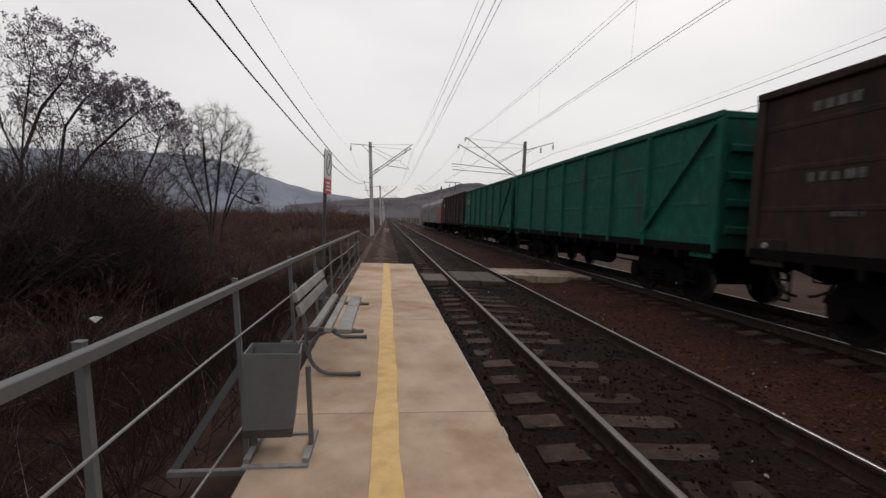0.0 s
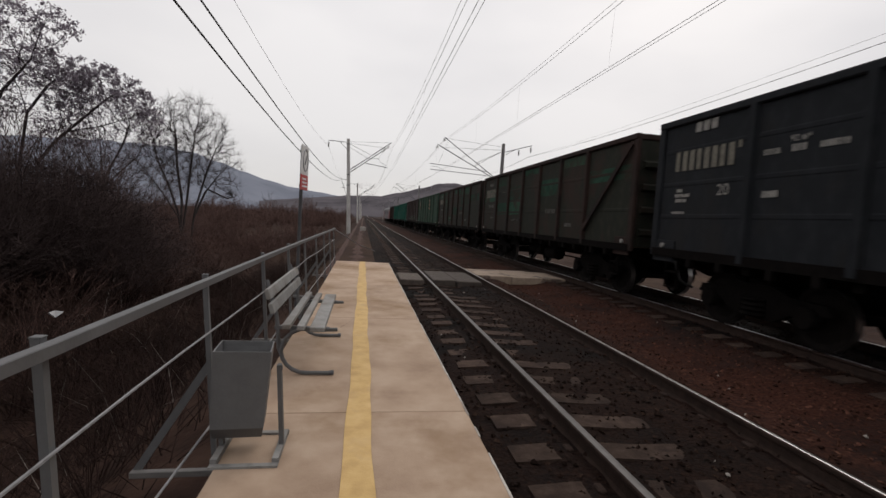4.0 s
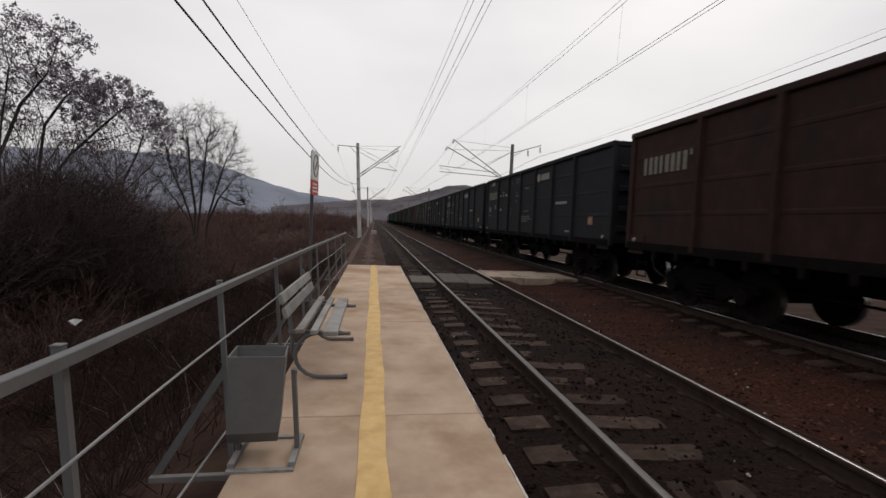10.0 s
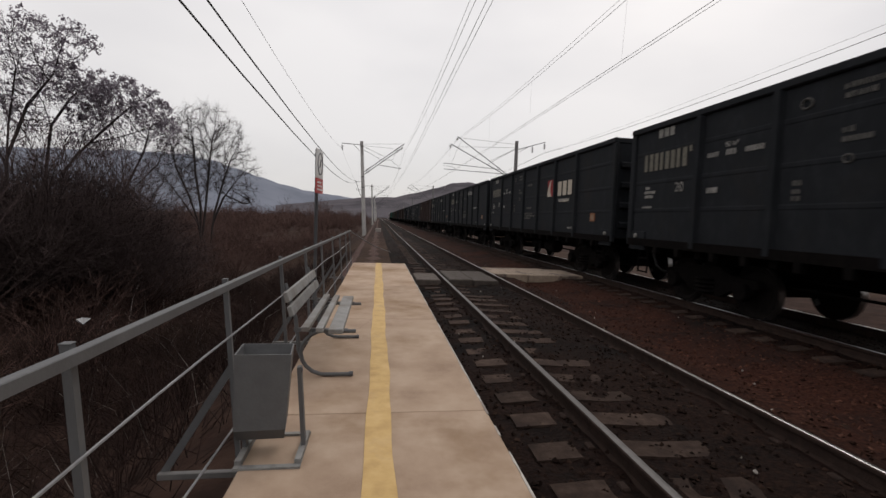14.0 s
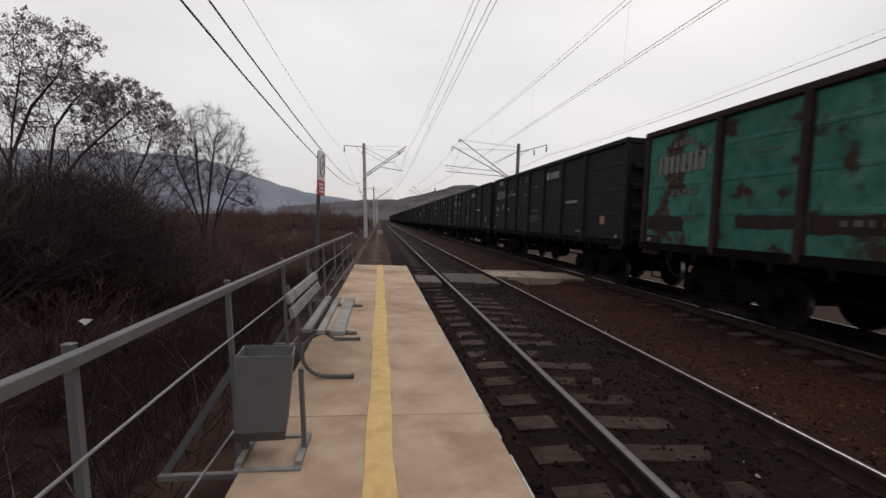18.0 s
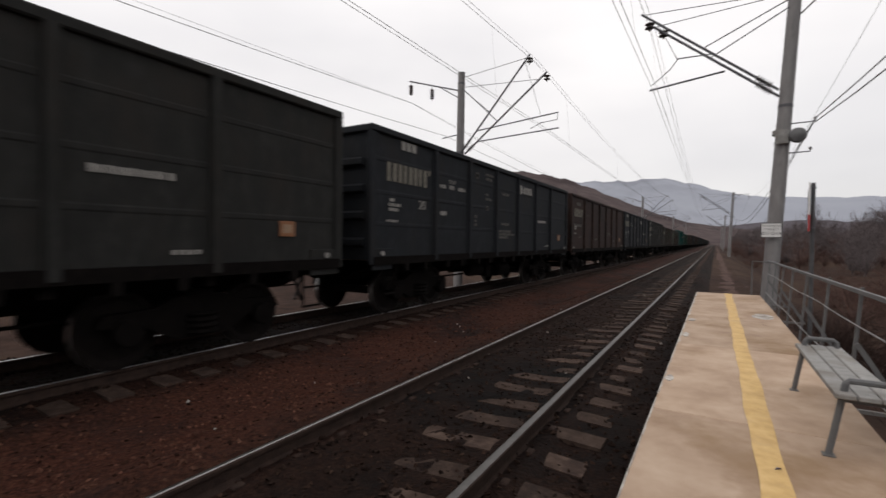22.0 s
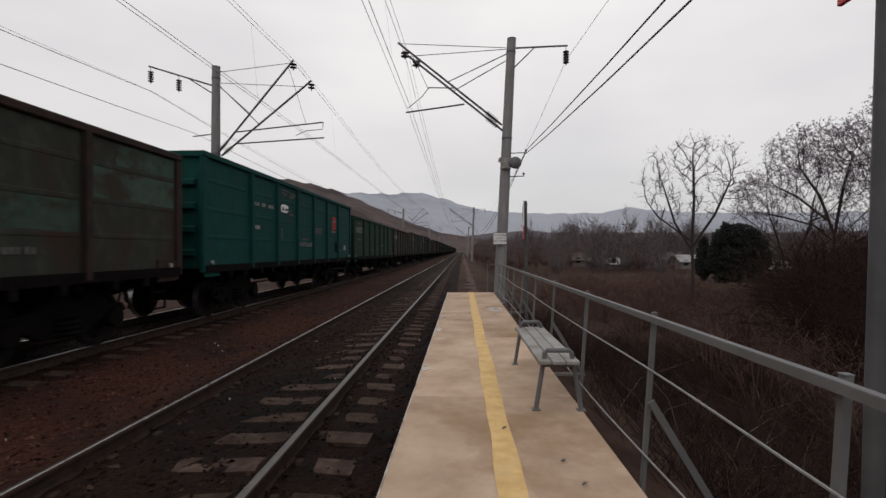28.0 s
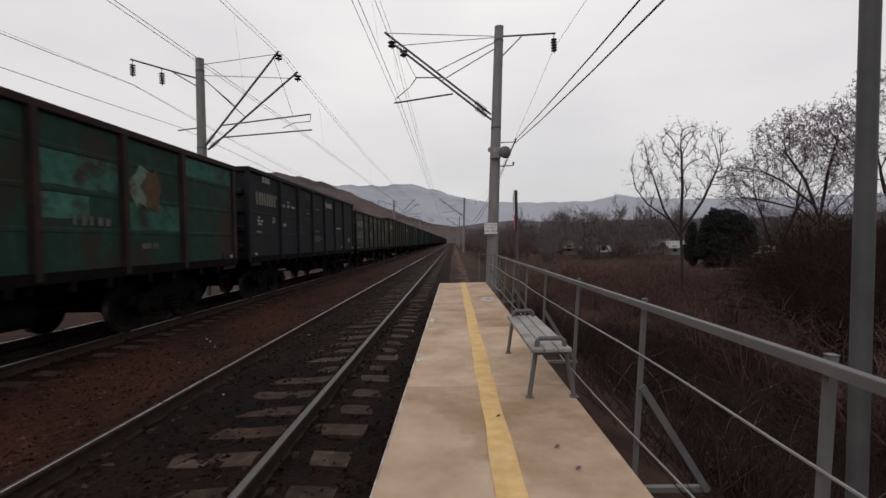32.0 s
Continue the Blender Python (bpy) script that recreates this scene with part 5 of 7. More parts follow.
# ---- backless bench ----
bench2 = thing("bench", (0, 0, 0), "backless grey slatted bench with looped steel ends, on the platform", "bench", "benches")
for x0, x1 in ((-0.435, -0.325), (-0.555, -0.443), (-0.675, -0.563)):
    part("seat_slat", Shape().box(x0, x1, -4.20, -2.42, seat_z - 0.035, seat_z, 0.006), PLANK, bench2)
for y in (-2.52, -4.12):
    loop = [(-0.315, y, PZ + 0.01), (-0.375, y, PZ + 0.38), (-0.395, y, PZ + 0.50), (-0.415, y, PZ + 0.52), (-0.605, y, PZ + 0.52), (-0.625, y, PZ + 0.50), (-0.645, y, PZ + 0.38), (-0.705, y, PZ + 0.01)]
    part("end_loop", Shape().tube(loop, 0.021, 8), GREY_PAINT, bench2, "grey bent tube end frame")
    part("seat_bearer", Shape().bar((-0.37, y, seat_z - 0.055), (-0.65, y, seat_z - 0.055), 0.03, 0.035), GREY_PAINT, bench2)
    for x in (-0.315, -0.705):
        part("foot_plate", Shape().box(x - 0.035, x + 0.035, y - 0.035, y + 0.035, PZ, PZ + 0.008), RUST_PAINT, bench2)

# patches of pale mortar, leaves and stubs of bolts on the slab
for x, y, sx, sy in ((-0.45, -9.4, 0.20, 0.42), (0.74, -6.6, 0.05, 0.22), (0.76, -3.9, 0.045, 0.13), (0.72, -8.2, 0.07, 0.2)):
    o = [(x + sx * math.cos(a) * random.uniform(0.7, 1.1), y + sy * math.sin(a) * random.uniform(0.7, 1.1)) for a in np.linspace(0, 2 * PI, 13)[:-1]]
    solid("mortar_patch", Shape().prism(o, PZ - 0.01, PZ + 0.006, "z"), EDGE_PAINT, "pale mortar patch on the platform", "patch", "mortar patches")
for x, y in ((-0.36, -1.55), (-0.42, -1.25), (-0.02, -2.1)):
    solid("dry_leaf", Shape().add([(x, y, PZ + 0.008), (x + 0.03, y + 0.01, PZ + 0.014), (x + 0.045, y + 0.04, PZ + 0.007), (x + 0.015, y + 0.03, PZ + 0.022), (x + 0.02, y + 0.02, PZ + 0.005)],
          [(0, 1, 3), (1, 2, 3), (0, 4, 1), (1, 4, 2), (2, 4, 3), (3, 4, 0)]), DRY_LEAF, "curled brown dead leaf on the platform", "leaf", "dead leaves")

# ---- platform signs on poles ----
POLE_PAINT = surface("dull_pole_paint", [(0.050, 0.050, 0.053), (0.078, 0.078, 0.082)], 0.6, scale=6, stain=(0.06, 0.05, 0.045), stain_scale=4, stain_range=(0.6, 0.72), bump=0.08)
SIGN_GREY = surface("emblem_grey", [(0.16, 0.16, 0.17), (0.22, 0.22, 0.23)], 0.6, scale=5)


def platform_sign(x, y, z0, z1, w, r, tilt=0.0, shift=0.0, lean=0.0):
    """A two-colour stop sign that faces the track on a pole outside the railing."""
    s = thing("platform_sign", pose(x, y, 0, 0, lean, tilt), "white and red stop sign on a grey pole behind the railing", "sign", "platform signs")
    part("pole", Shape().lathe([(r * 1.02, -1.6), (r, 0.5), (r * 0.97, z1)], 16), POLE_PAINT, s, "grey steel pole", smooth=True)
    split = z0 + 0.34 * (z1 - z0)
    y0, y1 = shift - w / 2, shift + w / 2
    part("white_panel", Shape().box(r + 0.006, r + 0.03, y0, y1, split, z1, 0.004), WHITE_SIGN, s)
    part("red_panel", Shape().box(r + 0.006, r + 0.03, y0, y1, z0, split - 0.002, 0.004), RED_SIGN, s)
    zc, ring_sh = (split + z1) / 2, Shape()
    rr = w * 0.36
    pts = [(r + 0.032, shift + rr * math.cos(a), zc + 1.15 * rr * math.sin(a)) for a in np.linspace(0, 2 * PI, 25)]
    part("emblem_ring", ring_sh.tube(pts, 0.013, 6), SIGN_GREY, s, "round grey emblem")
    part("emblem_bar", Shape().bar((r + 0.033, shift - rr * 0.3, zc - rr * 0.45), (r + 0.033, shift + rr * 0.3, zc + rr * 0.5), 0.03, 0.01), SIGN_GREY, s)
    for k in range(3):
        zz = z0 + (split - z0) * (0.25 + 0.24 * k)
        part("text_bar", Shape().box(r + 0.028, r + 0.033, shift - w * 0.38, shift + w * (0.38 - 0.08 * k), zz - 0.016, zz + 0.016), WHITE_SIGN, s)
    for z in (z0 + 0.08, z1 - 0.1):
        part("clamp", Shape().lathe([(r + 0.01, -0.02), (r + 0.01, 0.02)], 14, (0, 0, z)), DARK_STEEL, s)
    return s


platform_sign(-1.22, 9.35, 1.98, 2.83, 0.50, 0.034, -7)
platform_sign(-1.38, -10.85, 1.88, 2.90, 0.50, 0.04, -8.5)
platform_sign(-1.32, -0.40, 2.66, 3.55, 0.50, 0.037, 0, 0.075, -2.1)

# ---- overhead line ----
def insulator(parent, top, n=3, r=0.085, name="insulator", way=(0, 0, -1), step=0.075):
    """A string of bell-shaped discs hanging from top."""
    prof = [(0.015, 0.02)]
    for k in range(n):
        z = -k * step
        prof += [(0.03, z), (r * 0.9, z - 0.018), (r, z - 0.038), (0.035, z - 0.046)]
    prof += [(0.015, -n * step - 0.03)]
    q = Vector((0, 0, -1)).rotation_difference(Vector(way)).to_matrix().to_4x4()
    me = Shape().lathe(prof, 10).mesh(name, PORCELAIN, True)
    return part(name, me, None, parent, "brown porcelain insulator", at=Matrix.Translation(top) @ q)


def mast(base, top, label, mat):
    m = thing("catenary_mast", (0, 0, 0), label, "catenary mast", "catenary masts")
    part("mast_pole", Shape().tube([base, top], 0.225, 20, 0.165), mat, m, "tapered grey concrete pole", smooth=True)
    part("mast_cap", Shape().tube([top, (top[0], top[1], top[2] + 0.03)], 0.172, 16), DARK_STEEL, m)
    for h in (0.955, 0.66, 0.56):
        p = [base[i] + (top[i] - base[i]) * h for i in range(3)]
        r = 0.225 - 0.06 * h + 0.012
        part("band", Shape().tube([(p[0], p[1], p[2] - 0.04), (p[0], p[1], p[2] + 0.04)], r, 16), DARK_STEEL, m)
    return m


def along(a, b, u):
    return tuple(a[i] + (b[i] - a[i]) * u for i in range(3))


def single_bracket(m, base, top, reach, side):
    """The inclined twin-tube bracket of a mast: side is +1 or -1 in x, reach the x of its tip."""
    y = base[1]
    foot = along(base, top, 0.705)
    head = along(base, top, 0.975)
    tip = (reach, y, top[2] - 0.04)
    for k, (dy, dz, shorten) in enumerate(((-0.10, 0.06, 1.0), (0.10, -0.20, 0.90))):
        a = (foot[0] + side * 0.2, y + dy, foot[2] + dz)
        b = along(a, (tip[0], y + dy, tip[2] + dz), shorten)
        part("bracket_tube", Shape().tube([a, b], 0.042, 8), DARK_STEEL, m)
        d = (Vector(b) - Vector(a)).normalized()
        insulator(m, tuple(Vector(a) + d * 0.25), 6, 0.105, way=tuple(d), step=0.085)
        part("bracket_tie", Shape().tube([(head[0], y + dy, head[2] - 0.12 * k), along(a, b, 0.99)], 0.014, 6), DARK_STEEL, m)
        part("bracket_tie", Shape().tube([(head[0], y + dy, head[2] - 0.15 - 0.3 * k), along(a, b, 0.52)], 0.02, 6), DARK_STEEL, m)
    a = (foot[0] + side * 0.2, y, foot[2])
    for u, k in ((0.93, 0), (0.82, 1)):
        p = along(a, tip, u)
        insulator(m, (p[0], y, p[2] - 0.12), 2, 0.16, step=0.13)
        part("hanger", Shape().tube([p, (p[0], y, p[2] - 0.14)], 0.012, 6), DARK_STEEL, m)
    arm0 = along(a, tip, 0.36)
    end = (reach - side * 0.3, y - 0.05, foot[2] + 0.58)
    part("steady_arm", Shape().tube([(arm0[0], y - 0.05, foot[2] + 0.86), end], 0.032, 8), DARK_STEEL, m)
    reg = (reach - side * 0.35, y + 0.1, foot[2] + 1.55)
    arm1 = along(a, tip, 0.46)
    part("steady_arm", Shape().tube([(arm1[0], y + 0.1, arm1[2] - 0.05), (arm1[0] + side * 1.0, y + 0.1, arm1[2] - 0.02)], 0.022, 8), DARK_STEEL, m)
    part("registration_arm", Shape().tube([(arm1[0] + side * 0.95, y + 0.1, arm1[2] - 0.02), (arm1[0] + side * 1.2, y + 0.1, arm1[2] - 0.35), (reach - side * 0.4, y + 0.05, foot[2] + 0.72)], 0.016, 6),
         DARK_STEEL, m)
    part("hanger", Shape().tube([along(a, tip, 0.86), (arm1[0] + side * 1.0, y + 0.1, arm1[2])], 0.01, 6), DARK_STEEL, m)


def twin_bracket(m, base, top, tips):
    """Two inclined tubes of unequal reach, for the freight track."""
    y = base[1]
    foot, head = along(base, top, 0.665), along(base, top, 0.975)
    for k, (tx, tz) in enumerate(tips):
        a = (foot[0] - 0.2, y + 0.12 * (1 - 2 * k), foot[2] - 0.1 * k)
        b = (tx, y + 0.12 * (1 - 2 * k), tz)
        part("bracket_tube", Shape().tube([a, b], 0.042, 8), DARK_STEEL, m)
        d = (Vector(b) - Vector(a)).normalized()
        insulator(m, tuple(Vector(a) + d * 0.2), 5, 0.10, way=tuple(d), step=0.085)
        part("bracket_tie", Shape().tube([(head[0], a[1], head[2] - 0.35 * k), along(a, b, 0.97 - 0.05 * k)], 0.014, 6), DARK_STEEL, m)
        part("bracket_tie", Shape().tube([(head[0], a[1], head[2] - 0.4), along(a, b, 0.42)], 0.02, 6), DARK_STEEL, m)
        insulator(m, (b[0], b[1], b[2] - 0.15), 2, 0.15, step=0.13)
        reach = (6.9, 5.9)[k]
        z = foot[2] + (1.22, 0.62)[k]
        part("steady_arm", Shape().tube([along(a, b, (0.22, 0.16)[k]), (6.2 + 0.05 * k, a[1], z)], 0.03, 8), DARK_STEEL, m)
    part("registration_arm", Shape().tube([(6.25, y, foot[2] + 1.2), (6.28, y, foot[2] + 0.95), (7.0, y, foot[2] + 0.9), (7.45, y, foot[2] + 0.7)], 0.016, 6), DARK_STEEL, m)
    part("hanger", Shape().tube([along(foot, (tips[0][0], y, tips[0][1]), 0.93), (7.0, y, foot[2] + 1.2)], 0.01, 6), DARK_STEEL, m)


def feeder_bracket(m, base, top, tip, n_strings):
    y, head = base[1], along(base, top, 0.97 if tip[0] < base[0] else 0.925)
    part("feeder_arm", Shape().tube([head, tip], 0.035, 8), DARK_STEEL, m)
    part("feeder_strut", Shape().tube([along(base, top, 0.89), along(head, tip, 0.42)], 0.025, 6), DARK_STEEL, m)
    for k in range(n_strings):
        p = along(head, tip, 0.97 - 0.42 * k)
        part("hanger", Shape().tube([p, (p[0], p[1], p[2] - 0.22)], 0.012, 6), DARK_STEEL, m)
        insulator(m, (p[0], p[1], p[2] - 0.2), 5, 0.12, step=0.10)


def cable_bracket(m, base, top):
    for h, dx in ((0.61, -0.75), (0.53, -0.70)):
        p = along(base, top, h)
        part("cable_bracket", Shape().tube([(p[0] + 0.2, p[1], p[2]), (p[0] + dx, p[1], p[2] + 0.02)], 0.02, 6), DARK_STEEL, m)
        insulator(m, (p[0] + dx, p[1], p[2] + 0.14), 1, 0.045, step=0.08)


LEFT = [(-1.0, -1.58, y) for y in (-15.95,)] + [(-1.45, -2.0, 51.0)] + [(-1.4, -1.9, y) for y in (119, 187, 255, 323, -84, -152, -220)]
for bx0, tx0, y in LEFT:
    base, top = (bx0, y, -1.5), (tx0, y, 9.56)
    # the masts ahead, from y = 40 on, take the paler concrete
    m = mast(base, top, "tapered concrete catenary mast with a steel bracket over the platform track", MAST if y < 40 else PALE_MAST)
    single_bracket(m, base, top, 2.75 if y < 40 else 2.6, 1)
    feeder_bracket(m, base, top, (tx0 - 2.1, y, 9.28), 1)
    cable_bracket(m, base, top)
    if y == -15.95:
        near_mast = m
RIGHT = [(11.02, 10.94, -17.95), (13.5, 13.55, 45.4)] + [(13.0, 13.1, y) for y in (113, 181, 249, 317)] + [(11.5, 11.5, y) for y in (-86, -154, -222)]
for bx0, tx0, y in RIGHT:
    base, top = (bx0, y, -1.5), (tx0, y, 9.56)
    m = mast(base, top, "tapered concrete catenary mast with twin brackets beyond the freight track", MAST)
    twin_bracket(m, base, top, ((7.5, 9.75), (6.8, 8.95)))
    feeder_bracket(m, base, top, (tx0 + 3.0, y, 9.68), 2)
    p = along(base, top, 0.74)
    part("cable_bracket", Shape().tube([p, (p[0] + 1.0, p[1], p[2] - 0.1)], 0.03, 6), DARK_STEEL, m)

# fittings of the mast by the platform: stop plate, lamp, cable coil
part("lamp_bracket", Shape().tube([(-1.28, -15.85, 4.85), (-1.65, -15.7, 4.9)], 0.03, 8), DARK_STEEL, near_mast)
part("lamp_head", Shape().lathe([(0.05, -0.16), (0.19, -0.10), (0.23, 0.0), (0.20, 0.10), (0.08, 0.16)], 16, (-1.66, -15.62, 4.83), "y"), GREY_PAINT, near_mast, "grey round lamp housing", smooth=True)
part("junction_box", Shape().box(-1.45, -1.12, -15.72, -15.66, 4.62, 4.92, 0.01), PLANK, near_mast, "pale metal box")
part("pole_wrap", Shape().tube([(-1.30, -15.95, 4.93), (-1.305, -15.95, 5.06)], 0.24, 16), PLANK, near_mast)
plate = thing("stop_plate", pose(-1.08, -15.66, 2.02, 90, 0, 180), "small white stop plate with black words on the mast", "sign")
part("plate_board", Shape().box(-0.26, 0.26, -0.22, 0.22, -0.012, 0.0, 0.003), WHITE_SIGN, plate)
edge_sh = Shape()
for a in ((-0.26, 0.26, 0.205, 0.22), (-0.26, 0.26, -0.22, -0.205), (-0.26, -0.245, -0.205, 0.205), (0.245, 0.26, -0.205, 0.205)):
    edge_sh.box(a[0], a[1], a[2], a[3], 0.0, 0.004)
part("plate_border", edge_sh, SIGN_INK, plate)
for text, size, z in (("ОСТАНОВКА", 0.085, 0.12), ("ПЕРВОГО", 0.085, 0.02), ("ВАГОНА", 0.125, -0.10)):
    lettering(text, size, SIGN_INK, plate, pose(0, z, 0.003))


# wires from mast to mast
def wire(name, pts, sag, r, mat, label, seg=14, joints=0):
    """One wire over all its supports, sagging between them."""
    sh, line = Shape(), []
    for a, b in zip(pts, pts[1:]):
        for k in range(seg):
            u = k / seg
            p = along(a, b, u)
            line.append((p[0], p[1], p[2] - 4 * sag * u * (1 - u)))
    line.append(pts[-1])
    ob = solid(name, sh.tube(line, r, 5), mat, label, "overhead wire", "overhead wires")
    return ob, line


ys_left = sorted(y for _, _, y in LEFT)
ys_right = sorted(y for _, _, y in RIGHT)
ext = lambda ys: [ys[0] - 68] + ys + [ys[-1] + 68]
for x0, ys, k in ((X1, ext(ys_left), 0), (X2, ext(ys_right), 1)):
    zig = lambda i, a: x0 + a * (1 if i % 2 else -1)
    _, low = wire("contact_wire", [(zig(i, 0.3) - 0.07, y, 6.85 - 0.17 * k) for i, y in enumerate(ys)], 0.04, 0.008, COPPER, "grey contact wire over the track")
    _, low2 = wire("contact_wire", [(zig(i, 0.3) + 0.07, y, 6.85 - 0.17 * k) for i, y in enumerate(ys)], 0.04, 0.007, COPPER, "grey contact wire over the track")
    wire("messenger_wire", [(zig(i, 0.12) - 0.13, y, 8.98 + 0.45 * k) for i, y in enumerate(ys)], 1.22 - 0.35 * k, 0.006, COPPER, "sagging messenger wire over the track")
    _, up = wire("messenger_wire", [(zig(i, 0.12), y, 8.95 + 0.45 * k) for i, y in enumerate(ys)], 1.25 - 0.35 * k, 0.008, COPPER, "sagging messenger wire over the track")
    drops = Shape()
    for a, b in zip(low, up):
        if abs(a[1]) < 260 and int(a[1] * 7) % 3 == 0:
            drops.tube([a, b], 0.0025, 4, cap=False)
    solid("droppers", drops, COPPER, "thin dropper wires between messenger and contact wire", "overhead wire", "", "stuff")
pts = [(bx0 + (tx0 - bx0) * 0.61 - 0.75, y, -1.5 + 11.06 * 0.61 + 0.1) for bx0, tx0, y in sorted(LEFT, key=lambda q: q[2])]
for dz, sag, dx in ((0.0, 1.22, 0.0), (-0.15, 1.58, 0.05)):
    wire("feeder_cable", [(x + dx, y, z + dz) for x, y, z in pts], sag, 0.014, CABLE, "thick black twisted cable strung along the masts")
wire("feeder_wire", [(tx0 - 2.05, y, 8.75) for _, tx0, y in sorted(LEFT, key=lambda q: q[2])], 1.5, 0.007, COPPER, "thin grey feeder wire beside the masts")
wire("feeder_wire", [(tx0 + 2.9, y, 8.58) for _, tx0, y in sorted(RIGHT, key=lambda q: q[2])], 0.92, 0.011, CABLE, "feeder wire beyond the freight track")
wire("feeder_wire", [(tx0 + 2.9, y, 8.60) for _, tx0, y in sorted(RIGHT, key=lambda q: q[2])], 0.68, 0.005, CABLE, "feeder wire beyond the freight track")
wire("feeder_wire", [(tx0 + 0.9, y, 6.7) for _, tx0, y in sorted(RIGHT, key=lambda q: q[2])], 0.6, 0.010, CABLE, "low cable beyond the freight track")

# ---- trees ----
def polar(az, d, o=(0, 0)):
    return o[0] + d * math.sin(radians(az)), o[1] + d * math.cos(radians(az))


BACK = (0.325, 1.55)


def unit(v):
    return v / (np.linalg.norm(v, axis=-1, keepdims=True) + 1e-9)


def rods(p0, p1, p2, r0, r1):
    """Many three-sided twigs at once, each of two pieces from p0 over p1 to a point at p2."""
    n = len(p0)
    d = p2 - p0
    d /= np.linalg.norm(d, axis=1, keepdims=True) + 1e-9
    s = np.cross(d, np.where(np.abs(d[:, 2:3]) > 0.8, [[1.0, 0, 0]], [[0, 0, 1.0]]))
    s /= np.linalg.norm(s, axis=1, keepdims=True) + 1e-9
    w = np.cross(d, s)
    ring = [s * math.cos(a) + w * math.sin(a) for a in (0, 2.094, 4.189)]
    r0, r1 = np.broadcast_to(r0, n)[:, None], np.broadcast_to(r1, n)[:, None]
    v = np.stack([p0 + q * r0 for q in ring] + [p1 + q * r1 for q in ring] + [p2], 1)
    k = np.arange(n)[:, None, None] * 7
    quads = np.array([(0, 1, 4, 3), (1, 2, 5, 4), (2, 0, 3, 5)])[None] + k
    tris = np.array([(3, 4, 6), (4, 5, 6), (5, 3, 6)])[None] + k
    return v.reshape(-1, 3), quads.reshape(-1, 4), tris.reshape(-1, 3)


def spikes(p0, p2, r):
    """Many plain tapering twigs at once, three faces each."""
    n = len(p0)
    d = unit(p2 - p0)
    s = unit(np.cross(d, np.where(np.abs(d[:, 2:3]) > 0.8, [[1.0, 0, 0]], [[0, 0, 1.0]])))
    w = np.cross(d, s)
    r = np.broadcast_to(r, n)[:, None]
    v = np.stack([p0 + (s * math.cos(a) + w * math.sin(a)) * r for a in (0, 2.094, 4.189)] + [p2], 1)
    t = np.array([(0, 1, 3), (1, 2, 3), (2, 0, 3)])[None] + np.arange(n)[:, None, None] * 4
    return v.reshape(-1, 3), np.zeros((0, 4), int), t.reshape(-1, 3)


def big_mesh(name, mat, *sets):
    """One mesh from sets of (vertices, quads, triangles)."""
    vs, qs, ts, k = [], [], [], 0
    for v, q, t in sets:
        vs.append(v)
        qs.append(q + k)
        ts.append(t + k)
        k += len(v)
    v, q, t = np.concatenate(vs), np.concatenate(qs), np.concatenate(ts)
    me = bpy.data.meshes.new(name)
    me.vertices.add(len(v))
    me.vertices.foreach_set("co", v.astype(np.float32).ravel())
    loops = np.concatenate([q.ravel(), t.ravel()])
    me.loops.add(len(loops))
    me.loops.foreach_set("vertex_index", loops.astype(np.int32))
    me.polygons.add(len(q) + len(t))
    start = np.concatenate([np.arange(len(q)) * 4, len(q) * 4 + np.arange(len(t)) * 3])
    me.polygons.foreach_set("loop_start", start.astype(np.int32))
    me.update(calc_edges=True)
    me.materials.append(mat)
    return me


def branch_out(rs, stems, lobes, n_goal, step, reach, stop, up):
    """Limbs that grow towards scattered goals within the crown's lobes. Returns nodes and parents."""
    goals = []
    vol = np.array([a * a * b for _, a, b in lobes])
    for (c, a, b), k in zip(lobes, (n_goal * vol / vol.sum()).astype(int)):
        u = unit(rs.normal(0, 1, (k, 3))) * rs.uniform(0.15, 1, (k, 1)) ** 0.42
        goals.append(np.array(c) + u * [a, a, b])
    goals = np.concatenate(goals)
    nodes, parent = [], []
    for line in stems:
        last = -1
        for p, q in zip(line, line[1:]):
            p, q = np.array(p, float), np.array(q, float)
            m = max(1, int(np.linalg.norm(q - p) / step))
            for i in range(m):
                nodes.append(p + (q - p) * i / m)
                parent.append(last)
                last = len(nodes) - 1
    nodes = list(nodes)
    best = np.full(len(goals), 1e9)
    who = np.zeros(len(goals), int)
    fresh = list(range(len(nodes)))
    for it in range(90):
        N = np.array([nodes[i] for i in fresh])
        d = np.linalg.norm(goals[:, None] - N[None], axis=2)
        j = d.argmin(1)
        dj = d[np.arange(len(goals)), j]
        better = dj < best
        best[better], who[better] = dj[better], np.array(fresh)[j[better]]
        live = best > stop
        goals, best, who = goals[live], best[live], who[live]
        near = best < reach
        if not near.any():
            break
        A = np.array(nodes)
        pull = np.zeros_like(A)
        np.add.at(pull, who[near], unit(goals[near] - A[who[near]]))
        grow = np.unique(who[near])
        fresh = []
        for i in grow:
            d = unit(unit(pull[i]) + np.array([0, 0, up]) + rs.normal(0, 0.08, 3))
            nodes.append(A[i] + d * step)
            parent.append(i)
            fresh.append(len(nodes) - 1)
        if len(nodes) > 9000:
            break
    return np.array(nodes), parent


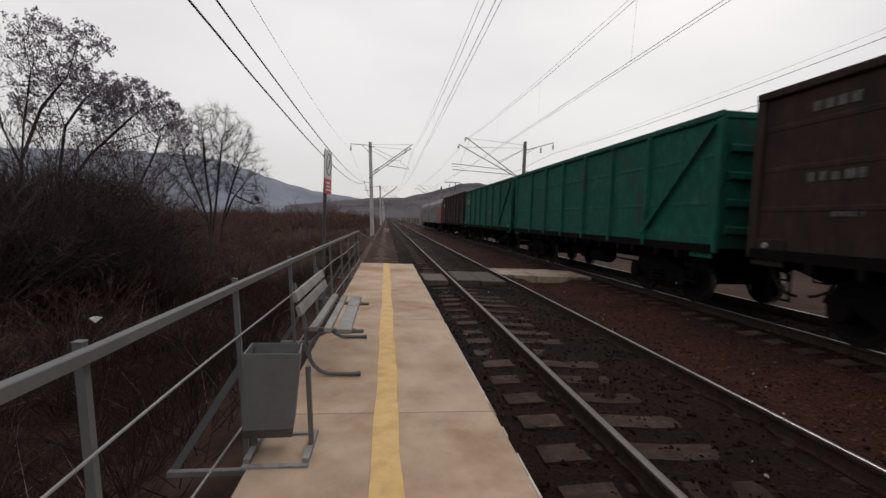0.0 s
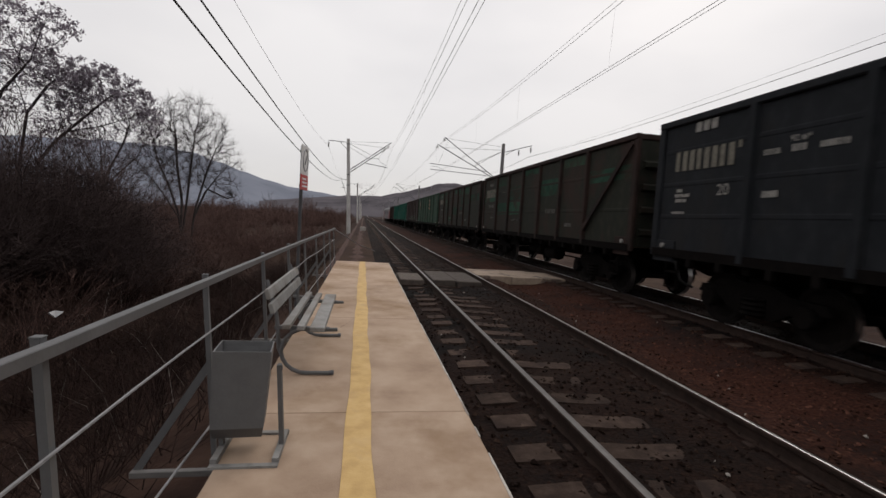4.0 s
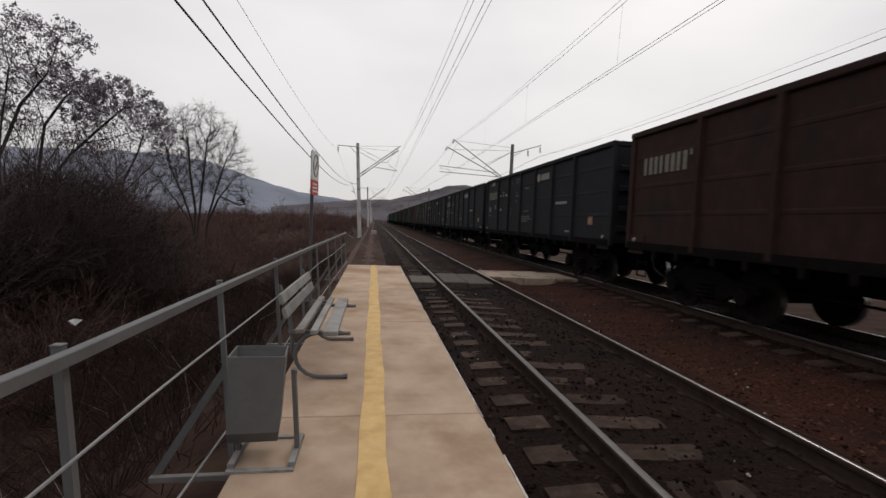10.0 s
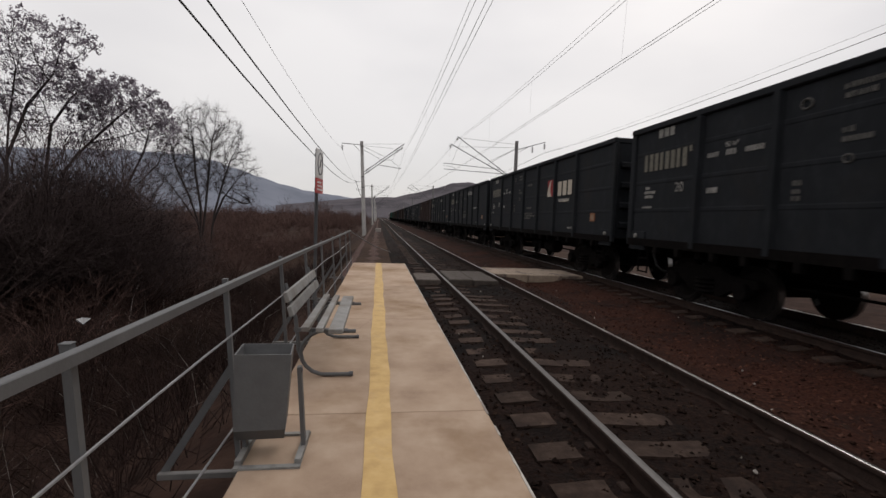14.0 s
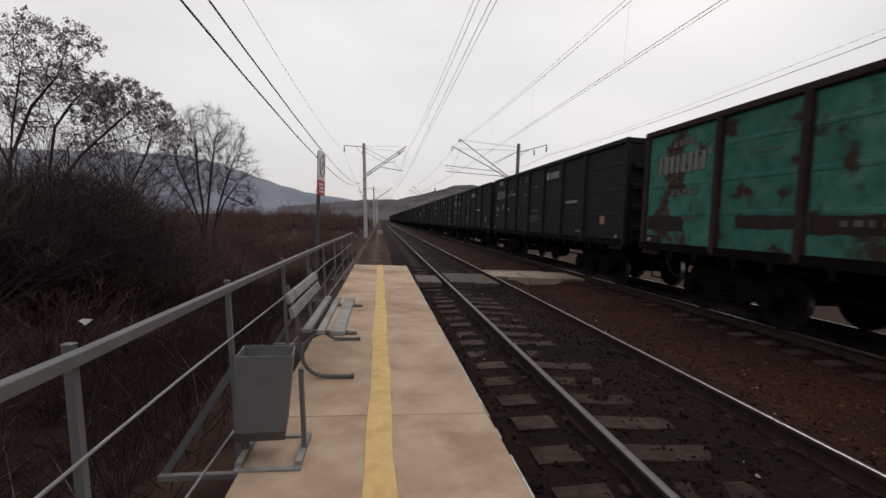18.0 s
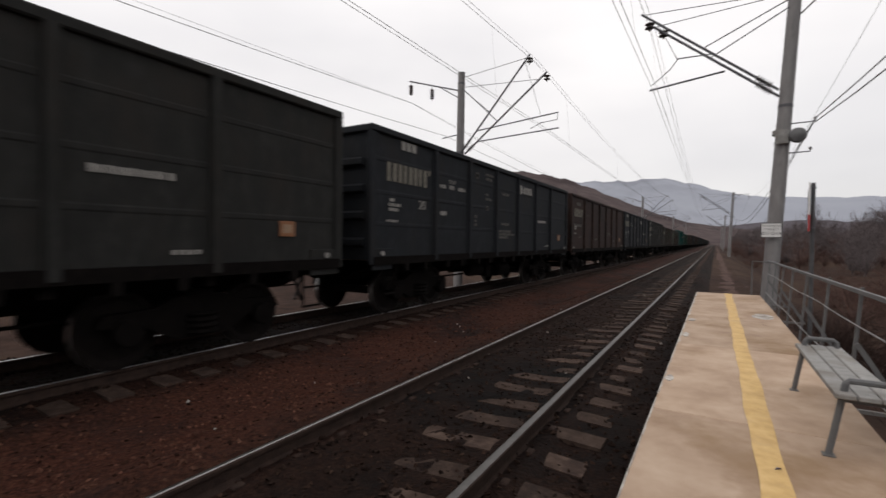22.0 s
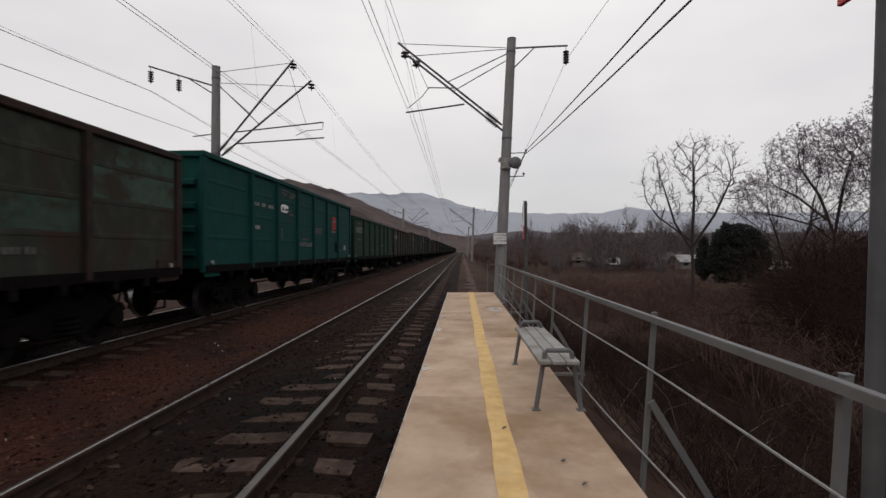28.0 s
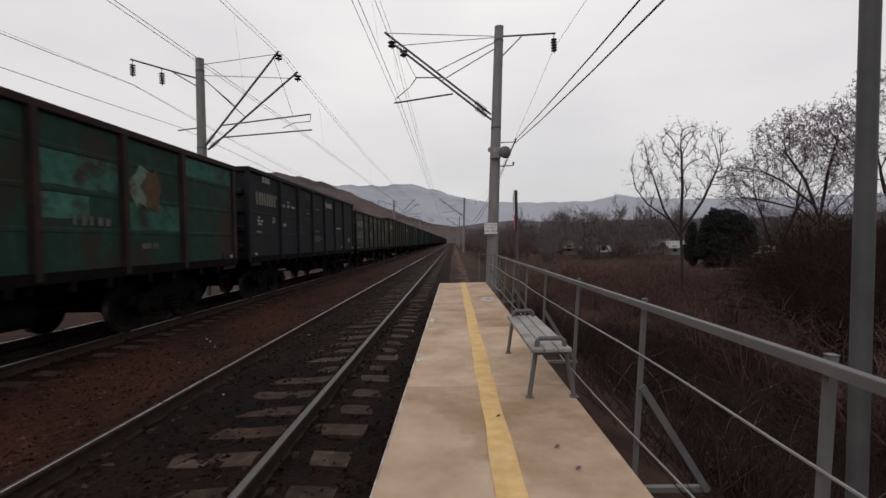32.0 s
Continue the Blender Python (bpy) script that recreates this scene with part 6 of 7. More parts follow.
def tree(az, d, o, stems, lobes, seed, n_goal, step, label, leaves=0, tip=0.009, twig=(0.3, 0.6), per=3, up=0.12, stop=1.7, thick=2.12):
    """A bare tree on its own ground; stems and lobes are (sideways, depth, height over the ground) seen from o."""
    x, y = polar(az, d, o)
    z = float(ground_z(x, y)) - 0.1
    t = thing("tree", pose(x, y, z, 0, 0, -az), label, "tree", "bare trees")
    rs = np.random.RandomState(seed)
    P, par = branch_out(rs, stems, lobes, n_goal, step, step * 14, step * stop, up)
    n = len(P)
    acc, kids = np.zeros(n), [[] for _ in range(n)]
    for i in range(n - 1, -1, -1):
        acc[i] = max(acc[i], tip ** thick)
        if par[i] >= 0:
            acc[par[i]] += acc[i]
            kids[par[i]].append(i)
    R = acc ** (1 / thick)
    trunk, crown = Shape(), Shape()
    heads = [(i, -1) for i in range(n) if par[i] < 0]
    roots = {i for i, _ in heads}
    while heads:
        i, frm = heads.pop()
        chain = ([frm] if frm >= 0 else []) + [i]
        while kids[chain[-1]]:
            ks = sorted(kids[chain[-1]], key=lambda k: -acc[k])
            heads += [(k, chain[-1]) for k in ks[1:]]
            chain.append(ks[0])
        big = i in roots
        pts, rad = P[chain], R[chain].copy()
        if frm >= 0:
            rad[0] = rad[min(1, len(rad) - 1)]
        cut = 0
        while cut < len(chain) - 1:
            end = min(cut + 4, len(chain) - 1)
            (trunk if big and rad[cut] > 0.055 else crown).tube(pts[cut:end + 1].tolist(), float(rad[cut]), 8 if rad[cut] > 0.05 else 4 if rad[cut] > 0.02 else 3, float(rad[end]), cap=big and cut == 0)
            cut = end
    part("trunk", trunk, BARK, t)
    thin = np.array([i for i in range(n) if R[i] < tip * 2.6 and par[i] >= 0])
    src = np.repeat(thin, per)
    way = unit(P[src] - P[np.array(par)[src]])
    dirs = unit(way * 0.8 + rs.normal(0, 0.55, (len(src), 3)) + [0, 0, 0.25])
    ln = rs.uniform(*twig, (len(src), 1))
    p1 = P[src] + dirs * ln * 0.5
    p2 = p1 + unit(dirs + rs.normal(0, 0.3, dirs.shape) + [0, 0, 0.2]) * ln * 0.5
    limbs = np.array(crown.v), np.array([f for f in crown.f if len(f) == 4]), np.zeros((0, 3), int)
    part("crown", big_mesh("crown", TWIG, limbs, spikes(P[src], p2, tip * 0.75)), None, t, "bare branches and fine twigs")
    if leaves:
        outer = np.linalg.norm((p2 - p2.mean(0)) / (p2.std(0) + 1e-6), axis=1) ** 2 * np.where(p2[:, 2] > p2[:, 2].mean() - 0.5, 1.0, 0.35)
        k = rs.choice(len(p2), leaves, p=outer / outer.sum())
        c = p2[k] + rs.normal(0, 0.06, (leaves, 3))
        s = rs.uniform(0.03, 0.07, (leaves, 1))
        u = unit(rs.normal(0, 1, (leaves, 3)) + [0, 0, -0.4])
        w = unit(np.cross(u, rs.normal(0, 1, (leaves, 3))))
        fold = np.cross(u, w) * s * 0.3
        v = np.stack([c - u * s, c + w * s * 0.5 + fold, c + u * s, c - w * s * 0.5 + fold], 1)
        f = np.array([(0, 1, 2), (0, 2, 3)])[None] + np.arange(leaves)[:, None, None] * 4
        me = big_mesh("withered_leaves", DRY_LEAF, (v.reshape(-1, 3), np.zeros((0, 4), int), f.reshape(-1, 3)))
        tagged(part("withered_leaves", me, None, t, "small clumps of withered leaves"), kind="stuff")
    return t


OLDTREE = "large bare tree with dark limbs and withered leaf clumps"
F0 = (0, 0)
# by the platform, ahead
tree(-35.4, 23, F0, [[(-0.1, 0, 0), (-0.05, 0, 2.5), (0.03, 0, 5.4), (0.62, 0.1, 7.4), (1.5, 0.1, 8.9)], [(0.03, 0, 5.4), (0.1, 0.3, 6.6), (0.25, 0.4, 7.9), (0.36, 0.4, 9.0)],
     [(-0.3, 0.2, 0), (-0.5, 0.3, 3.6), (-1.3, 0.2, 6.4), (-2.2, 0.2, 8.0)], [(0.05, 0.1, 5.0), (-0.5, 0.4, 6.6), (-0.7, 0.4, 8.4)]],
     [((0.8, 0.1, 9.6), 1.6, 1.0), ((0.1, 0.3, 8.5), 1.5, 1.2), ((2.0, 0, 9.7), 0.9, 0.75), ((1.45, 0.1, 8.4), 1.0, 0.9), ((-2.4, 0.2, 8.6), 2.2, 2.0), ((0.6, 0.2, 7.0), 1.0, 0.8)], 3, 900, 0.22, OLDTREE, 9500, 0.0085, (0.3, 0.6), 3, 0.12, 1.7, 1.95)
tree(-32.9, 25, F0, [[(-0.1, 0, 0), (-0.05, 0, 2.4), (0.07, 0, 4.9), (0.29, 0, 7.0), (0.9, 0, 8.2), (1.5, 0, 9.0)], [(0.29, 0, 7.0), (0.0, 0.3, 8.2)], [(0.07, 0, 4.9), (-0.6, 0.3, 6.9)], [(0.1, 0.1, 5.0), (0.9, 0.3, 6.6)]],
     [((1.1, 0, 8.4), 1.3, 1.0), ((0.3, 0.2, 8.5), 1.1, 0.9), ((-0.5, 0.3, 7.4), 1.0, 1.0), ((0.9, 0.3, 6.8), 0.9, 0.7)], 5, 560, 0.22, OLDTREE, 5500, 0.0085, (0.3, 0.6), 3, 0.12, 1.7, 1.95)
tree(-31.6, 25, F0, [[(-0.5, 0, 0), (-0.35, 0, 2.4), (0.1, 0, 5.2), (0.56, 0, 6.0), (1.53, 0, 7.2), (2.6, 0, 8.5)], [(0.56, 0, 6.0), (0.9, 0.3, 7.2)], [(1.0, 0, 6.5), (2.0, 0.2, 6.9), (3.0, 0.2, 7.4)]],
     [((2.05, 0, 8.4), 1.2, 0.95), ((2.9, 0, 8.2), 1.0, 0.9), ((1.2, 0.2, 7.6), 1.0, 0.9), ((3.4, 0.1, 7.3), 0.8, 0.7), ((1.6, 0.3, 6.4), 0.9, 0.6)], 9, 620, 0.22, OLDTREE, 6500, 0.0085, (0.3, 0.6), 3, 0.12, 1.7, 1.95)
tree(-26.2, 30, F0, [[(0.1, 0, 0), (0.05, 0, 2.4), (-0.07, 0, 5.0), (0.65, 0, 6.8), (0.95, 0, 8.0)], [(-0.24, 0.2, 0), (-0.24, 0.2, 5.0), (-0.4, 0.2, 7.3)], [(-0.1, 0.1, 4.4), (-1.3, 0.2, 6.7)], [(0.0, 0.1, 4.6), (1.3, 0.2, 6.2), (1.7, 0.2, 7.4)],
     [(-0.2, 0.3, 4.0), (-2.0, 0.3, 6.2)]],
     [((0.5, 0, 8.0), 1.4, 1.3), ((-0.5, 0.1, 7.8), 1.2, 1.2), ((-1.4, 0.2, 7.2), 1.1, 1.1), ((1.5, 0.2, 7.0), 1.0, 1.1), ((-2.2, 0.2, 6.6), 0.9, 0.9), ((0.3, 0.2, 6.2), 1.4, 0.8)], 12, 1000, 0.22, "slender bare trees with fine twigs and a few withered leaves", 3500, 0.009, (0.3, 0.65), 4, 0.2, 1.7, 1.95)
fan = [[(0.0, 0, 0), (-0.1, 0, 1.6), (-0.35, 0, 3.2), (-1.0, 0, 5.2), (-1.9, 0.2, 7.4), (-2.3, 0.2, 9.4)], [(-0.1, 0, 1.8), (-0.1, 0.2, 4.2), (-0.5, 0.3, 7.0), (-0.7, 0.3, 10.2)], [(0.0, 0.2, 1.4), (0.25, 0.2, 4.0), (0.5, 0.1, 7.2), (0.8, 0.1, 10.4)],
       [(0.64, 0, 0), (0.75, 0, 2.4), (0.95, 0, 3.8), (1.7, 0, 6.8), (2.4, 0, 9.0)], [(0.8, 0.1, 2.8), (1.6, 0.2, 5.0), (2.9, 0.2, 7.0)], [(-0.3, 0.2, 2.8), (-1.4, 0.3, 4.6), (-2.8, 0.3, 6.6)]]
tree(-19.6, 44, F0, fan, [((0.1, 0, 9.3), 3.6, 3.5), ((-0.8, 0, 7.2), 3.3, 2.8), ((2.4, 0, 7.2), 2.2, 2.5), ((2.9, 0, 5.2), 1.6, 1.2)], 22, 2300, 0.27, "upright bare tree with fanned stems and fine twigs beyond the bushes", 0, 0.0115, (0.5, 1.1), 5, 0.30, 1.7, 2.1)
# in the valley behind
tree(-154.0, 34, BACK, [[(0, 0, 0), (0.05, 0, 2.8), (0.0, 0, 4.2), (0.15, 0, 7.0), (0.1, 0, 9.6)], [(0.0, 0, 3.7), (-1.0, 0.1, 5.6), (-1.7, 0.1, 8.2)], [(0.0, 0.1, 3.9), (1.3, 0.1, 6.0), (2.3, 0.1, 8.4)], [(0.0, 0.1, 4.3), (-2.0, 0.2, 6.0), (-2.9, 0.2, 7.4)]],
     [((0.45, 0, 8.4), 3.2, 3.0), ((-0.4, 0, 8.2), 3.1, 2.9), ((0.2, 0, 10.6), 1.4, 1.0), ((2.6, 0, 7.2), 1.3, 1.3)], 33, 520, 0.36, "bare tree with a rounded open crown in the valley", 700, 0.0165, (0.35, 0.8), 3, 0.30, 1.6, 2.05)
tree(-142.2, 36, BACK, [[(0, 0, 0), (0, 0, 1.6), (0.12, 0, 4.6), (-0.55, 0, 7.0), (-1.6, 0, 9.0)], [(0.0, 0.1, 4.3), (-0.8, 0.1, 5.2), (-2.1, 0, 5.7), (-3.9, 0, 6.3)], [(0.12, 0, 4.6), (0.5, 0, 7.2), (1.0, 0, 9.4)],
     [(0.0, 0.2, 4.0), (1.6, 0.2, 6.0), (2.4, 0.2, 7.4)], [(-0.1, 0.1, 5.4), (-1.6, 0.2, 7.0), (-3.0, 0.2, 8.0)]],
     [((-1.2, 0, 9.4), 2.3, 1.8), ((-2.8, 0, 7.3), 2.0, 1.5), ((0.3, 0, 9.9), 1.7, 1.4), ((-3.9, 0, 6.4), 1.3, 0.8), ((1.2, 0, 7.8), 1.8, 1.9)], 37, 1500, 0.25, OLDTREE, 8000, 0.010, (0.3, 0.65), 4, 0.12, 1.7, 1.98)
tree(-135.0, 32, BACK, [[(0, 0, 0), (0.1, 0, 3.0), (0.4, 0, 5.6)], [(-0.3, 0.2, 0), (-0.8, 0.2, 3.4), (-1.3, 0.1, 5.6)]],
     [((-1.2, 0, 9.0), 2.8, 2.8), ((2.0, 0, 9.6), 3.0, 3.0)], 39, 1200, 0.30, OLDTREE, 12000, 0.011, (0.3, 0.7), 5)
tree(-146.0, 44, BACK, [[(0, 0, 0), (0.1, 0, 3.0), (-0.5, 0, 5.6)], [(0.3, 0.2, 0), (0.8, 0.2, 3.0), (1.8, 0.1, 6.0)]],
     [((-1.0, 0, 7.4), 2.6, 2.6), ((2.2, 0, 8.6), 3.2, 2.9)], 43, 900, 0.32, OLDTREE, 9000, 0.012, (0.3, 0.7), 4)
tree(-127.0, 28, BACK, [[(0, 0, 0), (0.1, 0, 3.0), (0.3, 0, 5.0)]], [((0, 0, 8.6), 3.4, 3.2)], 41, 500, 0.32, OLDTREE, 8000, 0.009, (0.3, 0.7), 3)


# ---- brushwood on the slope and in the valley ----
def bush(rs, n, forks, wide, r, trunk=0.0, plain=False):
    """A shrub one metre high: arching stems and side twigs under a domed outline; trunk lifts the crown."""
    a, u = rs.uniform(0, 2 * PI, n), rs.uniform(0, 1, n) ** 0.6
    top = np.stack([np.cos(a) * u * wide, np.sin(a) * u * wide, trunk + (1 - trunk) * (np.sqrt(1 - 0.85 * u ** 2) * rs.uniform(0.55, 1.0, n))], -1)
    foot = np.stack([np.cos(a) * u * 0.16 * wide, np.sin(a) * u * 0.16 * wide, np.full(n, trunk * 0.55)], -1) + rs.normal(0, 0.02, (n, 3))
    mid = foot + (top - foot) * [0.42, 0.42, 0.58] + rs.normal(0, 0.035, (n, 3))
    sets = [spikes(foot, top, r * 1.2)] if plain else [rods(foot, mid, top, r, r * 0.7)]
    i = np.repeat(np.arange(n), forks)
    s = rs.uniform(0.1, 0.95, (len(i), 1))
    p = mid[i] + (top[i] - mid[i]) * s
    q = unit(unit(top[i] - mid[i]) + rs.normal(0, 0.75, (len(i), 3))) * rs.uniform(0.10, 0.26, (len(i), 1))
    sets.append(spikes(p, p + q, r * 0.7))
    if trunk:
        sets.append(rods(np.array([[0, 0, 0.0]]), np.array([[0.01, 0, trunk * 0.6]]), np.array([[0.0, 0.02, 0.8]]), r * 3, r * 2))
    k, vs, qs, ts = 0, [], [], []
    for v, q, t in sets:
        vs.append(v)
        qs.append(q + k)
        ts.append(t + k)
        k += len(v)
    return np.concatenate(vs), np.concatenate(qs), np.concatenate(ts)


def bushes(name, seed, count, xr, yr, size, mat, label, kinds, keep=None, zs=1.0, patch=9.0):
    """Shrubs scattered in uneven stands over a stretch of land, as one mass."""
    rs = np.random.RandomState(seed)
    px, py = rs.uniform(*xr, count * 2), rs.uniform(*yr, count * 2)
    ok = (px < -1.5) & (lump(px, py, patch, seed) > rs.uniform(-1.0, 0.35, count * 2))
    if keep is not None:
        ok &= keep(px, py)
    px, py = px[ok][:count], py[ok][:count]
    pz = ground_z(px, py) - 0.06
    sets = []
    for i in range(len(px)):
        v, q, t = kinds[i % len(kinds)]
        s = rs.uniform(*size) * (1 + 0.22 * lump(px[i], py[i], patch * 0.6, seed + 2))
        a = rs.uniform(0, 6.28)
        c, w = math.cos(a), math.sin(a)
        m = np.array([[c, w, 0], [-w, c, 0], [rs.normal(0, 0.06), rs.normal(0, 0.06), zs * rs.uniform(0.8, 1.15)]]) * s
        sets.append((v @ m + [px[i], py[i], pz[i]], q, t))
    return tagged(new(name, big_mesh(name, mat, *sets)), label, "brushwood", "", "stuff")


def sticks(name, seed, n, xr, yr, hr, rr, bend, mat, label, keep=None):
    """Single stems and grass blades strewn over the land."""
    rs = np.random.RandomState(seed)
    px, py = rs.uniform(*xr, n), rs.uniform(*yr, n)
    ok = px < -1.35
    if keep is not None:
        ok &= keep(px, py)
    px, py = px[ok], py[ok]
    n = len(px)
    h = rs.uniform(*hr, n) * np.clip(0.75 + 0.4 * lump(px, py, 1.6, seed), 0.35, 1.2)
    p0 = np.stack([px, py, ground_z(px, py) - 0.05], -1)
    lean = rs.normal(0, bend, (n, 2)) * h[:, None]
    p1 = p0 + np.concatenate([lean * 0.35, h[:, None] * 0.55], 1)
    p2 = p1 + np.concatenate([lean * 0.75 + rs.normal(0, 0.12, (n, 2)) * h[:, None], h[:, None] * 0.4], 1)
    r = rs.uniform(*rr, n)
    return tagged(new(name, big_mesh(name, mat, spikes(p0, p2, r) if len(p0) > 10000 else rods(p0, p1, p2, r, r * 0.65))), label, "brushwood", "", "stuff")


def rough_edge(x, y):
    return 1 + 0.25 * lump(x, y, 4.0, 3.0)


def meadow(x, y):
    """The clearing in the valley."""
    return ((x + 27) / 15) ** 2 + ((y + 52) / 20) ** 2 < rough_edge(x, y)


def off_clearing(x, y):
    return ~meadow(x, y)


def off_village(x, y):
    """The open land round the clearing and the houses."""
    a, d = np.degrees(np.arctan2(x - BACK[0], y - BACK[1])), np.hypot(x - BACK[0], y - BACK[1])
    return off_clearing(x, y) & ~((a > -176) & (a < -144) & (d > 42) & (d < 128))


def wedge(a0, a1, d0, d1, o):
    """Keeps a sector round o, between two azimuths and two distances."""
    def inside(x, y):
        a, d = np.degrees(np.arctan2(x - o[0], y - o[1])), np.hypot(x - o[0], y - o[1])
        return (a > a0) & (a < a1) & (d > d0) & (d < d1)
    return inside


rk = np.random.RandomState(77)
LOW = [bush(rk, 28, 4, 0.75, 0.0052) for _ in range(4)]
DENSE = [bush(rk, 130, 11, 0.62, 0.0022, 0.12, True) for _ in range(3)]
MID = [bush(rk, 26, 3, 0.62, 0.0080, 0.0, True) for _ in range(4)]
FLUFFY = [bush(rk, 34, 8, 0.42, 0.0058, 0.2, True) for _ in range(4)]
WOOD = [bush(rk, 26, 3, 0.40, 0.0062, 0.22, True) for _ in range(5)]
SLOPE = "dense leafless brown brushwood on the slope behind the platform"
bushes("brushwood", 1, 460, (-8.5, -2.0), (-15, 24), (0.9, 1.7), BRUSH, SLOPE, LOW, None, 0.8, 2.6)
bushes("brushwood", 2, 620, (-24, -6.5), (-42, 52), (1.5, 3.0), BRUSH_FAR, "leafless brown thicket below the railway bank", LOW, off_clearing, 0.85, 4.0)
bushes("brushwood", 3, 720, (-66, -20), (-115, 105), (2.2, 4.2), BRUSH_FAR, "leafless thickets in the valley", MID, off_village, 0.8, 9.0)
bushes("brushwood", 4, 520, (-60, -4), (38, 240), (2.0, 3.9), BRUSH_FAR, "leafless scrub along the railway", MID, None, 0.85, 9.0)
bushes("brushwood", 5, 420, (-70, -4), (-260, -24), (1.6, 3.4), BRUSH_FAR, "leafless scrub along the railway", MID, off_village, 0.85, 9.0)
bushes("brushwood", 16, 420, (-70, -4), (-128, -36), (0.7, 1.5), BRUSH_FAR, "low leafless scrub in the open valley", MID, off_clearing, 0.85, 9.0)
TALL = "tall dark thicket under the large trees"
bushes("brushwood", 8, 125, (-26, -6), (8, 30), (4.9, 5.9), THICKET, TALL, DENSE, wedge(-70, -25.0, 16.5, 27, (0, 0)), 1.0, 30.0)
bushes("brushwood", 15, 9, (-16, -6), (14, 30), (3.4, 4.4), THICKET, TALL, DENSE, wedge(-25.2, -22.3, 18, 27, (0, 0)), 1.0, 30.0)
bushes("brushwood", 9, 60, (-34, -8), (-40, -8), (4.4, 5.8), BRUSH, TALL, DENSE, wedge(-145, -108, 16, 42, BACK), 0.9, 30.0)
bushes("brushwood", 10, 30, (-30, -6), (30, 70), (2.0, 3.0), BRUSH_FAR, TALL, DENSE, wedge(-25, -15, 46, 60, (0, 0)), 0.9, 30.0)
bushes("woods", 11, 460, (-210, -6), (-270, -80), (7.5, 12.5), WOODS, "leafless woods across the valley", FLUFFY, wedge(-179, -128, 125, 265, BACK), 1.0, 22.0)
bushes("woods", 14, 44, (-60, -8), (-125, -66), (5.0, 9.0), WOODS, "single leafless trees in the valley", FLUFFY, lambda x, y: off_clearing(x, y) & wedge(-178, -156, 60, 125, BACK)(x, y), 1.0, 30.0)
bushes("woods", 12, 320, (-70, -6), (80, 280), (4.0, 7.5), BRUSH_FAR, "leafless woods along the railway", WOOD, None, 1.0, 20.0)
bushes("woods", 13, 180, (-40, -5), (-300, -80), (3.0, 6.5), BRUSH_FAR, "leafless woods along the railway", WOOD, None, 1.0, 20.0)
sticks("brushwood", 21, 15000, (-8.0, -1.4), (-16, 24), (0.3, 1.3), (0.003, 0.008), 0.55, BRUSH, SLOPE)
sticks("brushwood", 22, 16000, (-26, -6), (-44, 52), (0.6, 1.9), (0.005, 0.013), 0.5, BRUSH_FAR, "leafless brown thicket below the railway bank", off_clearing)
sticks("pale_stems", 6, 420, (-9, -1.8), (-12, 22), (0.5, 1.7), (0.002, 0.0045), 0.55, PALE_BARK, "pale dry stems among the brushwood")
sticks("dry_grass", 7, 9000, (-45, -10), (-75, -28), (0.25, 0.6), (0.006, 0.02), 0.3, DRY_GRASS, "withered straw-coloured grass in a clearing", meadow)

# ---- crossing between the platform and the freight track ----
crossing = thing("track_crossing", (0, 0, 0), "worn concrete slab crossing over the platform track", "crossing", "", "structure")
for x0, x1, y0, y1, dz in ((1.02, 1.66, 11.9, 13.3, -0.03), (1.90, 2.52, 11.95, 14.0, -0.02), (2.55, 3.22, 11.9, 14.05, -0.035)):
    part("crossing_slab", Shape().box(x0, x1, y0, y1, -0.2, dz, 0.02), SLAB, crossing)
for x0, x1, y0, y1, dz in ((3.52, 4.6, 13.6, 15.4, -0.05), (4.63, 5.75, 13.7, 15.7, -0.08), (5.78, 6.5, 13.8, 15.6, -0.10)):
    part("crossing_board", Shape().box(x0, x1, y0, y1, -0.32, dz, 0.02), DECK, crossing, "pale sandy concrete slab")

# trodden path and marker beside the rails beyond the platform
v, f = grid_sheet(np.linspace(-1.2, 0.75, 9), list(np.linspace(14.2, 60, 40)) + [80, 110, 150, 210, 300], lambda x, y: -0.33 + 0.02 * lump(x, y, 0.6, 1.0) - 0.05 * np.abs(x + 0.2))
raw("footpath", v, f, PATH_EARTH, "trodden reddish path beside the rails", "path", "structure")
v, f = grid_sheet(np.linspace(-0.9, 0.75, 9), [-300, -210, -150, -110, -80] + list(np.linspace(-60, -14.1, 40)), lambda x, y: -0.33 + 0.02 * lump(x, y, 0.6, 1.0) - 0.05 * np.abs(x + 0.2))
raw("footpath", v, f, PATH_EARTH, "trodden reddish path beside the rails", "path", "structure")
solid("concrete_block", Shape().box(-0.35, 0.35, 57.5, 58.6, -0.4, 0.12, 0.06), PALE_STONE, "pale concrete block lying beside the track", "block")

# ---- sleepers ----
def sleeper_mesh(name):
    """A concrete sleeper, thick at the rail seats and sunk at the middle."""
    o = [(-1.35, -0.40), (1.35, -0.40), (1.35, -0.192), (1.05, -0.175), (0.55, -0.178), (0.25, -0.198), (-0.25, -0.198), (-0.55, -0.178), (-1.05, -0.175), (-1.35, -0.192)]
    me = Shape().prism(o, -0.125, 0.125, "y").mesh(name, SLEEPER)
    return me


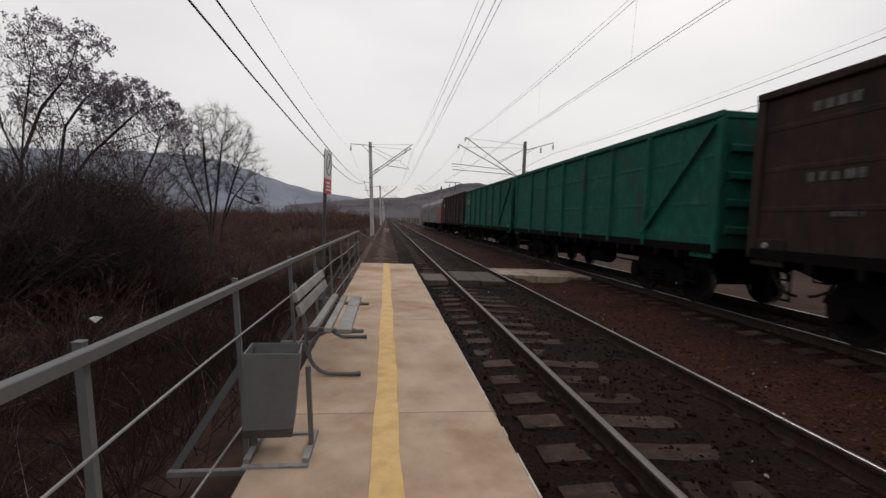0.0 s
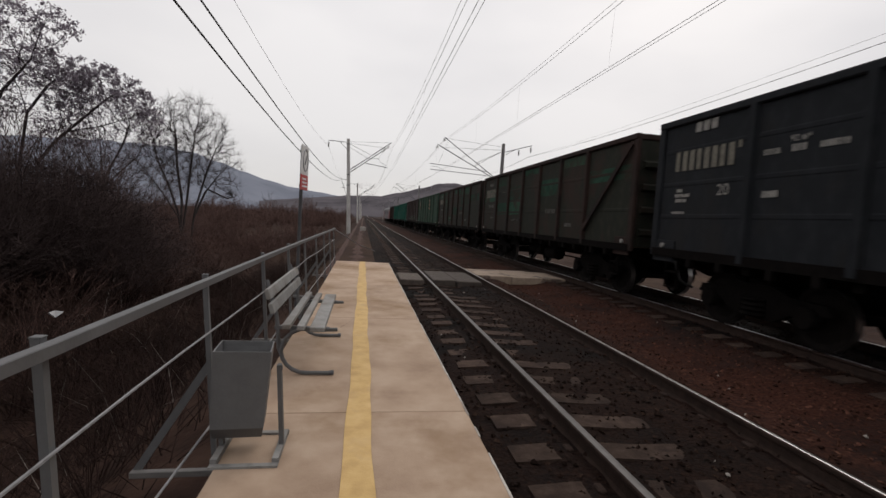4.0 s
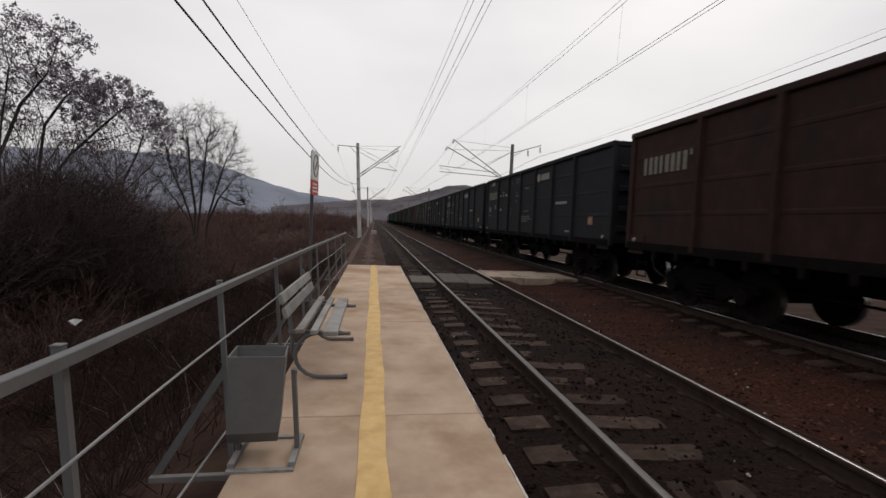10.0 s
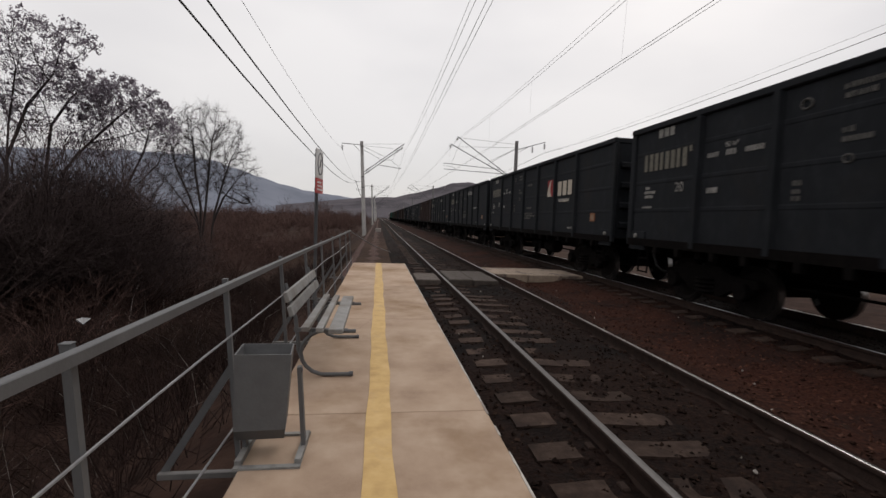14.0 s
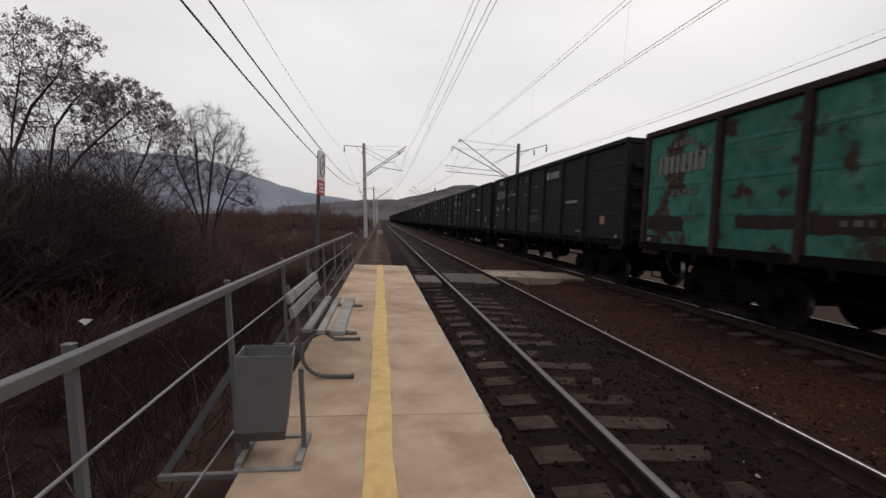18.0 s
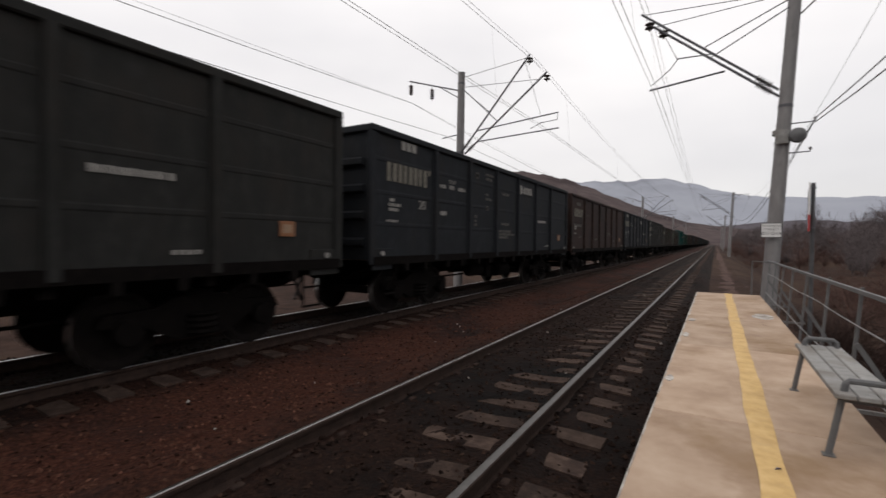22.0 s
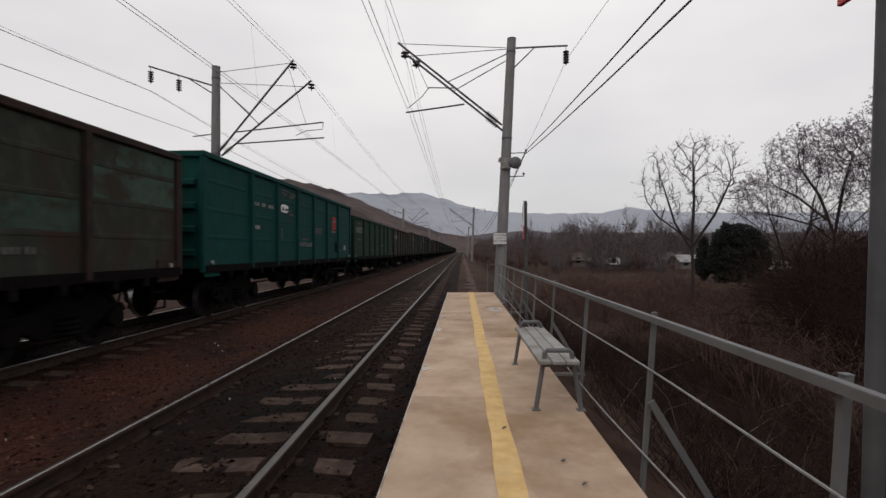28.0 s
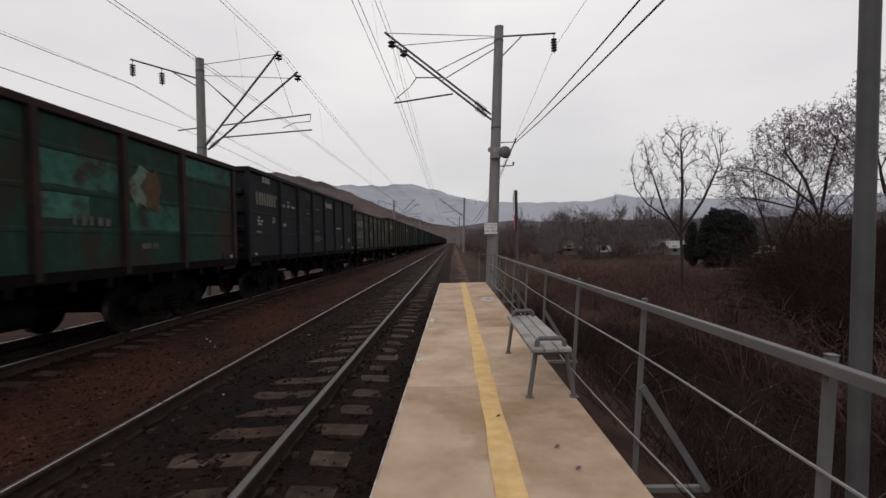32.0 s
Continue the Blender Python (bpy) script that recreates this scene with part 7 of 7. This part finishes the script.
SLEEPER_ME = sleeper_mesh("sleeper")
clip_sh = Shape()
for s in (-1, 1):
    for d in (-1, 1):
        clip_sh.box(s * GAUGE / 2 + d * 0.095 - 0.03, s * GAUGE / 2 + d * 0.095 + 0.03, -0.05, 0.05, -0.18, -0.14, 0.01)
CLIP_ME = clip_sh.mesh("rail_clips", RAIL_RUST)
rs = np.random.RandomState(9)
STEP = 0.5435
for cx, near_n, who in ((X1, 150, "platform track"), (X2, 110, "freight track")):
    track = thing("sleepers", (cx, 0, 0), "grey-brown concrete sleepers half sunk in ballast, " + who, "sleepers", "sleepers", "structure")
    rest = Shape()
    for k in range(-420, 560):
        y = k * STEP - 0.02
        if abs(y) < near_n * STEP / 2 + 0.01:
            ob = part("sleeper", SLEEPER_ME, None, track, at=pose(rs.normal(0, 0.012), y + rs.normal(0, 0.012), rs.normal(0.004, 0.005), 0, rs.normal(0, 0.3), rs.normal(0, 0.5)))
            if abs(y) < 14 and cx == X1:
                tagged(part("rail_clips", CLIP_ME, None, ob), kind="stuff")
        elif abs(y) < 300:
            m = pose(0, y, 0.0)
            rest.add([m @ v.co for v in SLEEPER_ME.vertices], [tuple(p.vertices) for p in SLEEPER_ME.polygons])
    me = bpy.data.meshes.new("far_sleepers")
    me.from_pydata(rest.v, [], rest.f)
    me.materials.append(SLEEPER)
    tagged(part("far_sleepers", me, None, track), kind="stuff")

# ---- valley: houses and evergreen ----
WALL_PALE = surface("pale_house_wall", [(0.10, 0.09, 0.085), (0.17, 0.155, 0.145)], 0.9, scale=1.5)
ROOF_PALE = surface("pale_sheet_roof", [(0.17, 0.17, 0.175), (0.28, 0.28, 0.285)], 0.6, scale=1.0)
ROOF_DARK = surface("dark_roof", [(0.05, 0.04, 0.04), (0.09, 0.075, 0.07)], 0.8, scale=1.0)


def house(az, d, w, l, h, turn, roof_mat, label):
    x, y = polar(az, d, BACK)
    z = float(ground_z(x, y)) - 0.1
    ob = thing("house", pose(x, y, z, 0, 0, turn), label, "house", "village houses")
    part("wall", Shape().box(-w / 2, w / 2, -l / 2, l / 2, 0, h), WALL_PALE, ob)
    o = [(-w / 2 - 0.4, h - 0.1), (0, h + w * 0.38), (w / 2 + 0.4, h - 0.1), (w / 2 + 0.4, h + 0.05), (0, h + w * 0.38 + 0.17), (-w / 2 - 0.4, h + 0.05)]
    part("roof", Shape().prism(o, -l / 2 - 0.4, l / 2 + 0.4, "y"), roof_mat, ob)
    part("gable", Shape().prism([(-w / 2, h), (w / 2, h), (0, h + w * 0.38)], -l / 2, l / 2, "y"), WALL_PALE, ob)
    part("chimney", Shape().box(-0.3, 0.3, l * 0.2, l * 0.2 + 0.6, h + w * 0.2, h + w * 0.38 + 0.8), ROOF_DARK, ob)
    for s in (-1, 1):
        for k in (-0.25, 0.25):
            part("window", Shape().box(s * w / 2 - 0.03, s * w / 2 + 0.03, k * l - 0.5, k * l + 0.5, 0.9, 2.1), GLASS, ob)
    return ob


house(-165.1, 112, 4.2, 5, 1.5, 60, ROOF_DARK, "small village house with a dark roof and pale walls")
house(-163.0, 100, 3.0, 6.0, 0.9, 75, ROOF_PALE, "low shed with a pale sheet roof in the valley")
house(-158.6, 118, 3.4, 4.5, 1.5, 30, ROOF_DARK, "small village house with a dark roof and pale walls")
house(-156.4, 122, 4.4, 5.5, 1.7, 50, ROOF_DARK, "small village house with a dark roof and pale walls")
house(-154.6, 114, 3.6, 5.0, 1.7, 100, ROOF_PALE, "small village house with a pale sheet roof")
house(-147.6, 98, 3.0, 6.5, 0.9, 80, ROOF_PALE, "low shed with a pale sheet roof in the valley")
house(-36.0, 60, 4, 7, 1.8, 20, ROOF_PALE, "low pale shed glimpsed through the trees")


def evergreen(az, d, lobes, seed, label):
    """A dense conifer: tufts of needles over uneven lobes (sideways, depth, height, radius, half height)."""
    x, y = polar(az, d, BACK)
    z = float(ground_z(x, y)) - 0.1
    t = thing("conifer", pose(x, y, z, 0, 0, -az), label, "tree", "conifers")
    h = max(q[2] + q[4] for q in lobes)
    part("trunk", Shape().tube([(0, 0, 0), (0.08, 0, h * 0.4), (0, 0.05, h * 0.85)], 0.2, 8, 0.05), BARK, t)
    rs, sets = np.random.RandomState(seed), []
    for cx, cy, cz, a, b in lobes:
        n = int(900 * a * b)
        u = unit(rs.normal(0, 1, (n, 3)))
        rad = rs.uniform(0.25, 1.0, (n, 1)) ** 0.5 * (1 + 0.16 * np.sin(4 * u[:, :1] + 3 * u[:, 2:] + seed) + 0.12 * np.sin(9 * u[:, 1:2] - 7 * u[:, 2:]))
        p = np.array([cx, cy, cz]) + u * rad * [a, a, b]
        way = unit(u * [1, 1, 0.4] + rs.normal(0, 0.55, (n, 3)) + [0, 0, 0.35]) * rs.uniform(0.18, 0.42, (n, 1))
        sets.append(rods(p - way * 0.4, p + way * 0.35, p + way, rs.uniform(0.05, 0.10, n), rs.uniform(0.04, 0.07, n)))
    part("crown", big_mesh("foliage", NEEDLES, *sets), None, t, "dark green needles")


evergreen(-149.8, 64, [(0.2, 0, 4.6, 2.0, 1.9), (-1.5, 0.3, 4.2, 1.3, 2.0), (1.7, 0.2, 4.3, 1.4, 1.6), (0.5, 0.2, 5.9, 1.3, 1.1), (-0.9, 0.1, 6.2, 0.9, 0.9), (1.5, 0.1, 5.7, 0.8, 0.8), (2.5, 0, 3.0, 0.8, 1.3), (0, 0, 2.6, 2.5, 1.6), (-2.2, 0, 2.6, 0.9, 1.5), (0.2, 0, 1.2, 2.5, 1.5)],
          1, "broad dark evergreen conifer in the valley")
evergreen(-152.9, 66, [(0, 0, 2.0, 1.0, 1.5), (0.05, 0, 3.4, 0.75, 1.3), (0, 0, 4.7, 0.45, 1.0)], 4, "small dark pointed conifer beside a broad one")

# litter on the slope
LITTER = surface("dirty_white_plastic", [(0.30, 0.30, 0.30), (0.45, 0.45, 0.45)], 0.6, scale=6)
for az, d in ((-30.2, 13.0), (-27.0, 22.0)):
    x, y = polar(az, d)
    z = float(ground_z(x, y)) + (0.5 if d < 12 else 1.0)
    sh = Shape()
    o = [(x + 0.16 * math.cos(a) * random.uniform(0.5, 1.2), y + 0.16 * math.sin(a) * random.uniform(0.5, 1.2), z + random.uniform(-0.05, 0.09)) for a in np.linspace(0, 2 * PI, 8)[:-1]]
    sh.add(o + [(x, y, z + 0.1), (x, y, z - 0.06)], [(i, (i + 1) % 7, 7) for i in range(7)] + [((i + 1) % 7, i, 8) for i in range(7)])
    solid("litter", sh, LITTER, "crumpled dirty white plastic bag caught in the brushwood", "litter", "litter")


# ---- everything that moves ----
def train_y(t):
    """Way of the train along the track in metres: it slows a little as it passes."""
    u = t - 16.0
    return 51.93344 + u * (13.80126 + u * (-0.02039 + u * -0.00002))


def motions():
    times = [0.5 * k for k in range(65)]
    turning = [k / 30 for k in range(961)]
    for car, offset in TRAIN:
        walk(car, [(t, pose(X2, train_y(t) + offset, 0)) for t in times])
    # every wheelset rolls: the first of each place on a wagon is keyed, the others at that place share its keys
    rolling = {}
    for car, _ in TRAIN:
        for ws in [o for o in car.children if o.name.startswith("wheelset")]:
            place = tuple(round(a, 3) for a in ws.matrix_basis.translation)
            if place not in rolling:
                x, y, z = place
                walk(ws, [(t, pose(x, y, z, -math.degrees((train_y(t) - train_y(0)) / 0.478), 0, 0)) for t in turning])
                rolling[place] = ws.animation_data
            else:
                ws.rotation_mode = "QUATERNION"
                keys = ws.animation_data_create()
                keys.action = rolling[place].action
                keys.action_slot = rolling[place].action_slot


motions()
